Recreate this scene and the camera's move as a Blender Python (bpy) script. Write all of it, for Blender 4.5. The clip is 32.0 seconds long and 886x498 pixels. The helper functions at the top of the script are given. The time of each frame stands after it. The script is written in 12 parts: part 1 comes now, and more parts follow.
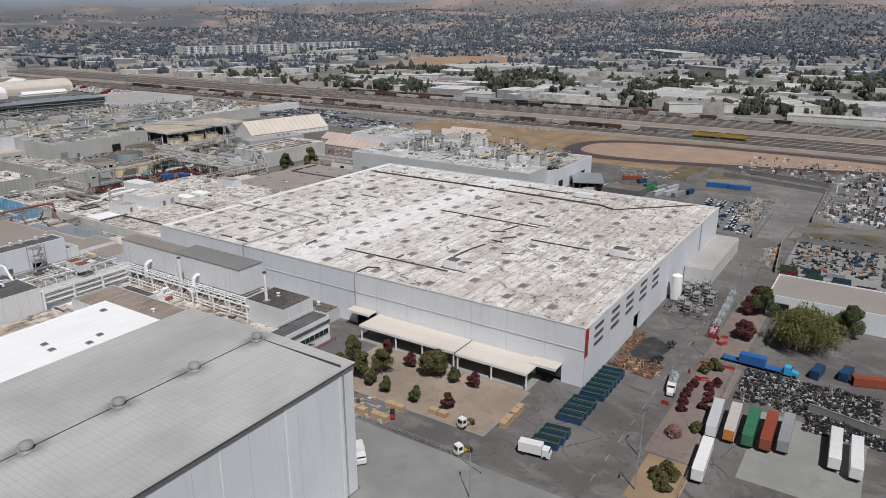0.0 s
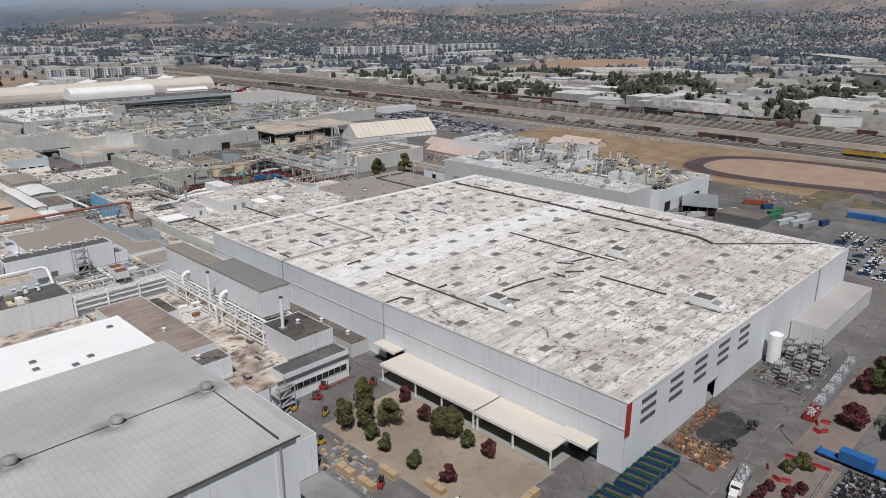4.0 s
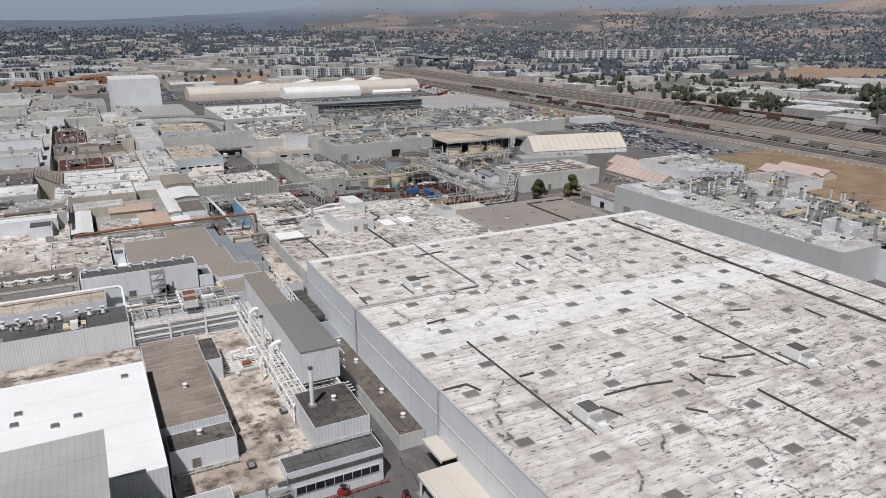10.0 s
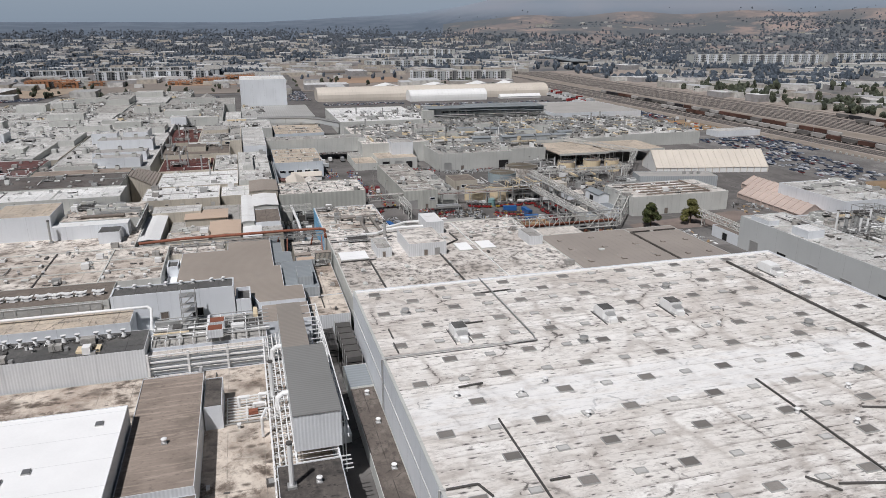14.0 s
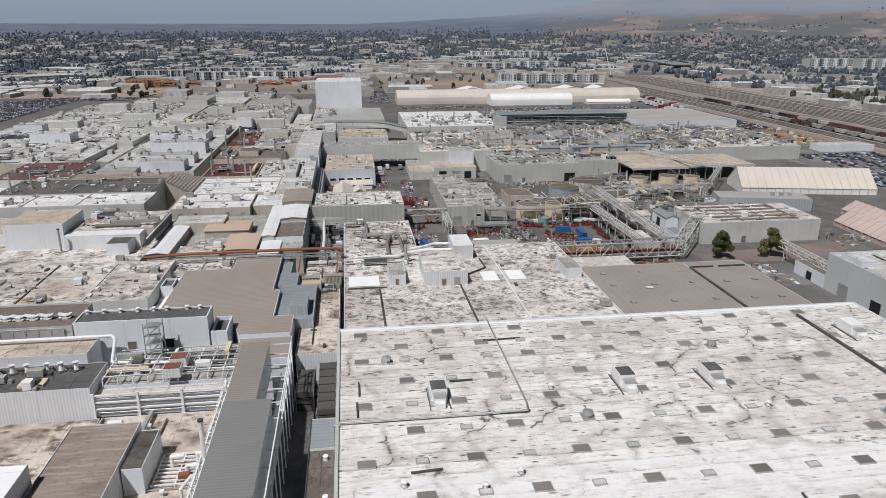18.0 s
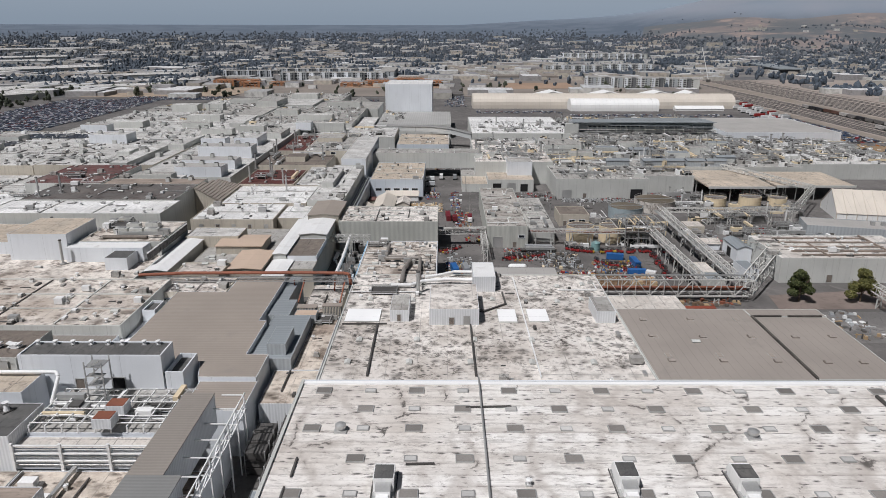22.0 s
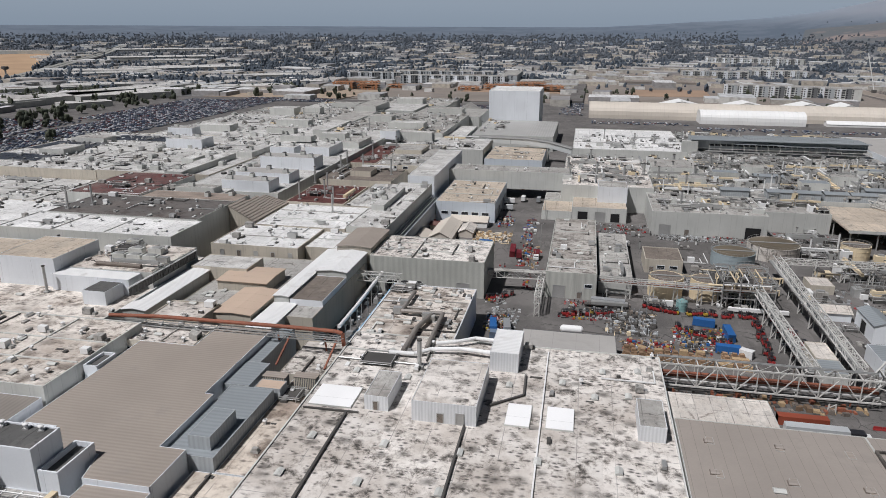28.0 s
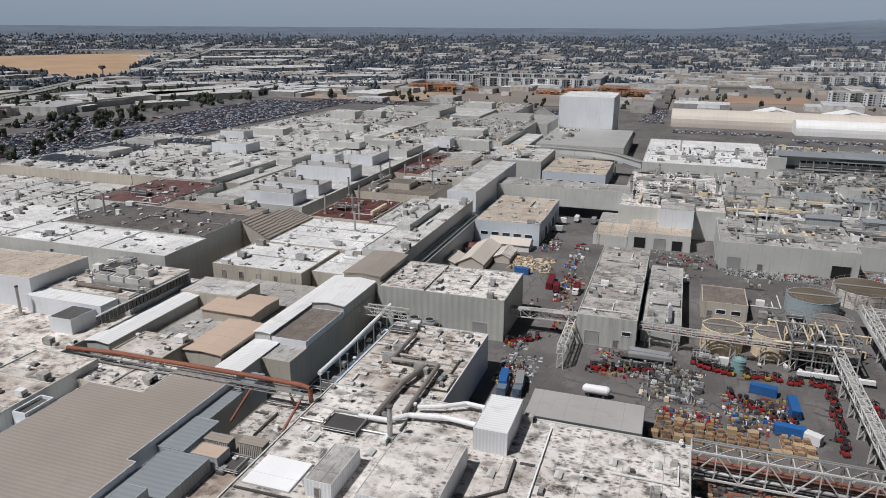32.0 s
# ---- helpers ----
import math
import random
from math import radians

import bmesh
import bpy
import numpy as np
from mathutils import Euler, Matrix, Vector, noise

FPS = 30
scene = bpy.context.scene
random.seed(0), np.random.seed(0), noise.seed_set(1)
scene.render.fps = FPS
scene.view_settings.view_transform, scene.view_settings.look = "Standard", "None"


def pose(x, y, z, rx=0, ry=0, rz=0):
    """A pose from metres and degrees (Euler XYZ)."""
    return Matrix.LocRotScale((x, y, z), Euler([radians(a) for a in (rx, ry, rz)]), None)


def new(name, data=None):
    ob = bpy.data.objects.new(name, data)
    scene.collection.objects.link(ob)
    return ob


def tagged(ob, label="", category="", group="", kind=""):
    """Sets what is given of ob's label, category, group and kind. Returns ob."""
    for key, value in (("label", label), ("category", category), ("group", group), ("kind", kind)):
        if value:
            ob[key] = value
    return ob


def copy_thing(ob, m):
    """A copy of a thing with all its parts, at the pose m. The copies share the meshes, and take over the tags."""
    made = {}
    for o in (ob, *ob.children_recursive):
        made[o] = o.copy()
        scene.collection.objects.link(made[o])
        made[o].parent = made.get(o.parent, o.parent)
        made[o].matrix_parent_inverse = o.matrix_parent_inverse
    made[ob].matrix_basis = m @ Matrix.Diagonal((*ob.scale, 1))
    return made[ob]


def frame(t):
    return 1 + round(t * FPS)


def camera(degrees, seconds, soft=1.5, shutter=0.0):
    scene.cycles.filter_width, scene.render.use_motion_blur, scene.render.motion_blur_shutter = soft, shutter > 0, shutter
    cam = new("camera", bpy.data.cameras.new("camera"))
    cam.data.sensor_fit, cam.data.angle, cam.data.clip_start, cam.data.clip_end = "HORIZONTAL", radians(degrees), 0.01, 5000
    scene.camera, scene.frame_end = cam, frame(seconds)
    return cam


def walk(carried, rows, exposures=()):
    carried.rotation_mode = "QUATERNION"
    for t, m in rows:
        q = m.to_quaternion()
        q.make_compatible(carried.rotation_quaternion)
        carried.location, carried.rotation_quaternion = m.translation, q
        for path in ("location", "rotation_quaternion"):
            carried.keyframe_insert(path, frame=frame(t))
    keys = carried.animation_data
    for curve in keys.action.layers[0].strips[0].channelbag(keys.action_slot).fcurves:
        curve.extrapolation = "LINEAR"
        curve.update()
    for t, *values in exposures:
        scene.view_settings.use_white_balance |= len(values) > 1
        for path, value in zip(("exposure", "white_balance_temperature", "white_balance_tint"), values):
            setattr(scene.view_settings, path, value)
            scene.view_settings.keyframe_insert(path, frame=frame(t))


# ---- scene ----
cam = camera(64.5, 32.0, 0.75)
METRES, EYE, TILT, LEAN, TURN = 340.0, 97.4, -18.2, 0.0, -56.9
ROWS = [
    (0.0, 0.0, 0.0, 0.0, 0.0, 0.0, -0.0),
    (0.5, 0.0111, 0.0108, 0.0032, 1.35, 0.02, -0.45),
    (1.0, 0.0219, 0.0217, 0.0065, 2.69, 0.02, -0.88),
    (1.5, 0.0326, 0.0327, 0.0099, 4.04, 0.01, -1.32),
    (2.0, 0.0428, 0.0443, 0.0133, 5.41, -0.01, -1.77),
    (2.5, 0.0524, 0.0559, 0.017, 6.8, -0.04, -2.23),
    (3.0, 0.0614, 0.0682, 0.0207, 8.2, -0.08, -2.71),
    (3.5, 0.0698, 0.0807, 0.025, 9.61, -0.15, -3.16),
    (5.5, 0.0972, 0.1344, 0.0428, 15.27, -0.49, -4.95),
    (6.0, 0.1025, 0.1485, 0.0474, 16.7, -0.61, -5.4),
    (6.5, 0.1071, 0.1627, 0.052, 18.14, -0.72, -5.83),
    (7.0, 0.111, 0.1771, 0.0568, 19.6, -0.86, -6.28),
    (7.5, 0.114, 0.1916, 0.0617, 21.07, -1.01, -6.74),
    (8.0, 0.1166, 0.2062, 0.0666, 22.55, -1.17, -7.17),
    (8.5, 0.1186, 0.221, 0.0716, 24.02, -1.35, -7.59),
    (9.0, 0.12, 0.2359, 0.0762, 25.47, -1.52, -8.04),
    (9.5, 0.1212, 0.2506, 0.0811, 26.93, -1.72, -8.46),
    (10.0, 0.1219, 0.2653, 0.086, 28.38, -1.92, -8.86),
    (10.5, 0.1225, 0.2802, 0.0908, 29.84, -2.14, -9.27),
    (11.0, 0.1229, 0.2952, 0.0956, 31.3, -2.35, -9.65),
    (11.5, 0.1229, 0.3102, 0.1004, 32.72, -2.57, -10.06),
    (12.0, 0.1229, 0.3252, 0.1052, 34.14, -2.8, -10.45),
    (12.5, 0.1228, 0.3403, 0.11, 35.56, -3.05, -10.8),
    (13.0, 0.1223, 0.3553, 0.1149, 36.97, -3.29, -11.17),
    (13.5, 0.1216, 0.37, 0.1199, 38.35, -3.56, -11.51),
    (14.0, 0.1205, 0.3848, 0.1247, 39.7, -3.81, -11.86),
    (14.5, 0.1194, 0.3997, 0.1296, 40.93, -4.06, -12.14),
    (16.5, 0.1147, 0.4586, 0.1488, 44.97, -4.87, -13.08),
    (17.0, 0.1135, 0.4734, 0.1536, 45.93, -5.08, -13.3),
    (17.5, 0.1121, 0.4881, 0.1583, 46.9, -5.29, -13.52),
    (18.0, 0.1107, 0.5029, 0.1631, 47.86, -5.5, -13.72),
    (18.5, 0.1091, 0.5176, 0.1678, 48.82, -5.71, -13.94),
    (19.0, 0.1074, 0.5323, 0.1727, 49.79, -5.93, -14.13),
    (19.5, 0.1054, 0.5471, 0.1774, 50.76, -6.16, -14.34),
    (20.0, 0.1024, 0.5615, 0.182, 51.76, -6.4, -14.55),
    (20.5, 0.0983, 0.5753, 0.1867, 52.79, -6.65, -14.73),
    (21.0, 0.0928, 0.5889, 0.1912, 53.77, -6.9, -14.92),
    (21.5, 0.0869, 0.6022, 0.1957, 54.74, -7.13, -15.1),
    (22.0, 0.0805, 0.6156, 0.2002, 55.69, -7.37, -15.26),
    (22.5, 0.074, 0.629, 0.2047, 56.65, -7.61, -15.43),
    (23.0, 0.0672, 0.6424, 0.2092, 57.6, -7.85, -15.6),
    (23.5, 0.0602, 0.6559, 0.2136, 58.55, -8.1, -15.76),
    (24.0, 0.0531, 0.6691, 0.2181, 59.5, -8.35, -15.92),
    (24.5, 0.046, 0.6822, 0.2225, 60.45, -8.6, -16.08),
    (25.0, 0.0385, 0.6953, 0.227, 61.4, -8.85, -16.22),
    (25.5, 0.0307, 0.7084, 0.2315, 62.35, -9.11, -16.38),
    (27.5, -0.0024, 0.7596, 0.2483, 66.19, -10.16, -16.94),
    (28.0, -0.0107, 0.772, 0.2524, 67.15, -10.42, -17.07),
    (28.5, -0.0191, 0.7842, 0.2564, 68.1, -10.69, -17.19),
    (29.0, -0.0278, 0.7964, 0.2606, 69.06, -10.96, -17.31),
    (29.5, -0.0366, 0.8085, 0.2647, 70.01, -11.24, -17.41),
    (30.0, -0.0458, 0.8203, 0.2688, 70.96, -11.51, -17.52),
    (30.5, -0.0549, 0.8322, 0.273, 71.92, -11.79, -17.62),
    (31.0, -0.0644, 0.844, 0.2769, 72.87, -12.06, -17.72),
    (31.5, -0.074, 0.8555, 0.2809, 73.83, -12.34, -17.81),
    (32.0, -0.0837, 0.867, 0.2848, 74.77, -12.62, -17.89),
]
walk(cam, [(t, pose(0, 0, EYE, TILT, LEAN, TURN) @ pose(METRES * x, METRES * y, METRES * z, 90 + pitch, roll, yaw)) for t, x, y, z, yaw, pitch, roll in ROWS],
     [(0.0, 0.0, 6320, 12.6), (32.0, 0.0, 6320, 12.6)])


# ---- world, sun, sky ----
world = bpy.data.worlds.new("world")
scene.world = world
world.use_nodes = True
wn = world.node_tree
sky = wn.nodes.new("ShaderNodeTexSky")
sky.sky_type = "NISHITA"
sky.sun_disc = False
SUN_ELEV = 58.5
SUN_FROM = Vector((-0.68, -0.73, 0)).normalized()      # the side that the sun stands on
sky.sun_elevation = radians(SUN_ELEV)
sky.sun_rotation = math.atan2(SUN_FROM.x, SUN_FROM.y)
sky.air_density, sky.dust_density = 1.3, 2.5
wn.links.new(sky.outputs[0], wn.nodes["Background"].inputs[0])
wn.nodes["Background"].inputs[1].default_value = 0.0135
sun = new("sun", bpy.data.lights.new("sun", "SUN"))
sun.data.energy, sun.data.angle, sun.data.color = 3.82, radians(0.6), (1.0, 0.985, 0.965)
sun_way = Vector((SUN_FROM.x * math.cos(radians(SUN_ELEV)), SUN_FROM.y * math.cos(radians(SUN_ELEV)), math.sin(radians(SUN_ELEV))))
sun.matrix_world = sun_way.to_track_quat("Z", "Y").to_matrix().to_4x4()
scene.view_settings.exposure = 0.0

# ---- materials ----


class Nodes:
    """A short way to write node trees."""

    def __init__(self, name):
        self.m = bpy.data.materials.new(name)
        self.m.use_nodes = True
        self.t = self.m.node_tree
        self.b = self.t.nodes["Principled BSDF"]
        self.pos = self.add("ShaderNodeNewGeometry").outputs["Position"]

    def add(self, kind, props=None, **ins):
        n = self.t.nodes.new(kind)
        for k, v in (props or {}).items():
            setattr(n, k, v)
        for k, v in ins.items():
            self.put(n.inputs[int(k[1:]) if k[0] == "i" and k[1:].isdigit() else k], v)
        return n

    def put(self, socket, v):
        if isinstance(v, bpy.types.NodeSocket):
            self.t.links.new(v, socket)
        elif isinstance(v, (tuple, list)) and len(v) == 3 and socket.type == "RGBA":
            socket.default_value = (*v, 1)
        else:
            socket.default_value = v

    def math(self, op, a, b=0.0, c=0.0):
        return self.add("ShaderNodeMath", {"operation": op}, i0=a, i1=b, i2=c).outputs[0]

    def axes(self):
        n = self.add("ShaderNodeSeparateXYZ", i0=self.pos)
        return n.outputs

    def noise(self, scale, detail=4.0, stretch=None, rough=0.55, warp=0.0):
        v = self.pos
        if stretch:
            v = self.add("ShaderNodeMapping", i0=v, Scale=stretch).outputs[0]
        return self.add("ShaderNodeTexNoise", Vector=v, Scale=scale, Detail=detail, Roughness=rough, Distortion=warp).outputs[0]

    def step(self, v, lo, hi, to_lo=0.0, to_hi=1.0):
        n = self.add("ShaderNodeMapRange", {"interpolation_type": "SMOOTHSTEP"}, i0=v, i1=lo, i2=hi, i3=to_lo, i4=to_hi)
        return n.outputs[0]

    def mix(self, fac, a, b, kind="MIX"):
        n = self.t.nodes.new("ShaderNodeMix")
        n.data_type, n.blend_type = "RGBA", kind
        self.put(n.inputs[0], fac)
        self.put(n.inputs[6], a)
        self.put(n.inputs[7], b)
        return n.outputs[2]

    def bump(self, v, strength=0.3, depth=0.05):
        n = self.add("ShaderNodeBump", Height=v, Strength=strength, Distance=depth)
        self.t.links.new(n.outputs[0], self.b.inputs["Normal"])

    def done(self, colour, rough=0.7, metal=0.0):
        self.put(self.b.inputs["Base Color"], colour)
        self.put(self.b.inputs["Roughness"], rough)
        self.b.inputs["Metallic"].default_value = metal
        return self.m


def saw(n, v, period):
    return n.math("FRACT", n.math("DIVIDE", v, period))


def shift(c, f):
    return tuple(min(1.0, v * f) for v in c)


def surface(name, col, rough=0.75, var=0.18, big=0.06, grain=2.5, stain=None, amount=0.5, stain_scale=0.12, streak=0.0,
            ribs=None, rib_axis="xy", panel=None, metal=0.0, each=0.0, bump=0.2, island=0.0):
    """Paint, metal, concrete or soil: broad patches, fine grain, stains, rain streaks, ribs and panel joints."""
    n = Nodes(name)
    c = n.mix(n.step(n.noise(big, 5), 0.3, 0.7), shift(col, 1 - var), shift(col, 1 + var * 0.6))
    c = n.mix(n.step(n.noise(grain, 3), 0.3, 0.75, 0.0, var * 1.2), c, shift(col, 0.55))
    if stain:
        f = n.step(n.noise(stain_scale, 7, rough=0.68, warp=0.4), 0.62 - 0.22 * amount, 0.78 - 0.18 * amount, 0.0, min(1.0, 0.4 + amount * 0.55))
        c = n.mix(f, c, stain)
    if streak:
        f = n.step(n.noise(1.0, 4, (0.9, 0.9, 0.06)), 0.5, 0.75, 0.0, streak)
        c = n.mix(f, c, shift(col, 0.5))
    x, y, z = n.axes()[:3]
    along = {"x": x, "y": y, "xy": n.math("ADD", x, y)}[rib_axis]
    height = n.noise(grain * 2, 3)
    if panel:
        j = n.math("LESS_THAN", saw(n, along, panel), 0.10 / panel)
        c = n.mix(n.math("MULTIPLY", j, 0.45), c, shift(col, 0.4))
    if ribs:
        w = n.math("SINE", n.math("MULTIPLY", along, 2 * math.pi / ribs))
        # shade of the rib troughs is mixed into the colour, beside the bump
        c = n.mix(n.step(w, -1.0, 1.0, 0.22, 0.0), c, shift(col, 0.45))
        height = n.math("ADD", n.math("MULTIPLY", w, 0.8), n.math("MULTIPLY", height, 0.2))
    if each:
        r = n.add("ShaderNodeObjectInfo").outputs["Random"]
        c = n.mix(n.step(r, 0.0, 1.0, 0.0, each), c, shift(col, 0.35))
    if island:
        r = n.add("ShaderNodeNewGeometry").outputs["Random Per Island"]
        c = n.mix(n.step(r, 0.0, 1.0, 0.0, island), c, shift(col, 0.3))
    n.bump(height, bump, 0.08 if ribs else 0.03)
    return n.done(c, rough, metal)


def web(n, scale, warp, stretch=(1, 1, 1)):
    """Distance, in cells, to the lines of a wandering net of cracks."""
    v = n.add("ShaderNodeMapping", i0=n.pos, Scale=stretch).outputs[0]
    w = n.add("ShaderNodeTexNoise", Vector=v, Scale=scale * 2.3, Detail=5.0, Roughness=0.65).outputs[1]
    v = n.add("ShaderNodeVectorMath", {"operation": "MULTIPLY_ADD"}, i0=w, i1=(warp, warp, 0), i2=v).outputs[0]
    return n.add("ShaderNodeTexVoronoi", {"feature": "DISTANCE_TO_EDGE"}, Vector=v, Scale=scale).outputs[0]


def patches(n, x, y, w, d):
    """One random number for each sheet of a jointed roof."""
    a = n.math("FLOOR", n.math("DIVIDE", x, w))
    b = n.math("FLOOR", n.math("DIVIDE", n.math("ADD", y, n.math("MULTIPLY", n.math("MODULO", a, 2.0), d * 0.4)), d))
    v = n.add("ShaderNodeCombineXYZ", i0=a, i1=b).outputs[0]
    return n.add("ShaderNodeTexWhiteNoise", {"noise_dimensions": "2D"}, i0=v).outputs[0]


def main_roof_material():
    n = Nodes("weathered_white_membrane")
    x, y, z = n.axes()[:3]
    wavy = n.math("ADD", y, n.math("MULTIPLY", n.noise(0.12, 2), 0.9))
    strip = n.add("ShaderNodeTexWhiteNoise", {"noise_dimensions": "1D"}, i1=n.math("FLOOR", n.math("DIVIDE", wavy, 3.55))).outputs[0]
    c = n.mix(strip, (0.75, 0.72, 0.68), (0.87, 0.85, 0.82))
    # brown wash in broad patches
    c = n.mix(n.step(n.noise(0.022, 5, None, 0.6), 0.42, 0.62, 0.0, 0.5), c, (0.56, 0.50, 0.445))
    c = n.mix(n.step(n.noise(0.16, 6, (1, 0.7, 1), 0.7, 0.4), 0.49, 0.66, 0.0, 0.42), c, (0.46, 0.405, 0.36))
    c = n.mix(n.step(n.noise(0.9, 6, (0.35, 1.3, 1), 0.75), 0.48, 0.66, 0.0, 0.5), c, (0.36, 0.325, 0.30))
    front = n.step(n.math("ADD", y, n.math("MULTIPLY", n.noise(0.03, 4), 40.0)), 125.0, 190.0, 1.0, 0.0)
    c = n.mix(n.math("MULTIPLY", front, n.step(n.noise(0.14, 6, (0.22, 1.5, 1), 0.68, 0.2), 0.47, 0.64, 0.0, 0.6)), c, (0.45, 0.395, 0.35))
    # laps: dirt lies along each, in broken dashes
    f = saw(n, wavy, 3.55)
    c = n.mix(n.math("MULTIPLY", n.step(f, 0.0, 0.3, 0.6, 0.0), n.step(n.noise(0.2, 4, (0.6, 1, 1)), 0.40, 0.6)), c, (0.34, 0.31, 0.285))
    dash = n.math("MULTIPLY", n.math("LESS_THAN", f, 0.06), n.step(n.noise(0.55, 3, (0.8, 0.3, 1)), 0.53, 0.58, 0.0, 0.85))
    c = n.mix(dash, c, (0.10, 0.088, 0.078))
    # wide brown halos and black tears that branch
    net = web(n, 0.085, 5.5, (1.0, 0.8, 1))
    where = n.step(n.noise(0.07, 3, (1, 1, 1), 0.5), 0.50, 0.58)
    c = n.mix(n.math("MULTIPLY", n.step(net, 0.0, 0.13, 0.55, 0.0), n.step(n.noise(0.05, 3), 0.40, 0.55)), c, (0.40, 0.355, 0.32))
    broken = n.step(n.noise(0.35, 5, None, 0.6), 0.44, 0.53)
    c = n.mix(n.math("MULTIPLY", n.math("MULTIPLY", n.step(net, 0.006, 0.034, 0.9, 0.0), where), broken), c, (0.06, 0.053, 0.048))
    smudge = n.math("MULTIPLY", n.step(n.noise(0.42, 6, (0.42, 1.3, 1), 0.68, 0.3), 0.53, 0.66, 0.0, 0.85), n.step(n.noise(0.026, 4, (1.0, 0.8, 1)), 0.42, 0.58, 0.12, 1.0))
    smudge = n.math("MULTIPLY", smudge, n.step(front, 0.0, 1.0, 0.45, 1.0))
    c = n.mix(smudge, c, (0.15, 0.132, 0.118))
    dirty = n.math("MAXIMUM", n.step(n.noise(0.03, 4, None, 0.6), 0.36, 0.58, 0.3, 1.0), n.step(y, 78.0, 100.0, 0.95, 0.0))
    dirty = n.math("MULTIPLY", dirty, n.step(front, 0.0, 1.0, 0.5, 1.0))
    c = n.mix(n.math("MULTIPLY", n.math("MULTIPLY", spots(n, 0.13, 0.0, 0.8, 0.6, (0.85, 1.1, 1), 0.5), dirty), 0.5), c, (0.33, 0.285, 0.25))
    scuff = n.noise(0.62, 10, (0.7, 1.25, 1), 0.74, 0.2)
    c = n.mix(n.math("MULTIPLY", n.step(scuff, 0.535, 0.61, 0.0, 0.75), dirty), c, (0.17, 0.148, 0.13))
    c = n.mix(n.math("MULTIPLY", n.step(scuff, 0.60, 0.66, 0.0, 0.95), dirty), c, (0.05, 0.045, 0.04))
    c = n.mix(n.math("MULTIPLY", spots(n, 0.75, 0.05, 0.45, 0.10, (0.5, 1.4, 1), 0.5), 0.9), c, (0.045, 0.04, 0.036))
    # a newer coat: one pale strip right across
    edge = n.math("ADD", y, n.math("MULTIPLY", n.noise(0.06, 4), 5.0))
    coat = n.math("MULTIPLY", n.step(edge, 163.0, 164.2), n.step(edge, 179.0, 180.5, 1.0, 0.0))
    coat = n.math("MULTIPLY", coat, n.step(n.noise(0.3, 6, (0.5, 1.2, 1), 0.7), 0.44, 0.62, 0.62, 0.2))
    c = n.mix(coat, c, (0.84, 0.84, 0.835))
    seam = n.math("LESS_THAN", saw(n, wavy, 1.775), 0.05)
    c = n.mix(n.math("MULTIPLY", seam, n.step(n.noise(0.3, 3, (0.4, 1, 1)), 0.42, 0.6, 0.0, 0.5)), c, (0.40, 0.37, 0.345))
    n.bump(n.noise(1.4, 5), 0.35, 0.06)
    return n.done(c, 0.72)


def roofing(name, col, soot=(0.07, 0.066, 0.062), amount=0.5, seam=7.0, each=0.0, wash=(0.36, 0.325, 0.295)):
    """Flat roofing: jointed sheets, washed patches, fine grime, soot with black cores, cracks."""
    n = Nodes(name)
    x, y, z = n.axes()[:3]
    c = n.mix(patches(n, x, y, seam * 1.3, seam * 2.1), shift(col, 0.80), shift(col, 1.08))
    c = n.mix(n.step(n.noise(0.05, 5), 0.38, 0.62, 0.0, 0.6), c, shift(col, 0.74))
    c = n.mix(n.step(n.noise(0.12, 7, None, 0.7, 0.4), 0.46, 0.64, 0.0, 0.40 + 0.45 * amount), c, wash)
    c = n.mix(n.step(n.noise(1.1, 6, (1, 0.6, 1), 0.78), 0.45, 0.66, 0.0, 0.55), c, shift(col, 0.42))
    halo = n.step(n.noise(0.17, 6, None, 0.66, 0.5), 0.48, 0.64)
    c = n.mix(n.math("MULTIPLY", halo, 0.15 + 0.35 * amount), c, shift(soot, 2.6))
    blot = n.step(n.noise(0.55, 9, (1.15, 0.8, 1), 0.76, 0.35), 0.515, 0.62)
    core = n.math("MULTIPLY", blot, n.step(n.noise(0.085, 4, None, 0.6), 0.56 - 0.17 * amount, 0.68 - 0.15 * amount))
    c = n.mix(n.math("MULTIPLY", core, min(1.0, 0.5 + 0.55 * amount)), c, soot)
    net = n.math("MULTIPLY", n.step(web(n, 0.11, 4.0), 0.0, 0.03, 0.85 if amount < 0.9 else 0.25, 0.0), n.step(n.noise(0.09, 4), 0.57 - 0.10 * amount, 0.66 - 0.1 * amount))
    c = n.mix(net, c, soot)
    for v, p in ((x, seam), (y, seam * 1.6)):
        j = n.math("LESS_THAN", saw(n, v, p), 0.22 / p)
        c = n.mix(n.math("MULTIPLY", j, n.step(n.noise(0.2, 3), 0.38, 0.56, 0.1, 0.8)), c, shift(col, 0.28))
    if each:
        r = n.add("ShaderNodeObjectInfo").outputs["Random"]
        c = n.mix(n.step(r, 0.0, 1.0, 0.0, each), c, shift(col, 0.45))
    n.bump(n.noise(1.6, 5), 0.35, 0.05)
    return n.done(c, 0.76)


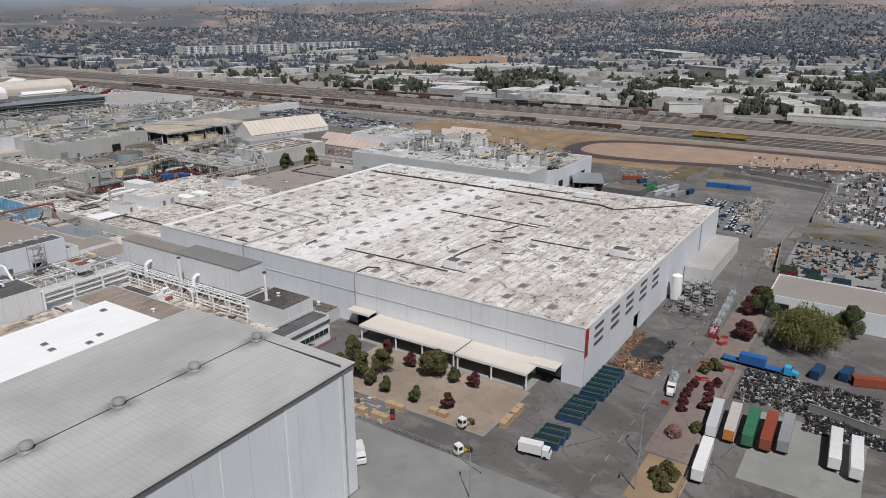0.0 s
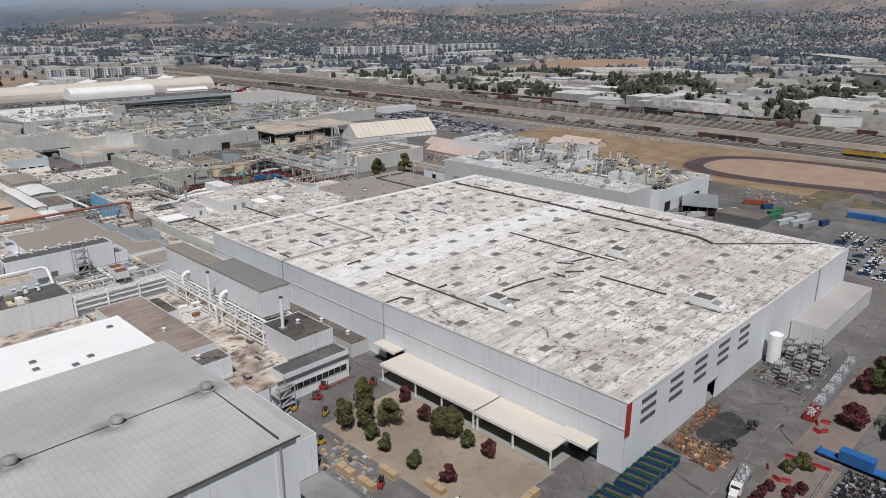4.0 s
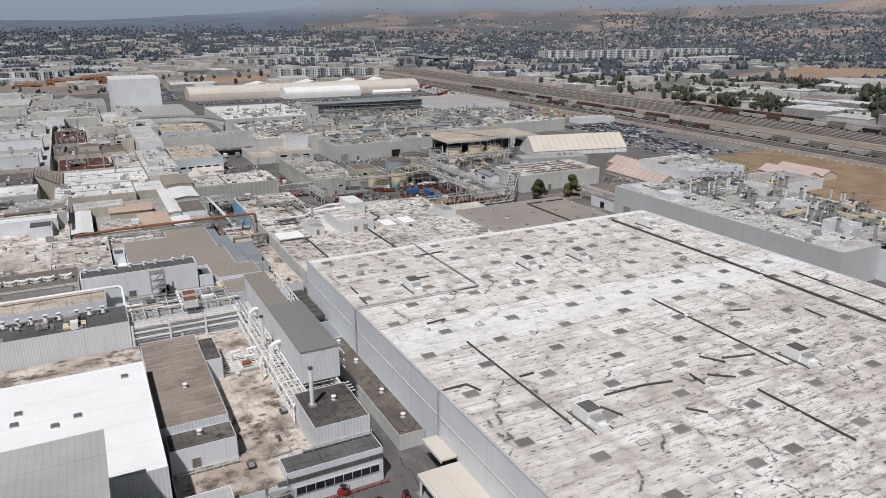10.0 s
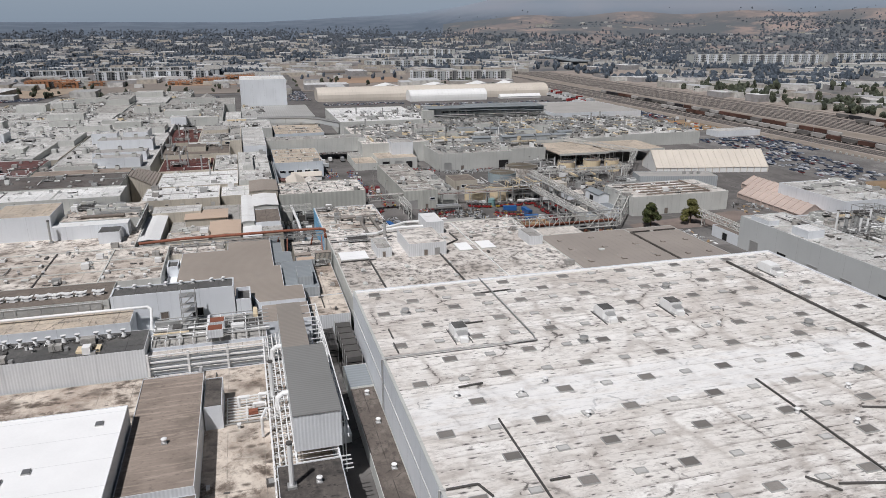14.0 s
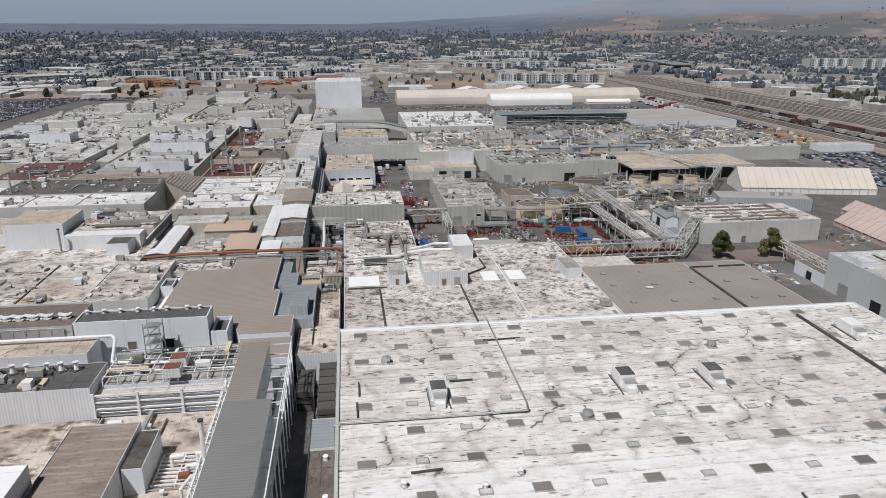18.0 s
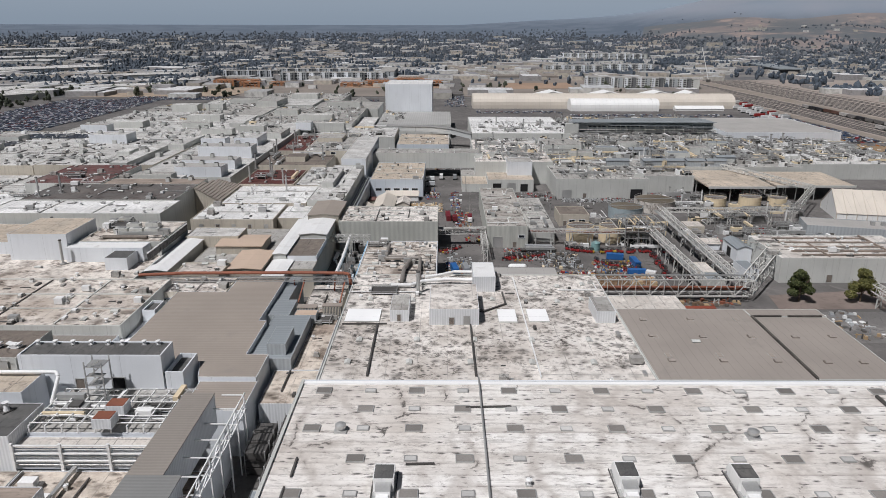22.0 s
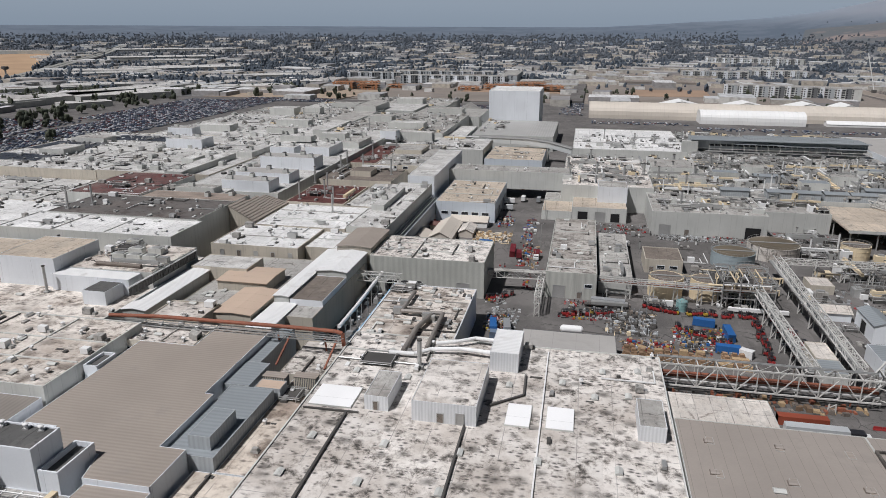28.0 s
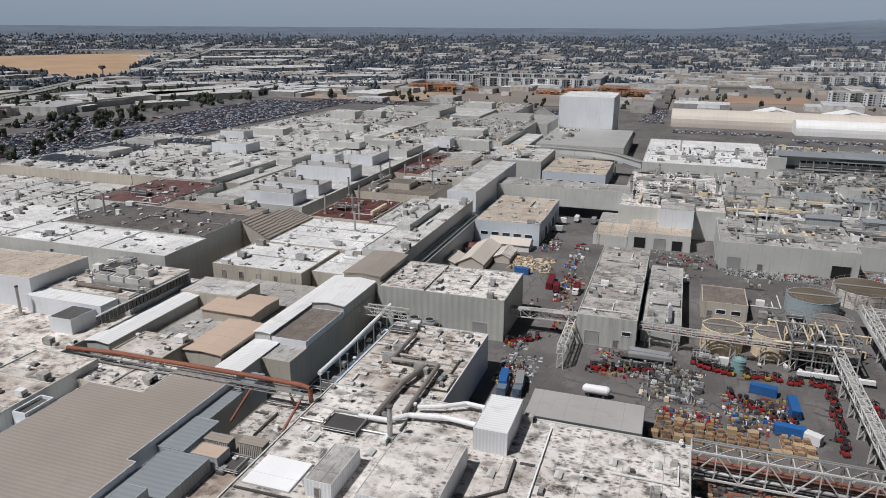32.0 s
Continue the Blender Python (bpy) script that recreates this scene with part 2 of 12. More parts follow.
def spots(n, scale, lo, hi, keep, stretch=(1, 1, 1), warp=0.35):
    """Soft round spots: 1 at the heart, 0 outside; keep is the share of cells that carry one."""
    v = n.add("ShaderNodeMapping", i0=n.pos, Scale=stretch).outputs[0]
    w = n.add("ShaderNodeTexNoise", Vector=v, Scale=scale * 3.0, Detail=6.0, Roughness=0.7).outputs[1]
    v = n.add("ShaderNodeVectorMath", {"operation": "MULTIPLY_ADD"}, i0=w, i1=(warp / scale, warp / scale, 0), i2=v).outputs[0]
    cell = n.add("ShaderNodeTexVoronoi", {"voronoi_dimensions": "2D"}, Vector=v, Scale=scale)
    rnd_ = n.add("ShaderNodeSeparateColor", i0=cell.outputs["Color"]).outputs
    size = n.step(rnd_[0], 0.0, 1.0, 0.45, 1.15)
    d = n.math("DIVIDE", cell.outputs["Distance"], size)
    return n.math("MULTIPLY", n.step(d, lo, hi, 1.0, 0.0), n.math("LESS_THAN", rnd_[1], keep))


def mouldy(name, col, soot, wash, scale, keep):
    """White roofing with a brown wash, black mould in soft round clouds, fine scuffs and sheet joints."""
    n = Nodes(name)
    x, y, z = n.axes()[:3]
    c = n.mix(patches(n, x, y, 9.5, 16.0), shift(col, 0.88), shift(col, 1.05))
    c = n.mix(n.step(n.noise(0.045, 6, None, 0.65), 0.42, 0.66, 0.0, 0.75), c, wash)
    c = n.mix(n.step(n.noise(0.8, 6, (1, 0.7, 1), 0.75), 0.48, 0.68, 0.0, 0.5), c, shift(wash, 0.95))
    where = n.step(n.noise(0.035, 4, None, 0.6), 0.34, 0.54, 0.3, 1.0)
    cloud = n.noise(scale * 1.5, 10, None, 0.74, 0.25)
    c = n.mix(n.math("MULTIPLY", n.step(cloud, 0.47, 0.60, 0.0, 0.75), where), c, shift(wash, 0.62))
    c = n.mix(n.math("MULTIPLY", n.step(cloud, 0.545, 0.66, 0.0, 0.95), where), c, soot)
    c = n.mix(n.math("MULTIPLY", n.math("MULTIPLY", spots(n, scale, 0.0, 0.5, keep, (0.85, 1.1, 1), 0.55), where), 0.75), c, shift(soot, 1.3))
    c = n.mix(n.math("MULTIPLY", spots(n, scale * 3.6, 0.05, 0.5, keep * 0.6, (0.7, 1.2, 1), 0.5), n.math("MULTIPLY", where, 0.9)), c, soot)
    for v, p in ((x, 8.0), (y, 13.0)):
        j = n.math("LESS_THAN", saw(n, v, p), 0.2 / p)
        c = n.mix(n.math("MULTIPLY", j, n.step(n.noise(0.2, 3), 0.40, 0.56, 0.1, 0.7)), c, shift(col, 0.35))
    n.bump(n.noise(1.6, 5), 0.35, 0.05)
    return n.done(c, 0.76)


def asphalt(name, col):
    """Old road surface: pale worn lanes, repair patches, oil stains, sealed cracks, grit."""
    n = Nodes(name)
    x, y, z = n.axes()[:3]
    c = n.mix(n.step(n.noise(0.03, 5, None, 0.6), 0.36, 0.64), shift(col, 0.72), shift(col, 1.35))
    c = n.mix(n.step(patches(n, x, y, 11.0, 17.0), 0.72, 0.78, 0.0, 0.4), c, shift(col, 0.6))
    c = n.mix(n.step(n.noise(0.14, 7, (1, 0.6, 1), 0.7, 0.4), 0.50, 0.66, 0.0, 0.7), c, shift(col, 1.7))
    c = n.mix(n.step(n.noise(0.33, 6, None, 0.7, 0.3), 0.57, 0.68, 0.0, 0.75), c, shift(col, 0.38))
    c = n.mix(n.step(n.noise(3.5, 4, None, 0.7), 0.35, 0.7, 0.0, 0.4), c, shift(col, 1.6))
    c = n.mix(n.math("MULTIPLY", n.step(web(n, 0.07, 4.0), 0.0, 0.014, 0.8, 0.0), n.step(n.noise(0.06, 3), 0.48, 0.58)), c, shift(col, 0.35))
    n.bump(n.noise(5.0, 3), 0.3, 0.02)
    return n.done(c, 0.9)


M_MAIN_ROOF = main_roof_material()
M_BLOTCH = mouldy("blotched_white_roofing", (0.775, 0.735, 0.69), (0.04, 0.036, 0.032), (0.42, 0.37, 0.325), 0.21, 0.62)
M_ROOF_GREY = roofing("grey_white_roof", (0.50, 0.485, 0.455), amount=0.55, each=0.3, seam=6.0, wash=(0.29, 0.265, 0.24))
M_ROOF_PALE = roofing("pale_roof", (0.705, 0.695, 0.67), amount=0.5, each=0.25, seam=8.0)
M_ROOF_WHITE = roofing("bright_white_roof", (0.84, 0.835, 0.82), amount=0.05, seam=9.0, wash=(0.66, 0.64, 0.61))
M_ROOF_TAN = surface("tan_metal_roof", (0.345, 0.30, 0.26), rough=0.6, var=0.08, ribs=1.1, rib_axis="y", stain=(0.28, 0.25, 0.225), amount=0.3)
M_ROOF_TAN_X = surface("taupe_membrane_roof", (0.315, 0.28, 0.25), rough=0.7, var=0.08, panel=2.6, rib_axis="x", bump=0.06, stain=(0.26, 0.235, 0.21), amount=0.35)
M_ROOF_SAND = roofing("sand_coloured_roof", (0.60, 0.51, 0.41), amount=0.3, each=0.15, wash=(0.46, 0.41, 0.35))
M_ROOF_BROWN = roofing("brown_weathered_roof", (0.20, 0.168, 0.142), (0.07, 0.06, 0.055), 0.35, 24.0, wash=(0.29, 0.25, 0.21))
M_ROOF_DARK = roofing("dark_grey_roof", (0.12, 0.118, 0.114), (0.05, 0.05, 0.05), 0.4, 6.0, 0.2, (0.18, 0.17, 0.16))
M_ROOF_BLACK = mouldy("worn_tarred_roof", (0.065, 0.058, 0.053), (0.022, 0.02, 0.02), (0.20, 0.175, 0.155), 0.34, 0.5)


def streaked_roof_material():
    """Brown felt with long pale wash marks across it."""
    n = Nodes("brown_streaked_felt")
    col = (0.25, 0.205, 0.172)
    c = n.mix(n.step(n.noise(0.1, 5, None, 0.6), 0.36, 0.64), shift(col, 0.8), shift(col, 1.15))
    c = n.mix(n.step(n.noise(0.7, 6, (0.10, 1.2, 1), 0.7), 0.48, 0.68, 0.0, 0.75), c, shift(col, 1.75))
    c = n.mix(n.step(n.noise(1.4, 5, (0.5, 1.0, 1), 0.7), 0.52, 0.7, 0.0, 0.6), c, shift(col, 0.5))
    n.bump(n.noise(2.0, 4), 0.3, 0.04)
    return n.done(c, 0.85)


M_ROOF_STREAK = streaked_roof_material()


def vented_roof_material():
    """Grey ribbed metal with sheet joints, rain marks and soot blown about the vents."""
    n = Nodes("grey_ribbed_metal_roof")
    x, y, z = n.axes()[:3]
    col = (0.49, 0.49, 0.475)
    c = n.mix(n.step(n.noise(0.035, 5, None, 0.6), 0.36, 0.64), shift(col, 0.86), shift(col, 1.08))
    c = n.mix(n.step(n.noise(0.5, 5, (0.15, 2.0, 1), 0.7), 0.48, 0.7, 0.0, 0.22), c, shift(col, 0.6))
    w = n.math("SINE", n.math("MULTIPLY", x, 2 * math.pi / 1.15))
    # rib troughs are shaded in the colour too
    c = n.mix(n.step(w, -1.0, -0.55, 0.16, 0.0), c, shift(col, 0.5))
    for p in (8.6,):
        c = n.mix(n.math("MULTIPLY", n.math("LESS_THAN", saw(n, y, p), 0.012), 0.45), c, shift(col, 0.45))
    rough = n.noise(0.25, 5, (1.0, 0.5, 1), 0.65)
    for vx, vy in VENTS:
        dx, dy = n.math("DIVIDE", n.math("SUBTRACT", x, vx), 4.6), n.math("DIVIDE", n.math("SUBTRACT", y, vy), 2.8)
        far = n.math("SQRT", n.math("ADD", n.math("MULTIPLY", dx, dx), n.math("MULTIPLY", dy, dy)))
        f = n.step(n.math("ADD", far, n.math("MULTIPLY", n.math("SUBTRACT", rough, 0.5), 1.6)), 0.1, 1.35, 0.75, 0.0)
        c = n.mix(f, c, (0.15, 0.148, 0.145))
    n.bump(w, 0.12, 0.03)
    return n.done(c, 0.55, 0.1)


VENTS = [(94.2 - 16.4 * k - 0.6, 109.9) for k in range(5)]
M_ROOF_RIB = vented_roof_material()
M_ROOF_RIB_W = surface("white_ribbed_metal_roof", (0.82, 0.82, 0.81), rough=0.5, var=0.05, ribs=0.9, rib_axis="y", stain=(0.5, 0.48, 0.45), amount=0.3)
M_ROOF_RED = roofing("dark_red_roof", (0.115, 0.033, 0.028), (0.05, 0.02, 0.018), 0.4, 3.0, 0.0, (0.19, 0.12, 0.10))
M_ROOF_SLATE = surface("slate_metal_roof", (0.27, 0.295, 0.31), rough=0.55, var=0.08, ribs=1.4, rib_axis="y", stain=(0.21, 0.22, 0.23), amount=0.3)
M_SHED_ROOF = surface("plain_pale_grey_roof", (0.40, 0.385, 0.365), rough=0.7, var=0.1, stain=(0.31, 0.295, 0.275), amount=0.4, panel=7.0, rib_axis="x")
M_CREAM_ROOF = roofing("cream_streaked_roof", (0.70, 0.655, 0.60), (0.20, 0.17, 0.15), 0.25, 4.0, 0.0, (0.52, 0.465, 0.41))
M_ROOF_STRIP = roofing("dark_brown_strip_roof", (0.135, 0.112, 0.097), (0.04, 0.035, 0.03), 0.6, 9.0, 0.0, (0.22, 0.19, 0.165))
M_COURT = mouldy("rust_stained_gravel_roof", (0.66, 0.59, 0.51), (0.085, 0.066, 0.052), (0.27, 0.20, 0.155), 0.10, 0.9)
M_WALL_WHITE = surface("white_wall_panel", (0.715, 0.74, 0.77), var=0.05, panel=12.0, streak=0.15, rough=0.6, bump=0.1)
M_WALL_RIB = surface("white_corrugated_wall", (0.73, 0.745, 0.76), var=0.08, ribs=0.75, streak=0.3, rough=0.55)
M_WALL_GREY = surface("light_grey_wall", (0.60, 0.605, 0.575), var=0.10, streak=0.3, each=0.25, panel=5.0)
M_WALL_PLAIN = surface("smooth_grey_wall", (0.55, 0.565, 0.56), var=0.05, streak=0.08, panel=12.0, rib_axis="y", bump=0.08)
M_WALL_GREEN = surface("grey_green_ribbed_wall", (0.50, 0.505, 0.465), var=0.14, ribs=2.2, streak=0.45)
M_WALL_CREAM = surface("cream_wall", (0.57, 0.52, 0.44), var=0.14, streak=0.4, each=0.25, panel=4.5)
M_WALL_DARK = surface("dark_grey_wall", (0.14, 0.145, 0.15), var=0.15)
M_WALL_BLUE = surface("pale_blue_wall", (0.56, 0.61, 0.66), var=0.05, panel=6.0, streak=0.1)
M_ROOF_GALLERY = surface("grey_gallery_roof", (0.235, 0.235, 0.228), rough=0.6, var=0.08, ribs=0.9, rib_axis="y", stain=(0.22, 0.21, 0.195), amount=0.3)
M_ROOF_GALLERY_B = surface("grey_brown_gallery_roof", (0.30, 0.27, 0.24), rough=0.6, var=0.08, ribs=0.9, rib_axis="y", stain=(0.22, 0.20, 0.18), amount=0.3)
M_GLASS = surface("dark_window_glass", (0.02, 0.024, 0.03), rough=0.12, var=0.2, bump=0.02)
# near-black that paints the shade inside gates, hoods and fan mouths
M_DARK = surface("opening_shade", (0.012, 0.012, 0.013), rough=0.9, var=0.2)
M_STEEL = surface("galvanised_steel", (0.50, 0.50, 0.49), rough=0.45, var=0.15, metal=0.5)
M_STEEL_DARK = surface("dark_steel", (0.09, 0.085, 0.08), rough=0.6, var=0.3)
M_WHITE = surface("white_paint", (0.80, 0.80, 0.79), rough=0.5, var=0.08, streak=0.15)
M_CREAM = surface("cream_tank_paint", (0.72, 0.60, 0.415), rough=0.55, var=0.08, streak=0.3)
M_RUST = surface("rust_red_pipe", (0.27, 0.095, 0.055), rough=0.75, var=0.3, stain=(0.15, 0.07, 0.05), amount=0.5, stain_scale=0.6)
M_ASPHALT = asphalt("worn_asphalt", (0.112, 0.105, 0.10))
M_CONCRETE = surface("pale_concrete", (0.27, 0.27, 0.25), rough=0.9, var=0.15, panel=6.0, rib_axis="x", stain=(0.19, 0.185, 0.175), amount=0.4)
M_LOT = asphalt("grey_lot_asphalt", (0.155, 0.148, 0.142))
M_APRON = surface("worn_grey_concrete", (0.235, 0.24, 0.225), rough=0.9, var=0.14, stain=(0.17, 0.172, 0.163), amount=0.6, stain_scale=0.1)
M_DIRT = surface("bare_soil", (0.36, 0.285, 0.215), rough=0.95, var=0.18, stain=(0.26, 0.21, 0.165), amount=0.4, stain_scale=0.2)
M_COURT_SOIL = surface("brown_court_soil", (0.315, 0.25, 0.195), rough=0.95, var=0.22, stain=(0.20, 0.155, 0.12), amount=0.6, stain_scale=0.25)
M_VERGE = surface("dark_verge_soil", (0.215, 0.172, 0.15), rough=0.95, var=0.2, stain=(0.13, 0.105, 0.09), amount=0.5, stain_scale=0.25)
M_DRY_GRASS = surface("dry_grass", (0.29, 0.205, 0.125), rough=0.95, var=0.25, stain=(0.15, 0.125, 0.075), amount=0.5, stain_scale=0.05)
M_GREEN_GRASS = surface("sparse_green_grass", (0.135, 0.113, 0.068), rough=0.95, var=0.3, stain=(0.22, 0.17, 0.11), amount=0.5, stain_scale=0.08)
M_BALLAST = surface("rail_ballast", (0.335, 0.29, 0.255), rough=0.95, var=0.2, stain=(0.235, 0.20, 0.178), amount=0.5, stain_scale=0.03)
M_TENT = surface("cream_tent_fabric", (0.60, 0.545, 0.475), rough=0.7, var=0.06, panel=4.6, rib_axis="x", stain=(0.52, 0.48, 0.42), amount=0.3)
M_TENT_PINK = surface("pinkish_tent_fabric", (0.52, 0.42, 0.37), rough=0.7, var=0.08, panel=4.6, rib_axis="x", stain=(0.44, 0.36, 0.31), amount=0.3)
M_TENT_WHITE = surface("white_tent_fabric", (0.80, 0.80, 0.785), rough=0.6, var=0.04, panel=4.6, rib_axis="x")
M_BARK = surface("brown_bark", (0.12, 0.085, 0.06), rough=0.9, var=0.3)
M_MURAL = surface("light_blue_mural_paint", (0.16, 0.42, 0.66), rough=0.6, var=0.15, stain=(0.62, 0.70, 0.75), amount=0.7, stain_scale=0.35)
M_SOLAR = surface("solar_glass", (0.045, 0.05, 0.065), rough=0.3, var=0.15, panel=1.0, rib_axis="x")
M_WALL_SLATE = surface("slate_ribbed_wall", (0.40, 0.425, 0.44), var=0.08, ribs=1.1, streak=0.2)
M_ROOF_RIB_D = surface("dark_ribbed_roof", (0.25, 0.225, 0.20), rough=0.6, var=0.1, ribs=1.2, rib_axis="x", stain=(0.17, 0.155, 0.14), amount=0.3)
M_TRUSS = surface("pale_grey_truss_paint", (0.60, 0.59, 0.56), rough=0.55, var=0.12, streak=0.2)
M_STONE = mouldy("stained_concrete_roof", (0.60, 0.565, 0.52), (0.05, 0.045, 0.04), (0.32, 0.28, 0.245), 0.25, 0.6)
M_BLUE_SHEET = surface("dark_blue_sheet", (0.035, 0.09, 0.19), rough=0.5, var=0.15, ribs=0.62, rib_axis="y")
M_TAN_FLAT = surface("pinkish_tan_roof", (0.52, 0.40, 0.31), rough=0.75, var=0.08, panel=6.0, rib_axis="y", stain=(0.44, 0.35, 0.28), amount=0.35)
M_SNOW = surface("snow_white_membrane", (0.87, 0.87, 0.865), rough=0.7, var=0.05, panel=9.0, rib_axis="y", stain=(0.80, 0.79, 0.77), amount=0.25, stain_scale=0.05)
M_STONE_PALE = mouldy("pale_felt_roof", (0.72, 0.69, 0.65), (0.12, 0.10, 0.09), (0.46, 0.42, 0.38), 0.12, 0.4)
M_STONE_GREY = mouldy("dirty_grey_felt", (0.50, 0.475, 0.44), (0.10, 0.085, 0.075), (0.31, 0.28, 0.25), 0.16, 0.6)
M_BLOTCH_BROWN = mouldy("brown_stained_roofing", (0.74, 0.69, 0.63), (0.075, 0.058, 0.047), (0.37, 0.30, 0.245), 0.14, 0.7)
M_RED_WORN = mouldy("worn_maroon_roof", (0.125, 0.036, 0.034), (0.05, 0.032, 0.03), (0.21, 0.165, 0.15), 0.2, 0.6)
M_BLACK_WORN = mouldy("worn_black_felt", (0.115, 0.11, 0.105), (0.05, 0.036, 0.033), (0.175, 0.15, 0.135), 0.16, 0.5)
M_ROOF_RIB_G = surface("grey_ribbed_metal_roof", (0.42, 0.415, 0.40), rough=0.6, var=0.08, ribs=2.2, rib_axis="x", stain=(0.30, 0.29, 0.27), amount=0.5)
M_RED = surface("red_paint", (0.36, 0.03, 0.03), rough=0.45, var=0.15)
M_SIGN = surface("dark_grey_sign", (0.10, 0.105, 0.115), rough=0.5, var=0.05)

# ---- building blocks ----


def thing(name, x, y, z, label, category, group="", kind="", turn=0.0):
    e = new(name)
    e.matrix_basis = pose(x, y, z, 0, 0, turn)
    e.empty_display_size = 0.5
    return tagged(e, label, category, group, kind)


def mesh_of(name, bm, *mats):
    me = bpy.data.meshes.new(name)
    bm.to_mesh(me)
    bm.free()
    for m in mats:
        me.materials.append(m)
    return me


def part(name, bm, material, parent, label=""):
    ob = new(name, mesh_of(name, bm, material))
    ob.parent = parent
    return tagged(ob, label)


def shared(name, me, parent, m=None):
    ob = new(name, me)
    ob.parent = parent
    if m is not None:
        ob.matrix_basis = m
    return ob


def bx(bm, x0, y0, z0, x1, y1, z1):
    v = [bm.verts.new((x, y, z)) for z in (z0, z1) for x, y in ((x0, y0), (x1, y0), (x1, y1), (x0, y1))]
    for f in ((3, 2, 1, 0), (4, 5, 6, 7), (0, 1, 5, 4), (1, 2, 6, 5), (2, 3, 7, 6), (3, 0, 4, 7)):
        bm.faces.new([v[i] for i in f])
    return v


def box(*b):
    bm = bmesh.new()
    bx(bm, *b)
    return bm


def prism(bm, profile, axis, a, b):
    """A profile of (across, up) points drawn out from a to b along x or y."""
    def at(u, w, s):
        return (s, u, w) if axis == "x" else (u, s, w)
    lo = [bm.verts.new(at(u, w, a)) for u, w in profile]
    hi = [bm.verts.new(at(u, w, b)) for u, w in profile]
    k = len(profile)
    for i in range(k):
        bm.faces.new((lo[i], lo[(i + 1) % k], hi[(i + 1) % k], hi[i]))
    bm.faces.new(lo[::-1])
    bm.faces.new(hi)
    bmesh.ops.recalc_face_normals(bm, faces=bm.faces)


def cyl(bm, x, y, z0, z1, r0, r1=None, seg=12):
    r1 = r0 if r1 is None else r1
    ring = [(math.cos(2 * math.pi * i / seg), math.sin(2 * math.pi * i / seg)) for i in range(seg)]
    lo = [bm.verts.new((x + r0 * c, y + r0 * s, z0)) for c, s in ring]
    hi = [bm.verts.new((x + r1 * c, y + r1 * s, z1)) for c, s in ring]
    for i in range(seg):
        bm.faces.new((lo[i], lo[(i + 1) % seg], hi[(i + 1) % seg], hi[i]))
    bm.faces.new(lo[::-1])
    bm.faces.new(hi)


def beam(bm, p, q, w=0.3, seg=4):
    """A bar or pipe from p to q."""
    p, q = Vector(p), Vector(q)
    d = (q - p).normalized()
    u = d.cross(Vector((0, 0, 1)) if abs(d.z) < 0.95 else Vector((1, 0, 0))).normalized()
    v = d.cross(u)
    ring = [(math.cos(2 * math.pi * (i + 0.5) / seg), math.sin(2 * math.pi * (i + 0.5) / seg)) for i in range(seg)]
    r = w * 0.5 * (1.41 if seg == 4 else 1.0)
    lo = [bm.verts.new(p + (u * c + v * s) * r) for c, s in ring]
    hi = [bm.verts.new(q + (u * c + v * s) * r) for c, s in ring]
    for i in range(seg):
        bm.faces.new((lo[(i + 1) % seg], lo[i], hi[i], hi[(i + 1) % seg]))
    bm.faces.new(lo)
    bm.faces.new(hi[::-1])


def pipe(bm, points, w, seg=8):
    for a, b in zip(points, points[1:]):
        beam(bm, a, b, w, seg)
    for a in points[1:-1]:
        bmesh.ops.create_icosphere(bm, subdivisions=1, radius=w * 0.5, matrix=Matrix.Translation(a))


def building(name, x0, y0, x1, y1, h, wall, roof, label, base=0.0, par=0.5, category="factory building", group=""):
    """A flat-roofed block: outer wall with its parapet, and the roof slab inside it."""
    cx, cy = (x0 + x1) / 2, (y0 + y1) / 2
    e = thing(name, cx, cy, base, label, category, group)
    a, b, H, t = (x1 - x0) / 2, (y1 - y0) / 2, h - base, 0.35 if par > 0.2 else 0.14
    bm = bmesh.new()
    rings = [[bm.verts.new((sx * (a - i), sy * (b - i), z)) for sx, sy in ((-1, -1), (1, -1), (1, 1), (-1, 1))]
             for i, z in ((0, 0), (0, H + par), (t, H + par), (t, H - 0.3))]
    for lo, hi in zip(rings, rings[1:]):
        for k in range(4):
            bm.faces.new((lo[k], lo[(k + 1) % 4], hi[(k + 1) % 4], hi[k]))
    part("wall", bm, wall, e)
    part("roof", box(-a + t, -b + t, H - 0.3, a - t, b - t, H), roof, e)
    return e


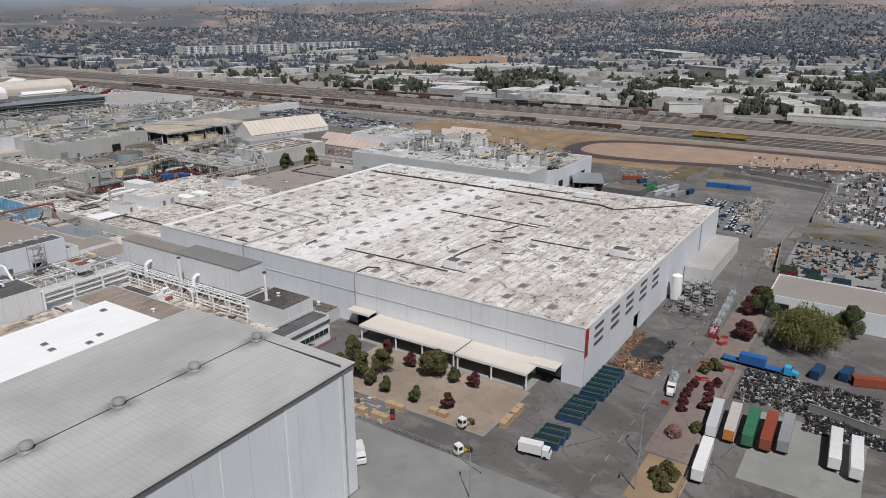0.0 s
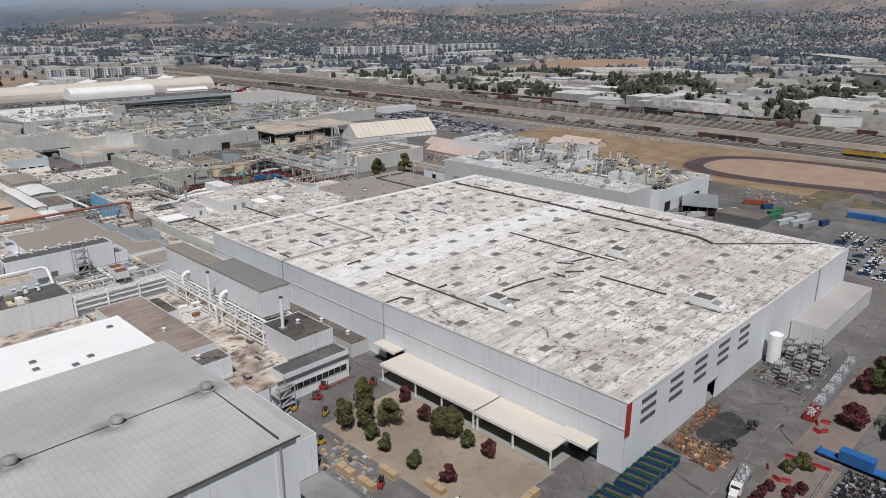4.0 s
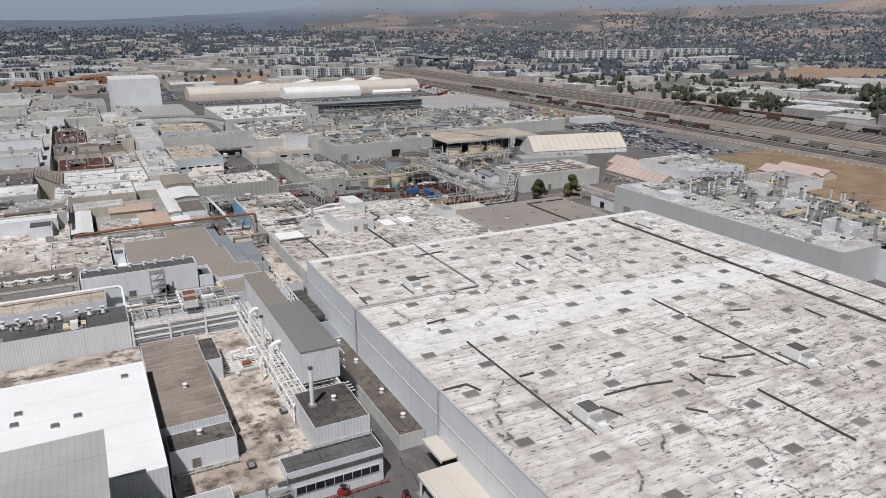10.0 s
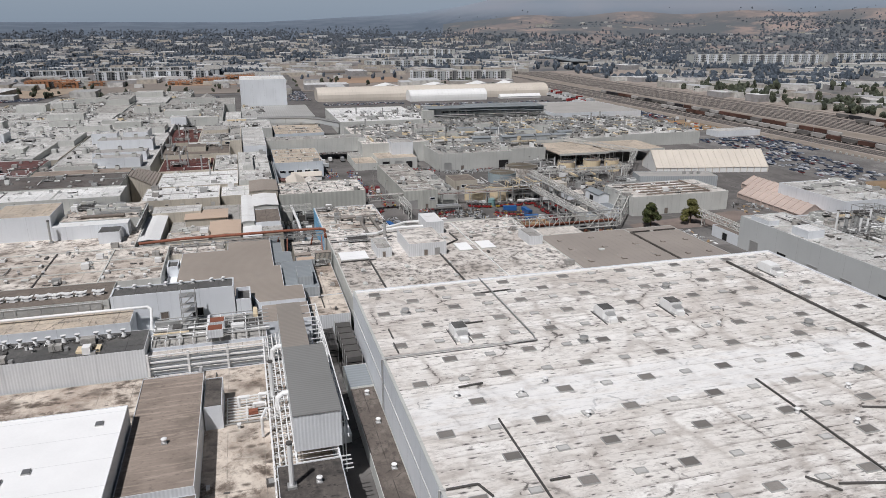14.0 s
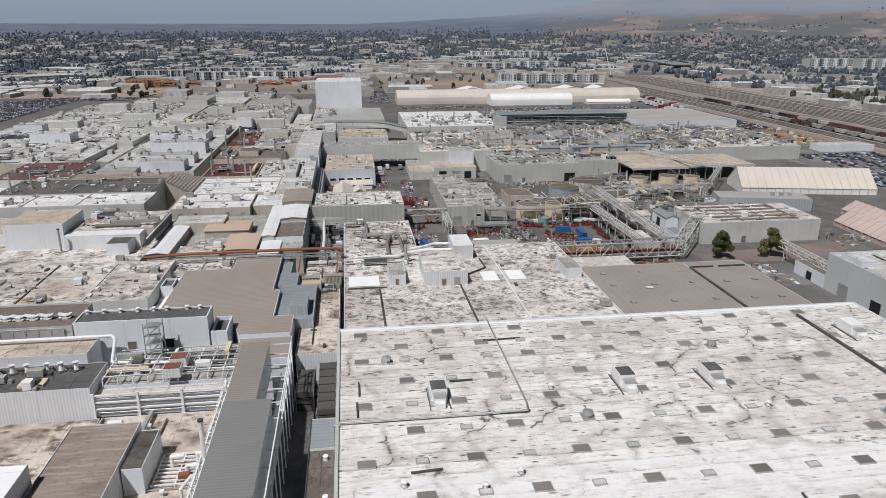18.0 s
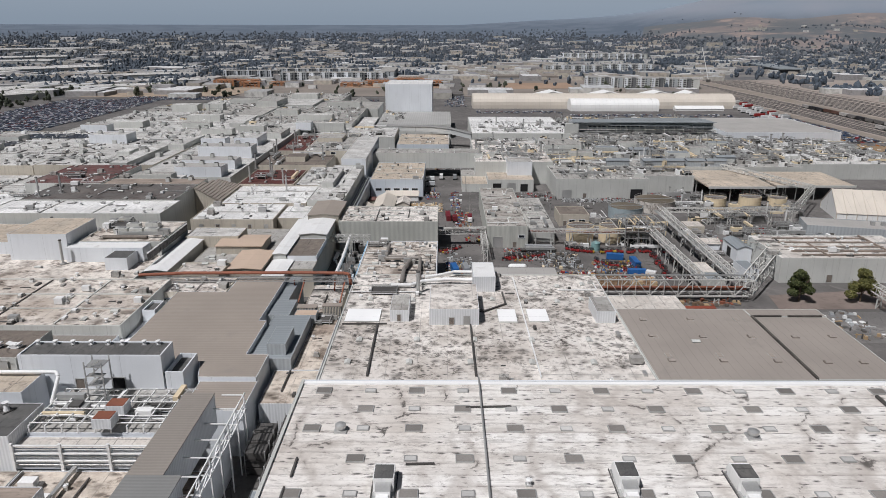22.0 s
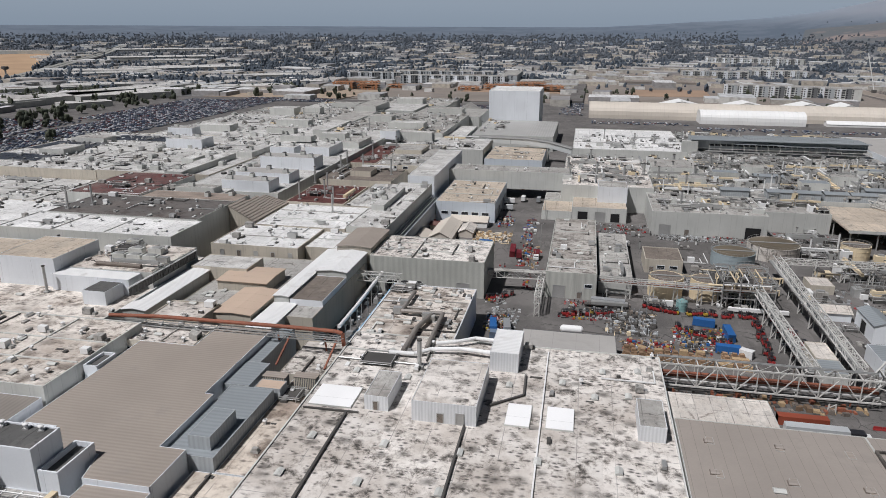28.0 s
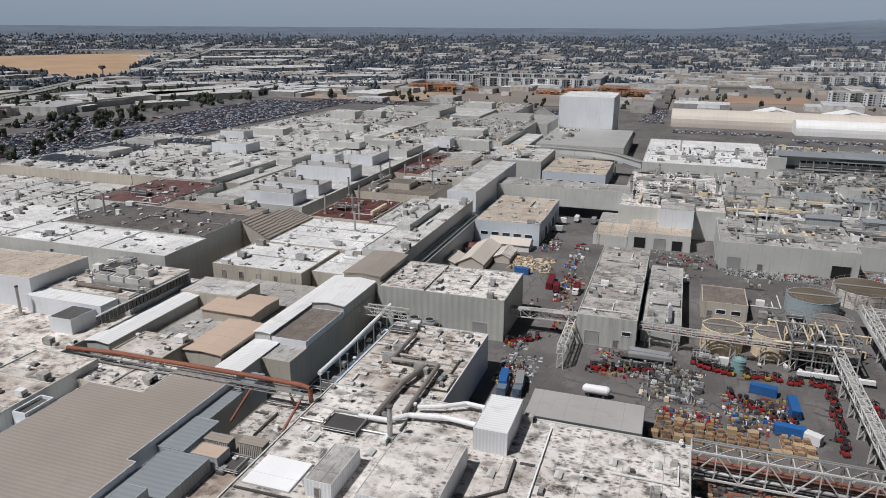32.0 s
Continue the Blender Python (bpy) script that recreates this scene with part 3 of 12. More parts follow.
def poly_building(name, pts, h, wall, roof, label, base=0.0, par=0.1, category="factory building"):
    """A flat-roofed block over an outline of points that runs anticlockwise: a wall panel for each side, and the roof slab."""
    e = thing(name, *pts[0], base, label, category)
    q = [(x - pts[0][0], y - pts[0][1]) for x, y in pts]
    H = h - base
    for (ax, ay), (bx_, by) in zip(q, q[1:] + q[:1]):
        n = Vector((by - ay, ax - bx_)).normalized() * 0.15
        bm = bmesh.new()
        lo = [bm.verts.new((x, y, z)) for z in (0, H + par) for x, y in ((ax, ay), (bx_, by), (bx_ - n.x, by - n.y), (ax - n.x, ay - n.y))]
        for f in ((3, 2, 1, 0), (4, 5, 6, 7), (0, 1, 5, 4), (1, 2, 6, 5), (2, 3, 7, 6), (3, 0, 4, 7)):
            bm.faces.new([lo[i] for i in f])
        part("wall", bm, wall, e)
    bm = bmesh.new()
    top = [bm.verts.new((x, y, H)) for x, y in q]
    low = [bm.verts.new((x, y, H - 0.3)) for x, y in q]
    bm.faces.new(top)
    bm.faces.new(low[::-1])
    for i in range(len(q)):
        j = (i + 1) % len(q)
        bm.faces.new((low[i], low[j], top[j], top[i]))
    bmesh.ops.scale(bm, verts=bm.verts, vec=(0.998, 0.998, 1.0), space=Matrix.Translation((-sum(p[0] for p in q) / len(q), -sum(p[1] for p in q) / len(q), 0)))
    part("roof", bm, roof, e)
    return e


def gabled(name, x0, y0, x1, y1, eave, ridge, axis, wall, roof, label, base=0.0, category="factory building", over=0.4, group=""):
    cx, cy = (x0 + x1) / 2, (y0 + y1) / 2
    e = thing(name, cx, cy, base, label, category, group)
    a, b, E, R = (x1 - x0) / 2, (y1 - y0) / 2, eave - base, ridge - base
    w, l = (b, a) if axis == "x" else (a, b)
    bm = bmesh.new()
    prism(bm, [(-w, 0), (w, 0), (w, E), (0, R), (-w, E)], axis, -l, l)
    part("wall", bm, wall, e)
    k = (R - E) / w
    bm = bmesh.new()
    prism(bm, [(-w - over, E - over * k + 0.05), (0, R + 0.05), (w + over, E - over * k + 0.05), (w + over, E - over * k + 0.25), (0, R + 0.25), (-w - over, E - over * k + 0.25)], axis, -l - over, l + over)
    part("roof", bm, roof, e)
    return e


def arched(name, x0, y0, x1, y1, h, mat, label, side=4.0, category="tent"):
    """A long fabric hall with upright sides and a rounded top, along x."""
    cx, cy = (x0 + x1) / 2, (y0 + y1) / 2
    e = thing(name, cx, cy, 0, label, category)
    a, b = (x1 - x0) / 2, (y1 - y0) / 2
    prof = [(-b, 0), (b, 0)] + [(b * math.cos(math.pi * i / 12), side + (h - side) * math.sin(math.pi * i / 12) ** 0.8) for i in range(13)]
    bm = bmesh.new()
    prism(bm, prof, "x", -a, a)
    cloth = part("fabric", bm, mat, e)
    bm = bmesh.new()
    for p, q in zip(prof[2:], prof[3:]):
        beam(bm, (0, p[0] * 1.004, p[1] + 0.05), (0, q[0] * 1.004, q[1] + 0.05), 0.3)
    rib = mesh_of("rib", bm, mat)
    for i in range(int((x1 - x0) / 9) + 1):
        shared("rib", rib, cloth, Matrix.Translation((-a + i * 9.0, 0, 0)))
    return e


def slab(name, x0, y0, x1, y1, z, mat, label, category="ground", kind="structure"):
    ob = new(name, mesh_of(name, box(x0, y0, -0.4, x1, y1, z), mat))
    return tagged(ob, label, category, kind=kind)


def stuff(name, verts, faces, mats, index=None, label="", category=""):
    me = bpy.data.meshes.new(name)
    me.from_pydata(verts, [], faces)
    for m in mats:
        me.materials.append(m)
    if index is not None:
        me.polygons.foreach_set("material_index", np.asarray(index, dtype=np.int32))
    me.update()
    return tagged(new(name, me), label, category, kind="stuff")


# ---- ground and distance ----
CENTRE = Vector((120.0, 100.0))


def hill(x, y):
    """The height of the land: flat round the factory, rising to foothills on the far side of the railway."""
    dx, dy = x - CENTRE.x, y - CENTRE.y
    r = math.hypot(dx, dy)
    az = math.degrees(math.atan2(dx, dy))
    z = 112.0 * max(0.0, (r - 1400.0) / 3300.0) ** 2.0
    side = max(0.0, min(1.0, (az - 13.0) / 10.0)) * max(0.0, min(1.0, (150.0 - az) / 30.0))
    side = side * side * (3 - 2 * side)
    n1 = noise.noise((x * 0.0011, y * 0.0011, 3.0)) + 0.5 * noise.noise((x * 0.0027, y * 0.0027, 7.0))
    near = max(0.0, min(1.0, (r - 2500.0) / 1100.0))
    near = near * near * (3 - 2 * near)
    z += side * near * (62.0 + 48.0 * n1 + 30.0 * max(0.0, min(1.0, (az - 35) / 40)))
    far = max(0.0, min(1.0, (r - 3700.0) / 900.0))
    wide = max(0.0, min(1.0, (az - 2.0) / 45.0)) * max(0.0, min(1.0, (170.0 - az) / 30.0))
    z += wide * far * (215.0 + 60.0 * n1)
    return z


def ground_material():
    n = Nodes("plain_of_streets")
    x, y, z = n.axes()[:3]
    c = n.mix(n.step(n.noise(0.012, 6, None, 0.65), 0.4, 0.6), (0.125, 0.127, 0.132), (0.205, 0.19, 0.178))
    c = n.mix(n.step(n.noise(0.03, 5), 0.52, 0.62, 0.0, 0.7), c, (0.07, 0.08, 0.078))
    # blue distance haze painted in as the far plain rises
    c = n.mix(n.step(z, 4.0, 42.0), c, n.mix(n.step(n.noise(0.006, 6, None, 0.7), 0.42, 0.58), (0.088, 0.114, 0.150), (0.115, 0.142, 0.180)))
    return n.done(c, 0.95)


def hill_material():
    n = Nodes("bare_pinkish_hills")
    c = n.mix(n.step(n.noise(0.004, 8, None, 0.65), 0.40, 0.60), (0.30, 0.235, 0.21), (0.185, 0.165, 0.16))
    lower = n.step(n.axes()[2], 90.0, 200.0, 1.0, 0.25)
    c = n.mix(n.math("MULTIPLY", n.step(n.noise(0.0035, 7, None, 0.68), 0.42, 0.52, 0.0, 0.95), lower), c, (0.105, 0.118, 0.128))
    return n.done(c, 0.95)


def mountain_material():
    n = Nodes("haze_coloured_mountains")
    # haze is put into the base colour, close to the sky's blue-grey
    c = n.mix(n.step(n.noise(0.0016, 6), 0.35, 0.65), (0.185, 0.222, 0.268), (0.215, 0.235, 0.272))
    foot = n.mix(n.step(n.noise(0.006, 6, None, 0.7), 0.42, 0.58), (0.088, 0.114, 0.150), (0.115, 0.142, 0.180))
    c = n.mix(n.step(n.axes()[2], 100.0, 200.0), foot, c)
    return n.done(c, 0.95)


def make_ground():
    g = bmesh.new()
    rings = [0, 150, 300, 500, 700, 900, 1150, 1400, 1700, 2000, 2300, 2600, 2800, 3000, 3200, 3400, 3500, 3600, 3700, 3800, 3900, 4000, 4100, 4200, 4300, 4400, 4500, 4600, 4750]
    seg = 288
    rows = []
    for r in rings[1:]:
        row = []
        for i in range(seg):
            a = 2 * math.pi * i / seg
            x, y = CENTRE.x + r * math.sin(a), CENTRE.y + r * math.cos(a)
            row.append(g.verts.new((x, y, hill(x, y) - 0.5)))
        rows.append(row)
    mid = g.verts.new((CENTRE.x, CENTRE.y, -0.5))
    for i in range(seg):
        j = (i + 1) % seg
        g.faces.new((mid, rows[0][j], rows[0][i]))
        for p, q in zip(rows, rows[1:]):
            g.faces.new((p[i], p[j], q[j], q[i]))
    bmesh.ops.recalc_face_normals(g, faces=g.faces)
    for f in g.faces:
        f.smooth = True
        p = f.calc_center_median()
        r, az = math.hypot(p.x - CENTRE.x, p.y - CENTRE.y), math.degrees(math.atan2(p.x - CENTRE.x, p.y - CENTRE.y))
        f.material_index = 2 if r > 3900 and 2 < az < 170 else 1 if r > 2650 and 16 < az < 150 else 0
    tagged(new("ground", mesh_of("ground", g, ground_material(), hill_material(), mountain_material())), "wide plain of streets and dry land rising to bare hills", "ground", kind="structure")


make_ground()


def sky_backdrop():
    n = Nodes("hazy_horizon_sky")
    z = n.axes()[2]
    c = n.mix(n.step(z, 60.0, 330.0), (0.228, 0.283, 0.342), (0.272, 0.325, 0.382))
    n.put(n.b.inputs["Emission Color"], c)
    n.b.inputs["Emission Strength"].default_value = 1.0
    m = n.done((0, 0, 0), 1.0)
    bm = bmesh.new()
    seg, r = 96, 4700.0
    lo, hi = [], []
    for i in range(seg):
        a = 2 * math.pi * i / seg
        x, y = CENTRE.x + r * math.sin(a), CENTRE.y + r * math.cos(a)
        lo.append(bm.verts.new((x, y, -5)))
        hi.append(bm.verts.new((x, y, 420)))
    for i in range(seg):
        bm.faces.new((lo[i], lo[(i + 1) % seg], hi[(i + 1) % seg], hi[i]))
    tagged(new("backdrop", mesh_of("backdrop", bm, m)), "hazy blue-grey sky above the horizon", "sky", kind="structure")


sky_backdrop()

slab("factory_ground", -460, -260, 591, 1130, 0.0, M_ASPHALT, "dark worn asphalt between the factory buildings")
slab("rail_yard_ground", 592, -700, 785, 1500, 0.05, M_BALLAST, "grey-brown gravel bed of a wide railway yard")

# ---- the stamping hall and the buildings round it ----
building("lower_hall", 167.3, 245.8, 253.4, 336, 11.5, M_WALL_GREY, M_BLOTCH, "lower factory hall with a black-blotched white roof", par=0.3)
building("taupe_hall", 254, 258, 294.6, 305.5, 11, M_WALL_GREY, M_ROOF_TAN_X, "low hall with a plain taupe flat roof", par=0.15)
building("taupe_strip", 294.7, 299.6, 318.0, 305.5, 11, M_WALL_GREY, M_ROOF_TAN_X, "narrow taupe roof strip joining the low halls", par=0.15)
building("taupe_annex", 294.9, 258.5, 318, 299.4, 10.9, M_WALL_GREY, M_ROOF_TAN_X, "small annex with a plain taupe flat roof", par=0.15)
building("ribbed_shed", 254, 306, 278, 321, 9.5, M_WALL_GREY, M_CREAM_ROOF, "shed with a cream streaked roof", par=0.1)
building("pipe_roof_hall", 167.3, 336.6, 196.5, 379, 11, M_WALL_RIB, M_BLOTCH_BROWN, "grey hall with large ducts over its stained roof", par=0.3)
building("corrugated_hall", 152, 399, 196.3, 427.5, 14, M_WALL_GREEN, M_BLOTCH, "grey-green corrugated hall with a stained white roof", par=0.3)
building("long_hall", 218.7, 406, 237.6, 486, 10, M_WALL_GREEN, M_STONE_GREY, "long pale grey hall beside the factory road", par=0.3)
building("low_annex", 238.6, 414.5, 251, 475, 7, M_WALL_GREY, M_ROOF_GREY, "low grey annex beside the long hall", par=0.2)
building("grey_shed", 214.3, 346.5, 243, 360.8, 6, M_WALL_DARK, M_SHED_ROOF, "low shed with a plain grey metal roof", par=0.1)
building("warehouse", 155, 508, 186.5, 563, 10.3, M_WALL_BLUE, M_ROOF_SAND, "pale blue warehouse with a sand-coloured roof and small windows", par=0.2)
building("warehouse", 162, 641, 202.5, 697, 10, M_WALL_BLUE, M_ROOF_SAND, "pale blue warehouse with a sand-coloured roof behind the bridge", par=0.2)
building("bridge_hall", 150, 566, 224, 584, 16, M_WALL_GREY, M_ROOF_GREY, "long grey hall that spans the factory road on stilts", base=6.0, par=0.4)
building("press_hall", 219, 545, 269, 640, 14, M_WALL_GREY, M_BLOTCH, "grey process hall with vents on its stained roof", par=0.4)
building("cream_block", 226, 521, 254, 545, 7.5, M_WALL_GREY, M_ROOF_SAND, "cream front block with a sand-coloured roof", par=0.2)
building("dock_block", 210, 521, 225.8, 544.8, 4.8, M_WALL_GREY, M_ROOF_SAND, "low dock block with a sand-coloured roof beside the road", par=0.2)
building("dock_block", 210, 545.2, 218.8, 562, 5.6, M_WALL_GREY, M_ROOF_GREY, "low grey dock block beside the road", par=0.2)
building("cream_penthouse", 239, 535, 254.5, 552, 16, M_WALL_WHITE, M_ROOF_GREY, "cream upper block above the front hall", base=7.5, par=0.2)
building("low_paint_hall", 265, 503, 319, 545, 11.5, M_WALL_GREY, M_ROOF_GREY, "grey paint shop front with a stained roof", par=0.5)
building("paint_shop", 269.5, 545, 430, 655, 11, M_WALL_GREY, M_ROOF_GREY, "wide paint shop full of rooftop equipment", par=0.4)
building("white_hall", 222, 686, 304, 800, 12, M_WALL_GREY, M_ROOF_WHITE, "long hall with a bright white roof", par=0.4)
building("grey_hall", 438, 694, 535, 795, 12, M_WALL_WHITE, M_SHED_ROOF, "large hall with a plain grey flat roof", par=0.3)
building("paint_east", 430.5, 560, 512, 668, 10, M_WALL_GREY, M_ROOF_PALE, "pale hall beside the paint shop", par=0.3)
building("white_tower", 137, 846, 186, 905, 40, M_WALL_WHITE, M_ROOF_WHITE, "tall plain white tower block", par=0.3)
building("ribbed_white_hall", 332, 360, 390, 392, 10, M_WALL_GREY, M_STONE_PALE, "pale hall with a stained roof beside the truss gantry", par=0.3)
building("press_side_hall", 350.5, 171, 374, 299.5, 14.2, M_WALL_PLAIN, M_ROOF_PALE, "long grey hall with a stained white roof", par=0.4)
building("equipment_hall", 374.5, 166, 432, 300, 12, M_WALL_WHITE, M_ROOF_GREY, "white hall crowded with rooftop equipment", par=0.4)
building("rear_white_hall", 428, 319, 472, 366, 11, M_WALL_WHITE, M_ROOF_PALE, "white hall with a patched roof", par=0.3)
building("roof_hut", 353, 262, 361, 271, 17.4, M_WALL_WHITE, M_ROOF_WHITE, "small white stair hut on the roof", base=14.2, par=0.1, category="roof house")
building("roof_hut", 351.5, 283, 357, 294, 16.2, M_WALL_WHITE, M_ROOF_PALE, "low white hut at the roof end", base=14.2, par=0.1, category="roof house")
building("gate_annex", 350.6, 300, 358, 318.5, 5.2, M_WALL_WHITE, M_ROOF_BROWN, "low white annex with a stained roof and a dark gate", par=0.15)
building("white_store", 458, 285, 502, 316, 6, M_WALL_WHITE, M_ROOF_GREY, "low white store with a grey roof", par=0.3)
gabled("store_tent", 504, 299, 520, 334, 3, 6.5, "y", M_TENT, M_TENT_PINK, "pinkish fabric tent beside the railway", category="tent")
gabled("store_tent", 520.6, 299, 536, 334, 3, 6.2, "y", M_TENT, M_TENT_PINK, "pinkish fabric tent beside the railway", category="tent")


def ribbed_tent(name, x, y, length, width, eave, ridge, turn, wall, roof, label):
    """A fabric hall along its own x, with a rib at every bay and the cloth sagging between them."""
    e = thing(name, x, y, 0, label, "tent", turn=turn)
    w, l = width / 2, length / 2
    bm = bmesh.new()
    prism(bm, [(-w, 0), (w, 0), (w, eave), (0, ridge), (-w, eave)], "x", -l, l)
    part("wall", bm, wall, e)
    bays = max(3, int(length / 4.8))
    k = (ridge - eave) / w
    bm = bmesh.new()
    prism(bm, [(-w - 0.3, eave - 0.3 * k + 0.05), (0, ridge + 0.05), (w + 0.3, eave - 0.3 * k + 0.05), (w + 0.3, eave - 0.3 * k + 0.2), (0, ridge + 0.2), (-w - 0.3, eave - 0.3 * k + 0.2)], "x", -l - 0.2, l + 0.2)
    top = part("roof", bm, roof, e)
    bm = bmesh.new()
    for s_ in (-1, 1):
        beam(bm, (0, s_ * (w + 0.3), 0), (0, s_ * (w + 0.3), eave + 0.2), 0.35)
        beam(bm, (0, s_ * (w + 0.3), eave + 0.2), (0, 0, ridge + 0.35), 0.35)
    rib = mesh_of("rib", bm, roof)
    for i in range(bays + 1):
        shared("rib", rib, top, Matrix.Translation((-l + i * length / bays, 0, 0)))
    return e


ribbed_tent("tent_hall", 447.5, 462.0, 79, 27, 3.6, 13.6, -11.5, M_TENT_WHITE, M_TENT, "large cream fabric tent hall with a ridge roof")
ribbed_tent("small_tent", 420.6, 355.5, 52, 15, 2.6, 7.4, 88, M_TENT_PINK, M_TENT_PINK, "pinkish fabric tent with a pleated ridge roof")
ribbed_tent("small_tent", 440.5, 386, 34, 15, 2.6, 7.0, 88, M_TENT_PINK, M_TENT_PINK, "pinkish fabric tent with a pleated ridge roof")
low_hall = building("grey_low_hall", 374, 416, 423, 432, 6.5, M_WALL_SLATE, M_SHED_ROOF, "low blue-grey hall in front of the large tent", par=0.2)
low_hall.matrix_basis = pose(398.7, 423.9, 0, 0, 0, -14)
for k in range(3):
    part("roof_vent", box(5 + 4.6 * k, -1, 6.5, 6.8 + 4.6 * k, 0.8, 8.3), M_STEEL, low_hall)
building("long_store", 549, 585, 594, 602, 5, M_WALL_WHITE, M_ROOF_PALE, "long white store in the car park", par=0.15)
arched("tunnel_tent", 234, 988, 562, 1028, 17, M_TENT, "very long cream tunnel tent with arched ribs")
arched("tunnel_tent", 352, 960, 459, 987, 14, M_TENT_WHITE, "bright white arched tent in front of the long one")
gabled("low_tent", 481, 966, 540, 977, 2.5, 5.5, "x", M_TENT_WHITE, M_TENT_WHITE, "low bright white tent before the long one", category="tent")
for x0, x1 in ((318, 364), (391, 438), (458, 506), (509, 540)):
    gabled("tent_peak", x0, 1036, x1, 1072, 11, 16.5, "y", M_TENT_WHITE, M_TENT_WHITE, "white peaked tent behind the long tunnel tent", category="tent")
# west side
building("white_roof_hall", 20, 142, 108, 191, 17, M_WALL_RIB, M_SNOW, "hall with a bright white roof and a corrugated wall", par=0.2)
building("brown_roof_hall", 108.4, 163, 122.8, 211, 13, M_WALL_RIB, M_ROOF_STREAK, "narrow hall with a weathered brown roof", par=0.2)
building("tar_roof_block", 138.3, 148, 151, 165, 13, M_WALL_RIB, M_ROOF_BLACK, "white block with a tarred black roof", base=6, par=0.2)
building("side_strip", 159, 150, 165.6, 208.6, 4, M_WALL_GREY, M_ROOF_STRIP, "low strip building with a brown roof along the hall", par=0.2)
building("side_strip", 159, 208.9, 165.6, 222, 4.2, M_WALL_GREY, M_ROOF_SLATE, "low strip building with a blue-grey roof along the hall", par=0.1)


# ---- stamping hall ----


def segments(lo, hi, cuts):
    """The stretches of lo to hi that stay when the cuts (a, b, top) are taken out."""
    out, at = [], lo
    for a, b, top in sorted(cuts):
        out.append((at, a))
        at = b
    return out + [(at, hi)]


def stamping_hall():
    X0, Y0, X1, Y1, H = 166.0, 62.0, 319.5, 245.3, 17.4
    e = thing("stamping_hall", X0, Y0, 0, "huge white factory hall with a stained white flat roof", "factory building")
    L, W, t = X1 - X0, Y1 - Y0, 0.5
    # the sign wall, with a gate through it
    gate = (41.6, 47.4, 6.2)
    for a, b in segments(0, L, [gate]):
        bm = box(a, 0, 0, b, t, 17.75)
        sign_wall = part("wall", bm, M_WALL_WHITE, e, "white panel wall with a dark sign")
    bm = box(gate[0], 0, gate[2], gate[1], t, 17.75)
    part("wall", bm, M_WALL_WHITE, e)
    # the long wall with two loading gates
    gates = [(6.6, 14.6, 5.0), (72.3, 80.6, 5.0)]
    for a, b in segments(t, W, gates):
        part("wall", box(0, a, 0, t, b, 17.75), M_WALL_WHITE, e)
    for a, b, top in gates:
        part("wall", box(0, a, top, t, b, 17.75), M_WALL_WHITE, e)
    part("wall", box(t, W - t, 0, L, W, 17.75), M_WALL_WHITE, e)
    part("wall", box(L - t, t, 0, L, W - t, 17.75), M_WALL_WHITE, e)
    top = part("roof", box(t, t, H - 0.4, L - t, W - t, H), M_MAIN_ROOF, e)
    part("floor", box(t, t, 0.0, L - t, W - t, 0.03), M_CONCRETE, e)
    # ledges along the walls
    part("ledge", box(-0.12, 0, 11.0, 0, W, 11.25), M_WALL_GREY, e)
    part("ledge", box(-0.10, -0.1, 17.75, L + 0.1, 0.6, 17.87), M_WALL_GREY, e)
    part("ledge", box(-0.10, 0.6, 17.75, 0.6, W, 17.87), M_WALL_GREY, e)
    part("corner_stripe", box(-0.22, -0.18, 9.3, 1.6, 0.0, 17.6), M_RED, e, "dark red stripe at the corner")
    # the sign: five groups of three plain bars
    for x in (6.3, 19.6, 32.4, 45.8, 58.8):
        for b in (0.0, 2.5, 5.0):
            part("sign_bar", box(x, -0.14, 10.1 + b, x + 6.6, 0.0, 11.1 + b), M_SIGN, sign_wall, "dark grey sign bar")
    # long roof steps
    part("roof_curb", box(0.6, 37.4, H, L - 1, 37.9, H + 0.28), M_MAIN_ROOF, e)
    part("roof_curb", box(0.6, W - 1.8, H, L - 1, W - 0.7, H + 0.35), M_SNOW, e)
    # skylights, in staggered rows
    def light(name, glass, curb, w, d):
        bm = bmesh.new()
        for p in ((-w, -d, w, -d + 0.16), (-w, d - 0.16, w, d), (-w, -d + 0.16, -w + 0.16, d - 0.16), (w - 0.16, -d + 0.16, w, d - 0.16)):
            bx(bm, p[0], p[1], 0, p[2], p[3], 0.32)
        f = len(bm.faces)
        bx(bm, -w + 0.16, -d + 0.16, 0, w - 0.16, d - 0.16, 0.26)
        bm.faces.ensure_lookup_table()
        for q in bm.faces[f:]:
            q.material_index = 1
        return mesh_of(name, bm, curb, glass)
    dark = light("skylight", surface("smoked_skylight", (0.29, 0.27, 0.25), rough=0.4, var=0.25, each=0.5), M_STEEL, 1.75, 1.3)
    pale = light("skylight", surface("coated_skylight", (0.62, 0.61, 0.59), rough=0.5, var=0.15, each=0.3), M_STEEL, 1.25, 0.85)
    rows = [240.5, 232.5, 224.7] + [214.0 - 10.75 * k for k in range(11)]
    for k, y in enumerate(rows):
        off = 5.9 if k % 2 == 0 else 16.2
        for i in range(8):
            x = off + 21.05 * i
            if x < L - 4:
                shared("skylight", dark, top, Matrix.Translation((x, y - Y0, H)))
            if x + 10.4 < L - 4:
                shared("skylight", pale, top, Matrix.Translation((x + 10.6, y - Y0, H)))
    for y in (29.3, 14.5):
        for i in range(13):
            shared("skylight", dark if (i + (y < 20)) % 3 < 2 else pale, top, Matrix.Translation((9.6 + 10.5 * i, y, H)))
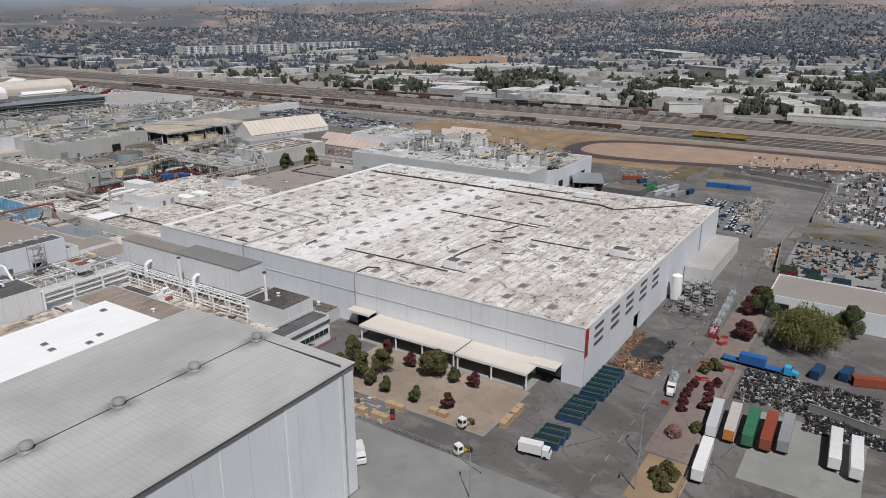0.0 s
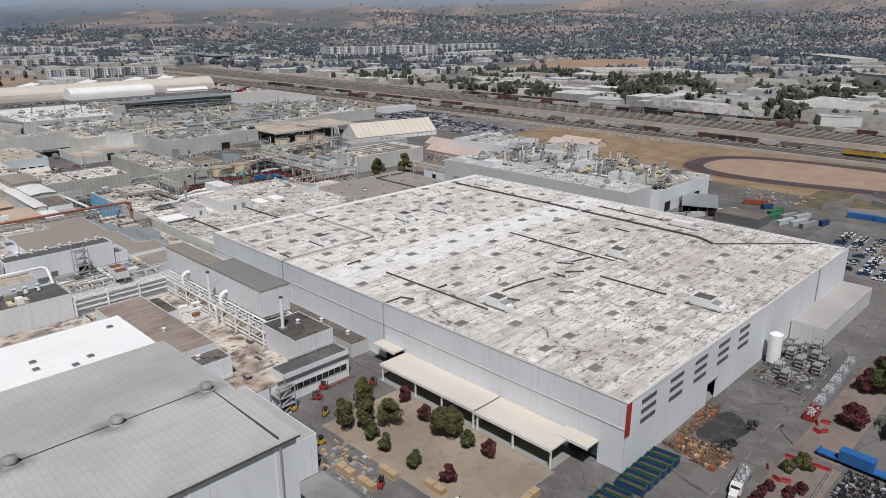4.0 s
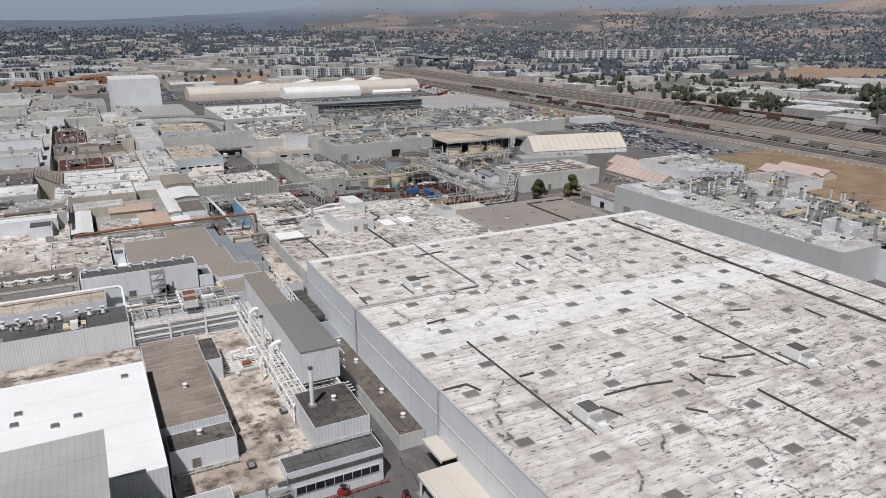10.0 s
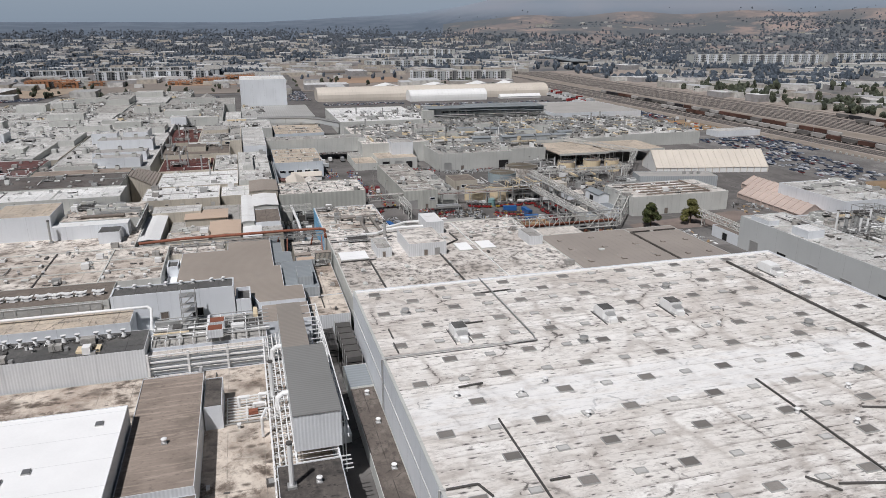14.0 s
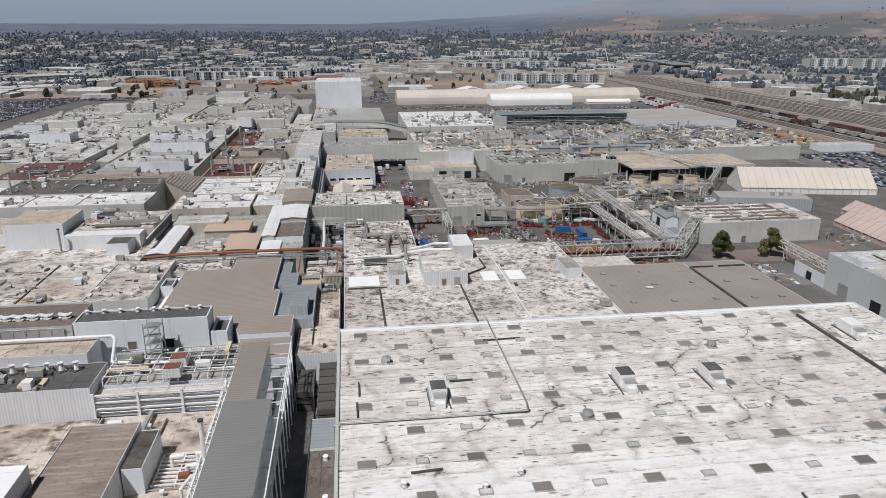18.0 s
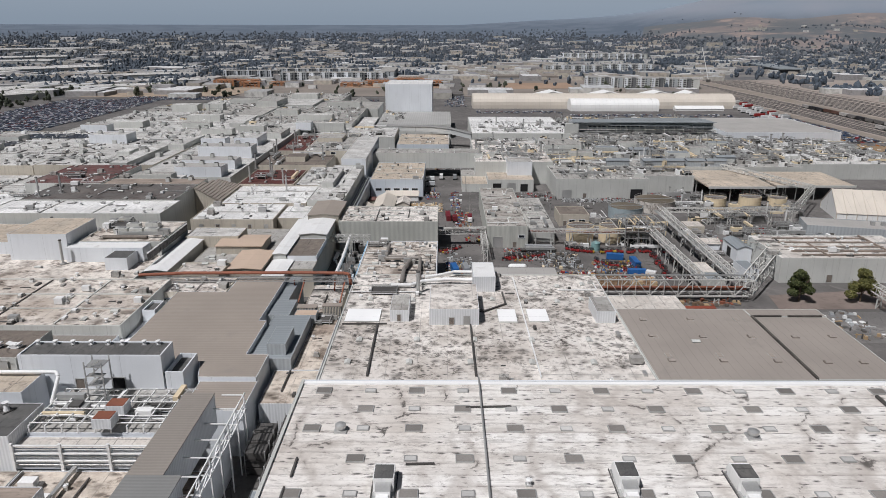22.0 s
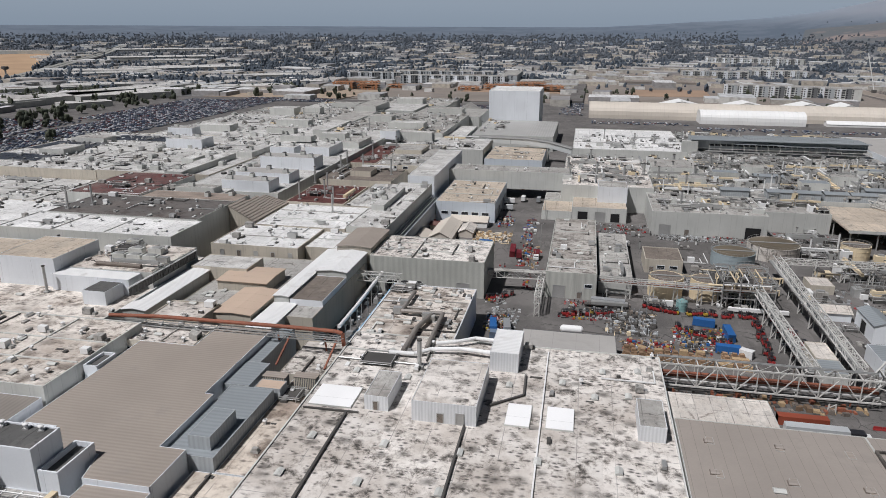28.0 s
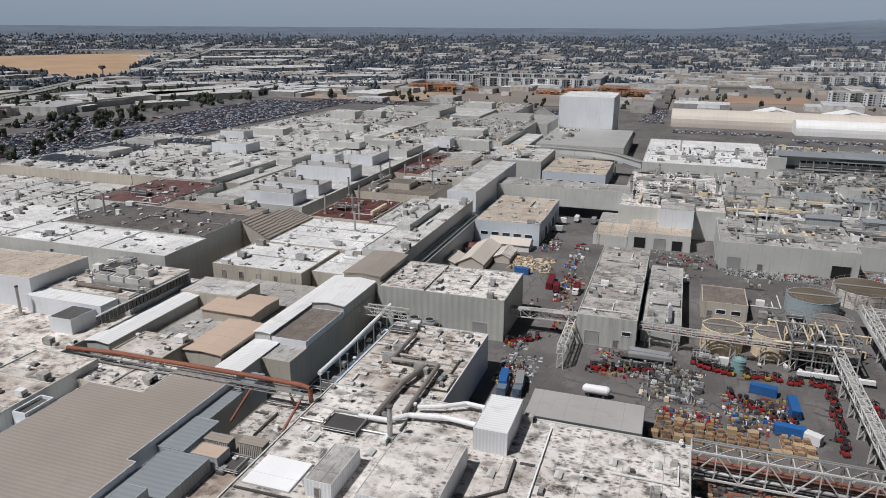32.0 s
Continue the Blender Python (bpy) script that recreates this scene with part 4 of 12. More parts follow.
    # downpipes with hopper heads
    for x, y, z0 in ((-0.35, 80.8, 5.2), (-0.35, 134.0, 0.4)):
        bm = bmesh.new()
        pipe(bm, [(0.8, y, H + 0.5), (x, y, H + 0.5), (x, y, z0)], 0.38)
        part("downpipe", bm, M_STEEL, e)
    bm = bmesh.new()
    pipe(bm, [(122, 3, H + 0.4), (122, -0.3, H + 0.4), (122, -0.3, 3.0)], 0.38)
    part("downpipe", bm, M_STEEL, e)
    # doors in the gates
    part("gate_frame", box(gate[0] - 0.3, -0.12, gate[2], gate[1] + 0.3, 0.0, gate[2] + 0.3), M_STEEL, e)
    for a, b, top in gates:
        part("gate_frame", box(-0.12, a - 0.3, top, 0.0, b + 0.3, top + 0.3), M_STEEL, e)
    part("roller_door", box(0.2, 6.6, 1.2, 0.3, 14.6, 5.0), surface("blue_grey_roller_door", (0.05, 0.075, 0.11), ribs=0.3, rib_axis="y", rough=0.5), e, "dark blue roller door half lowered")
    return e


stamping_hall()


def canopy(x0, x1, y0, y1, z, posts, label):
    e = thing("canopy", x0, y0, 0, label, "canopy")
    part("deck", box(0, 0, z - 0.35, x1 - x0, y1 - y0, z), M_TENT, e)
    part("fascia", box(-0.12, 0, z - 0.75, 0, y1 - y0, z + 0.08), M_WHITE, e)
    for y in posts:
        part("post", box(0.2, y - 0.18, 0, 0.55, y + 0.18, z - 0.35), M_WHITE, e)
    return e


canopy(155.9, 165.9, 74.2, 97.4, 5.2, (0.4, 11.4, 22.6), "cream canopy on white posts along the white hall")
canopy(155.9, 165.9, 97.8, 133.2, 5.4, (0.4, 11.5, 21.4, 34.8), "long cream canopy on white posts along the white hall")
canopy(161.5, 165.9, 68.3, 77.0, 5.9, (), "small white awning over a loading gate")
canopy(162.0, 165.9, 134.0, 143.5, 6.2, (), "small white awning over a loading gate")

# ---- rooftop equipment: built once, then copied ----


def rooftop_unit(x, y, z, w=8.2, d=3.9, h=3.0, turn=0.0, dark_lid=True):
    e = thing("rooftop_unit", x, y, z, "white rooftop ventilation unit with a dark lid", "ventilation unit", "rooftop units", turn=turn)
    part("base_frame", box(-w / 2, -d / 2, 0, w / 2, d / 2, 0.35), M_STEEL, e)
    cab = part("cabinet", box(-w / 2 + 2.2, -d / 2 + 0.1, 0.35, w / 2 - 1.7, d / 2 - 0.1, h), M_WHITE, e)
    bm = bmesh.new()
    prism(bm, [(w / 2 - 1.7, 0.35), (w / 2 - 1.2, 0.35), (w / 2, 1.1), (w / 2 - 1.1, h * 0.94), (w / 2 - 1.7, h * 0.94)], "y", -d / 2 + 0.15, d / 2 - 0.15)
    hood = part("intake_hood", bm, M_WHITE, e)
    part("hood_mouth", box(w / 2 - 1.2, -d / 2 + 0.3, 0.1, w / 2 - 0.15, d / 2 - 0.3, 0.36), M_DARK, hood)
    part("fan_box", box(-w / 2 + 0.1, -d / 2 + 0.6, 0.35, -w / 2 + 2.2, d / 2 - 0.6, h * 0.62), M_WHITE, e)
    bm = bmesh.new()
    prism(bm, [(-w / 2 + 0.1, h * 0.62), (-w / 2 + 2.2, h * 0.62), (-w / 2 + 2.2, h * 0.8)], "y", -d / 2 + 0.6, d / 2 - 0.6)
    part("fan_cover", bm, M_STEEL, e)
    if dark_lid:
        part("lid", box(-w / 2 + 2.35, -d / 2 + 0.25, h, w / 2 - 1.85, d / 2 - 0.25, h + 0.14), M_ROOF_DARK, cab)
    part("duct_box", box(-w / 2 - 1.1, -d / 2 + 0.9, 0.1, -w / 2 + 0.1, d / 2 - 0.9, h * 0.45), M_WHITE, e)
    part("rail_foot", box(-w / 2 - 1.3, -d / 2 - 0.35, 0, w / 2 + 0.4, -d / 2 - 0.15, 0.22), M_STEEL_DARK, e)
    part("rail_foot", box(-w / 2 - 1.3, d / 2 + 0.15, 0, w / 2 + 0.4, d / 2 + 0.35, 0.22), M_STEEL_DARK, e)
    for i in range(3):
        x = -w / 2 + 2.6 + i * 1.3
        part("louvre", box(x, -d / 2 + 0.03, h * 0.35, x + 0.7, -d / 2 + 0.1, h * 0.62), M_WALL_DARK, cab)
    return e


def mushroom_vent(x, y, z, s=1.0):
    e = thing("roof_vent", x, y, z, "small white capped vent pipe on the roof", "roof vent", "roof vents")
    part("curb", box(-0.6 * s, -0.6 * s, 0, 0.6 * s, 0.6 * s, 0.22 * s), M_STEEL, e)
    bm = bmesh.new()
    cyl(bm, 0, 0, 0.22 * s, 1.05 * s, 0.42 * s, 0.34 * s, 10)
    part("neck", bm, M_WHITE, e)
    bm = bmesh.new()
    cyl(bm, 0, 0, 1.05 * s, 1.2 * s, 0.66 * s, 0.6 * s, 10)
    cyl(bm, 0, 0, 1.2 * s, 1.36 * s, 0.5 * s, 0.15 * s, 10)
    part("cap", bm, M_WHITE, e)
    return e


def hood_vent(x, y, z, s=1.0):
    e = thing("roof_vent", x, y, z, "low white hooded ventilator on the roof", "roof vent", "hooded ventilators")
    part("curb", box(-0.9 * s, -0.9 * s, 0, 0.9 * s, 0.9 * s, 0.5 * s), M_WALL_GREY, e)
    bm = bmesh.new()
    prism(bm, [(-1.25 * s, 0.6 * s), (1.25 * s, 0.6 * s), (0.6 * s, 1.15 * s), (-0.6 * s, 1.15 * s)], "x", -1.0 * s, 1.0 * s)
    part("hood", bm, M_WHITE, e)
    part("throat", box(-0.6 * s, -0.6 * s, 0.5 * s, 0.6 * s, 0.6 * s, 0.62 * s), M_STEEL_DARK, e)
    return e


def turbine_vent(x, y, z):
    e = thing("turbine_vent", x, y, z, "large round galvanised roof ventilator on a square curb", "roof vent", "roof ventilators")
    part("curb", box(-1.3, -1.3, 0, 1.3, 1.3, 0.35), M_STEEL, e)
    bm = bmesh.new()
    cyl(bm, 0, 0, 0.35, 0.9, 0.95, 0.8, 16)
    part("neck", bm, M_STEEL, e)
    bm = bmesh.new()
    cyl(bm, 0, 0, 0.9, 1.5, 1.15, 1.15, 18)
    part("drum", bm, M_STEEL, e)
    bm = bmesh.new()
    cyl(bm, 0, 0, 1.5, 1.8, 1.15, 0.35, 18)
    part("cap", bm, M_STEEL, e)
    return e


def stack(x, y, z, h=6.0, r=0.4, mat=None, label="grey steel exhaust stack with a flanged foot"):
    e = thing("exhaust_stack", x, y, z, label, "exhaust stack", "exhaust stacks")
    part("foot", box(-r * 1.8, -r * 1.8, 0, r * 1.8, r * 1.8, 0.5), M_STEEL, e)
    bm = bmesh.new()
    cyl(bm, 0, 0, 0.5, h, r, r, 10)
    part("pipe", bm, mat or M_STEEL, e)
    bm = bmesh.new()
    cyl(bm, 0, 0, h, h + 0.35, r * 1.25, r * 1.25, 10)
    part("collar", bm, M_STEEL_DARK, e)
    return e


def air_handler(x, y, z):
    e = thing("air_handler", x, y, z, "pale box-shaped air handler on the roof", "ventilation unit", "air handlers")
    part("cabinet", box(-2.6, -1.4, 0, 2.6, 1.4, 2.3), M_WALL_GREY, e)
    part("fan_lid", box(-1.2, -0.9, 2.3, 1.8, 0.9, 2.6), M_STEEL, e)
    return e


def hatch(x, y, z):
    e = thing("roof_hatch", x, y, z, "low grey roof hatch on a curb", "roof hatch", "roof hatches")
    part("curb", box(-1.1, -0.7, 0, 1.1, 0.7, 0.3), M_WALL_GREY, e)
    bm = bmesh.new()
    prism(bm, [(-0.8, 0.3), (0.8, 0.3), (0.8, 0.42), (0, 0.75), (-0.8, 0.42)], "x", -1.2, 1.2)
    part("cover", bm, M_WALL_GREY, e)
    return e


def flat_skylight(x, y, z):
    e = thing("flat_skylight", x, y, z, "low pale skylight sheet on the taupe roof", "skylight", "flat skylights")
    part("curb", box(-0.8, -1.4, 0, 0.8, 1.4, 0.12), M_SHED_ROOF, e)
    part("pane", box(-0.65, -1.25, 0.12, 0.65, 1.25, 0.18), M_ROOF_TAN, e)
    return e


fs = flat_skylight(260.7, 297.2, 11.0)
for i in range(3):
    for j in range(3):
        if i or j:
            copy_thing(fs, pose(260.7 + 14.2 * i, 297.2 - 12.4 * j, 11.0))
for x, y in ((302.4, 292.5), (302.5, 280.0), (311.5, 290.5)):
    copy_thing(fs, pose(x, y, 9.9))


def roof_duct(points, w=0.5, mat=None, label="dark cable duct lying on the stained roof", name="roof_duct", seg=4):
    e = thing(name, *points[0], label, "duct")
    o = Vector(points[0])
    bm = bmesh.new()
    for a, b in zip(points, points[1:]):
        beam(bm, Vector(a) - o, Vector(b) - o, w, seg)
    part("run", bm, mat or M_STEEL_DARK, e)
    return e


Z = 17.4
unit = rooftop_unit(188.8, 118.4, Z, turn=90)
for x, y, a in ((252.8, 117.3, 90), (232.4, 206.4, 90), (253.6, 205.9, 90), (188.5, 205.5, 90)):
    copy_thing(unit, pose(x, y, Z, 0, 0, a))
rooftop_unit(231.6, 75.5, Z, 9.5, 4.2, 2.8, turn=90)
rooftop_unit(304.8, 118.6, Z, 12.0, 3.6, 2.2, turn=90, dark_lid=False)
rooftop_unit(304.3, 226.0, Z, 9.0, 4.0, 3.0, turn=90, dark_lid=False)
vent = mushroom_vent(193, 172, Z)
rnd = random.Random(4)
for k in range(20):
    x, y = 172 + rnd.random() * 140, 68 + rnd.random() * 170
    copy_thing(vent, pose(x, y, Z, 0, 0, rnd.random() * 90))
drum = turbine_vent(219, 193, Z)
for x, y in ((275, 160), (284, 186), (262, 222), (178, 224)):
    copy_thing(drum, pose(x, y, Z))
zd = Z + 0.45
for pts in (((184.2, 162.8), (184.2, 118.3)), ((248.3, 163), (247.2, 115.5)), ((198, 124.5), (209, 124), (216.4, 122.3)), ((231.6, 128.8), (235, 123.6)),
            ((236, 125.5), (245, 123.2)), ((230.8, 110.6), (231, 87.4)), ((307.9, 160.3), (306.8, 128.8)), ((200.8, 196.8), (207.5, 197)),
            ((222, 118), (222.5, 123)), ((226, 121), (231, 117)), ((210, 112), (213, 108.5)), ((194, 121), (196, 116)), ((186, 140.5), (190, 140.5)),
            ((167, 143), (173, 143), (174.5, 139)), ((290, 100), (318, 72)), ((204, 233), (214, 233.4)), ((180, 178), (186, 178.5)), ((192, 212), (197.5, 212.2)),
            ((171, 208), (171, 214)), ((170.5, 199), (170.5, 205)), ((262, 146), (268, 144)), ((282, 130), (282.5, 137))):
    roof_duct([(x, y, zd - 0.12) for x, y in pts], 0.34)
roof_duct([(296.4, 238, zd), (296.2, 180, zd), (294, 107.1, zd), (290, 100, zd)], 0.6, label="long dark pipe run across the white roof")
roof_duct([(166.6, 196.5, zd + 0.2), (206.8, 196.4, zd + 0.2), (207.4, 200, zd + 0.2), (207.4, 246, zd + 0.2)], 0.42, M_STEEL, "grey pipe on low blocks across the roof", "roof_pipe", 8)

# ---- the tall grey-roofed hall and its neighbours ----


def grey_hall():
    x0, y0, x1, y1, H = -45.0, 86.0, 98.0, 137.0, 30.3
    e = thing("ribbed_roof_hall", x0, y0, 0, "tall white panel hall with a grey ribbed metal roof", "factory building")
    bm = bmesh.new()
    bx(bm, 0, 0, 0, x1 - x0, y1 - y0, H)
    part("wall", bm, M_WALL_WHITE, e)
    bm = bmesh.new()
    w = y1 - y0
    prism(bm, [(-0.4, H + 0.02), (w + 0.4, H + 0.02), (w + 0.4, H + 0.25), (w / 2, H + 0.75), (-0.4, H + 0.25)], "x", -0.3, x1 - x0 + 0.5)
    part("roof", bm, M_ROOF_RIB, e)
    part("gutter", box(-0.3, -0.58, H - 0.12, x1 - x0 + 0.5, -0.4, H + 0.16), M_STEEL_DARK, e)
    for i in range(8):
        x = x1 - x0 - 4.3 - i * 15.0
        part("panel_joint", box(x, -0.12, 0, x + 0.35, 0.0, H - 0.25), M_WHITE, e)
    bm = bmesh.new()
    pipe(bm, [(x1 - x0 - 3.4, -0.35, H - 0.2), (x1 - x0 - 3.4, -0.35, 0.5)], 0.35)
    part("downpipe", bm, M_STEEL, e)
    part("cable_tray", box(10, w * 0.47, H + 0.72, x1 - x0 - 3, w * 0.47 + 0.14, H + 0.86), M_STEEL_DARK, e)
    part("cable_tray", box(x1 - x0 - 3.12, 0.5, H + 0.3, x1 - x0 - 3, w * 0.47, H + 0.84), M_STEEL_DARK, e)
    return e


grey_hall()
for i in range(7):
    copy_thing(drum, pose(94.2 - 16.4 * i, 109.6, 30.95))
building("grey_lean_to", 98.6, 111, 118.6, 141, 10, M_WALL_WHITE, M_ROOF_RIB, "low lean-to with a grey ribbed roof", par=0.1)

e = thing("roof_panel", 98.7, 111.2, 10.02, "dark blue sheet along the lean-to roof edge", "roof panel")
part("sheet", box(0, 0, 0, 4.6, 29.5, 0.12), M_BLUE_SHEET, e)
for k in range(3):
    e = thing("skylight", 110.5, 116.5 + 7.4 * k, 10.02, "pale yellow skylight strip in the grey roof", "skylight", "lean-to skylights")
    part("curb", box(0, 0, 0, 3.4, 1.3, 0.15), M_STEEL, e)
    part("pane", box(0.12, 0.12, 0.15, 3.28, 1.18, 0.25), M_TENT, e)
e = thing("red_railing", 137.5, 139.9, 0, "red steel railing before the office front", "railing")
for k in range(9):
    part("post", box(k * 1.8, 0, 0, k * 1.8 + 0.1, 0.1, 1.2), M_RED, e)
for z in (0.55, 1.1):
    part("rail", box(0, 0, z, 14.5, 0.1, z + 0.1), M_RED, e)

# ---- west side: halls beside the raised gallery ----
building("court_block", 109, 141.6, 150.8, 226, 6, M_WALL_WHITE, M_COURT, "low block with a rust-stained gravel roof", par=0.2)
building("court_block", 20, 192, 108.6, 226, 6, M_WALL_GREY, M_COURT, "low roof strip stained black and rust brown", par=0.15)
building("brown_hatch_block", 109.2, 155.5, 123, 162.6, 11.5, M_WALL_WHITE, M_ROOF_BLACK, "small white block with a tarred roof", base=6, par=0.15)
building("white_kiosk", 123.1, 194.5, 127.2, 209, 12, M_WALL_WHITE, M_ROOF_BLACK, "narrow white roof house with a tarred roof", base=6, par=0.15)
hall = building("corrugated_fan_hall", 10, 226.6, 107, 240.5, 14, M_WALL_RIB, M_ROOF_DARK, "hall with a white corrugated wall and a fan deck", par=0.15)
building("fan_deck_wall", 10, 241, 102, 251, 16.5, M_WALL_WHITE, M_ROOF_SAND, "white wall band behind the fan deck", par=0.1)
building("monitor_roof", 10, 251.5, 95.2, 268, 20, M_WALL_GREY, M_ROOF_BROWN, "long roof with a glazed monitor and a row of ventilators", par=0.15)
building("white_block", 95.6, 251.6, 130.5, 259.6, 20.5, M_WALL_WHITE, M_ROOF_DARK, "tall white block with a dark roof edge", base=6, par=0.3)
building("pipe_yard_deck", 107.5, 232, 139, 251.5, 11.5, M_WALL_WHITE, M_ROOF_GREY, "white-walled deck crowded with pipes", par=0.2)
building("pipe_yard_deck", 130.9, 251.9, 135.3, 262.5, 15, M_WALL_WHITE, M_ROOF_DARK, "white-walled roof pit with a dark floor", par=1.2)
building("ribbed_eave", 10, 269, 105.5, 282.5, 12, M_WALL_WHITE, M_ROOF_RIB_D, "low ribbed roof strip in front of the stained roof", par=0.1)
building("stained_west_hall", -60, 283, 106, 322.5, 14.5, M_WALL_GREY, M_BLOTCH_BROWN, "wide hall with a brown-stained white roof", par=0.3)
building("stained_west_hall", -60, 323, 92.6, 384, 14, M_WALL_GREY, M_BLOTCH_BROWN, "wide hall with a patchy white roof", par=0.3)
poly_building("taupe_west_hall", [(111, 270.5), (119.5, 270.5), (119.5, 262.8), (135.5, 262.8), (137.6, 255), (152.3, 255), (152.3, 268), (146.3, 268), (146.3, 290.5), (144, 290.5), (144, 329), (127.5, 329), (127.5, 314.3), (111, 314.3)],
              13.2, M_WALL_WHITE, M_ROOF_TAN, "stepped hall with a plain taupe ribbed metal roof", par=0.06)
building("taupe_porch", 138.2, 240.6, 152.6, 254.7, 12.2, M_WALL_WHITE, M_ROOF_TAN, "lower front strip with a taupe ribbed metal roof", par=0.08)
building("white_membrane_strip", 107, 259, 119.3, 270.3, 12.7, M_WALL_WHITE, M_SNOW, "narrow white membrane roof beside the taupe roof", par=0.1)
building("white_membrane_strip", 119.7, 259, 130.6, 262.6, 12.4, M_WALL_WHITE, M_SNOW, "narrow white membrane roof before the taupe roof", par=0.1)
building("gutter_roof", 106.7, 270.6, 110.8, 330, 10.2, M_WALL_WHITE, M_SNOW, "sunken white gutter roof between two halls", par=0.05)
building("roof_pit", 106.8, 296.0, 110.7, 304.0, 13.4, M_WALL_WHITE, M_ROOF_DARK, "white-walled roof pit with a dark floor", base=10.2, par=0.8)
building("slate_annex", 146.6, 268.3, 158, 298.2, 11.6, M_WALL_SLATE, M_ROOF_SLATE, "low blue-grey metal-clad annex", par=0.1)
building("slate_annex", 144.3, 298.6, 151.2, 311.3, 11.6, M_WALL_SLATE, M_ROOF_SLATE, "low blue-grey metal-clad annex beside the taupe roof", par=0.1)
building("slate_annex", 144.3, 311.6, 148.2, 335, 11.4, M_WALL_SLATE, M_ROOF_SLATE, "narrow blue-grey metal-clad annex beside the taupe roof", par=0.1)
building("slate_penthouse", 151.1, 270.8, 156.2, 282.4, 14.8, M_WALL_SLATE, M_ROOF_SLATE, "small blue-grey metal box on the annex", base=11.6, par=0.05)
building("tan_hut", 152.6, 298.8, 159.4, 303.2, 11.4, M_WALL_SLATE, M_TAN_FLAT, "small grey block with a tan roof in the alley", par=0.12)
for x, y in ((152.6, 303.8), (160.4, 305.0)):
    e = thing("louvre_house", x, y, 8.5, "brown-grey louvred air intake box", "air intake", "air intakes")
    part("casing", box(0, 0, 0, 6.0, 2.6, 3.4), M_WALL_DARK, e)
    for k in range(12):
        part("slat", box(0.1 + 0.49 * k, -0.1, 0.3, 0.35 + 0.49 * k, 0.0, 3.2), M_WALL_CREAM, e)
    part("lid", box(-0.15, -0.15, 3.4, 6.15, 2.75, 3.55), M_ROOF_TAN, e)
building("low_stone_block", 153, 312, 165, 333, 8.5, M_WALL_CREAM, M_STONE, "low block with a patchy roof in the alley", par=0.2)
building("alley_block", 153.6, 250, 165.7, 267.6, 8.5, M_WALL_RIB, M_COURT, "low white block closing the alley", par=0.1)
building("alley_block", 158.3, 267.9, 165.7, 311.6, 8.5, M_WALL_RIB, M_COURT, "narrow stained roof strip along the hall", par=0.1)
# blocks round the red pipe
building("dirty_block", 103.5, 330, 120, 343, 13.5, M_WALL_CREAM, M_BLOTCH, "low cream block with a sooty roof", par=0.3)
building("dirty_block", 103.5, 315, 126.5, 329.5, 12.5, M_WALL_CREAM, M_BLOTCH, "low cream block with a sooty roof and windows", par=0.3)
gabled("white_shed", 93.3, 331.5, 101, 370, 14.3, 14.8, "y", M_WALL_GREY, M_ROOF_RIB_W, "long shed with a white ribbed roof")
building("filler_roof", 103, 343.5, 150.4, 398, 11.0, M_WALL_CREAM, M_ROOF_GREY, "low joined roofs between the taller blocks", par=0.2)
gabled("sand_hall", 120, 338, 132.5, 360, 12.8, 13.2, "y", M_WALL_CREAM, M_TAN_FLAT, "hall with a low pinkish-tan roof")
gabled("sand_hall", 109, 361.5, 127, 377, 14.2, 14.6, "x", M_WALL_CREAM, M_TAN_FLAT, "hall with a low pinkish-tan roof and cream walls")
building("white_annex", 94, 370.5, 115.5, 384, 15.5, M_WALL_CREAM, M_ROOF_PALE, "small white-roofed annex block", par=0.2)
gabled("ribbed_white_shed", 133.8, 332, 141.2, 352.5, 11.4, 11.7, "y", M_WALL_GREY, M_ROOF_RIB_W, "shed with a white ribbed roof")
building("dark_top_block", 139, 353, 150.2, 376.5, 13, M_WALL_WHITE, M_ROOF_BROWN, "white block with a dark brown roof", par=0.15)
gabled("ribbed_white_shed", 133.6, 353, 138.6, 404, 13.8, 14.1, "y", M_WALL_GREY, M_ROOF_RIB_W, "narrow shed with a white ribbed roof")
gabled("ribbed_white_shed", 139, 377, 150.2, 401, 14.6, 15.2, "y", M_WALL_GREY, M_ROOF_RIB_W, "shed with a bright white ribbed roof")
gabled("taupe_gable", 138, 402, 151.6, 428, 16.2, 16.8, "y", M_WALL_CREAM, M_ROOF_TAN, "hall with a taupe sloping metal roof")
building("cream_front_hall", 86.2, 398.5, 123, 428, 15, M_WALL_CREAM, M_ROOF_WHITE, "cream-walled hall with a white roof", par=0.25)
building("white_flat_hall", 123.5, 405, 137.5, 428, 14, M_WALL_CREAM, M_ROOF_WHITE, "small hall with a bright white roof", par=0.2)
building("white_flat_hall", 90.6, 428.5, 132, 467, 15.2, M_WALL_CREAM, M_ROOF_WHITE, "hall with a bright white jointed roof", par=0.2)
building("road_side_hall", 132.5, 428.5, 150.3, 520, 16.5, M_WALL_GREY, M_ROOF_PALE, "long pale hall along the factory road", par=0.3)
building("side_gallery", 150.6, 430, 154.6, 518, 9.5, M_WALL_SLATE, M_ROOF_SLATE, "low blue-grey gallery along the factory road", par=0.15)
for z_, x_ in ((10.4, 152.0), (11.2, 151.2), (10.4, 153.2)):
    roof_duct([(x_, 431, z_), (x_, 516, z_)], 0.5, M_STEEL, "pale pipe along the wall of the hall", "wall_pipe", 8)
building("long_dormer", 135, 458, 141, 498, 19.2, M_WALL_GREY, M_ROOF_PALE, "long low roof house on the pale hall", base=16.5, par=0.1)
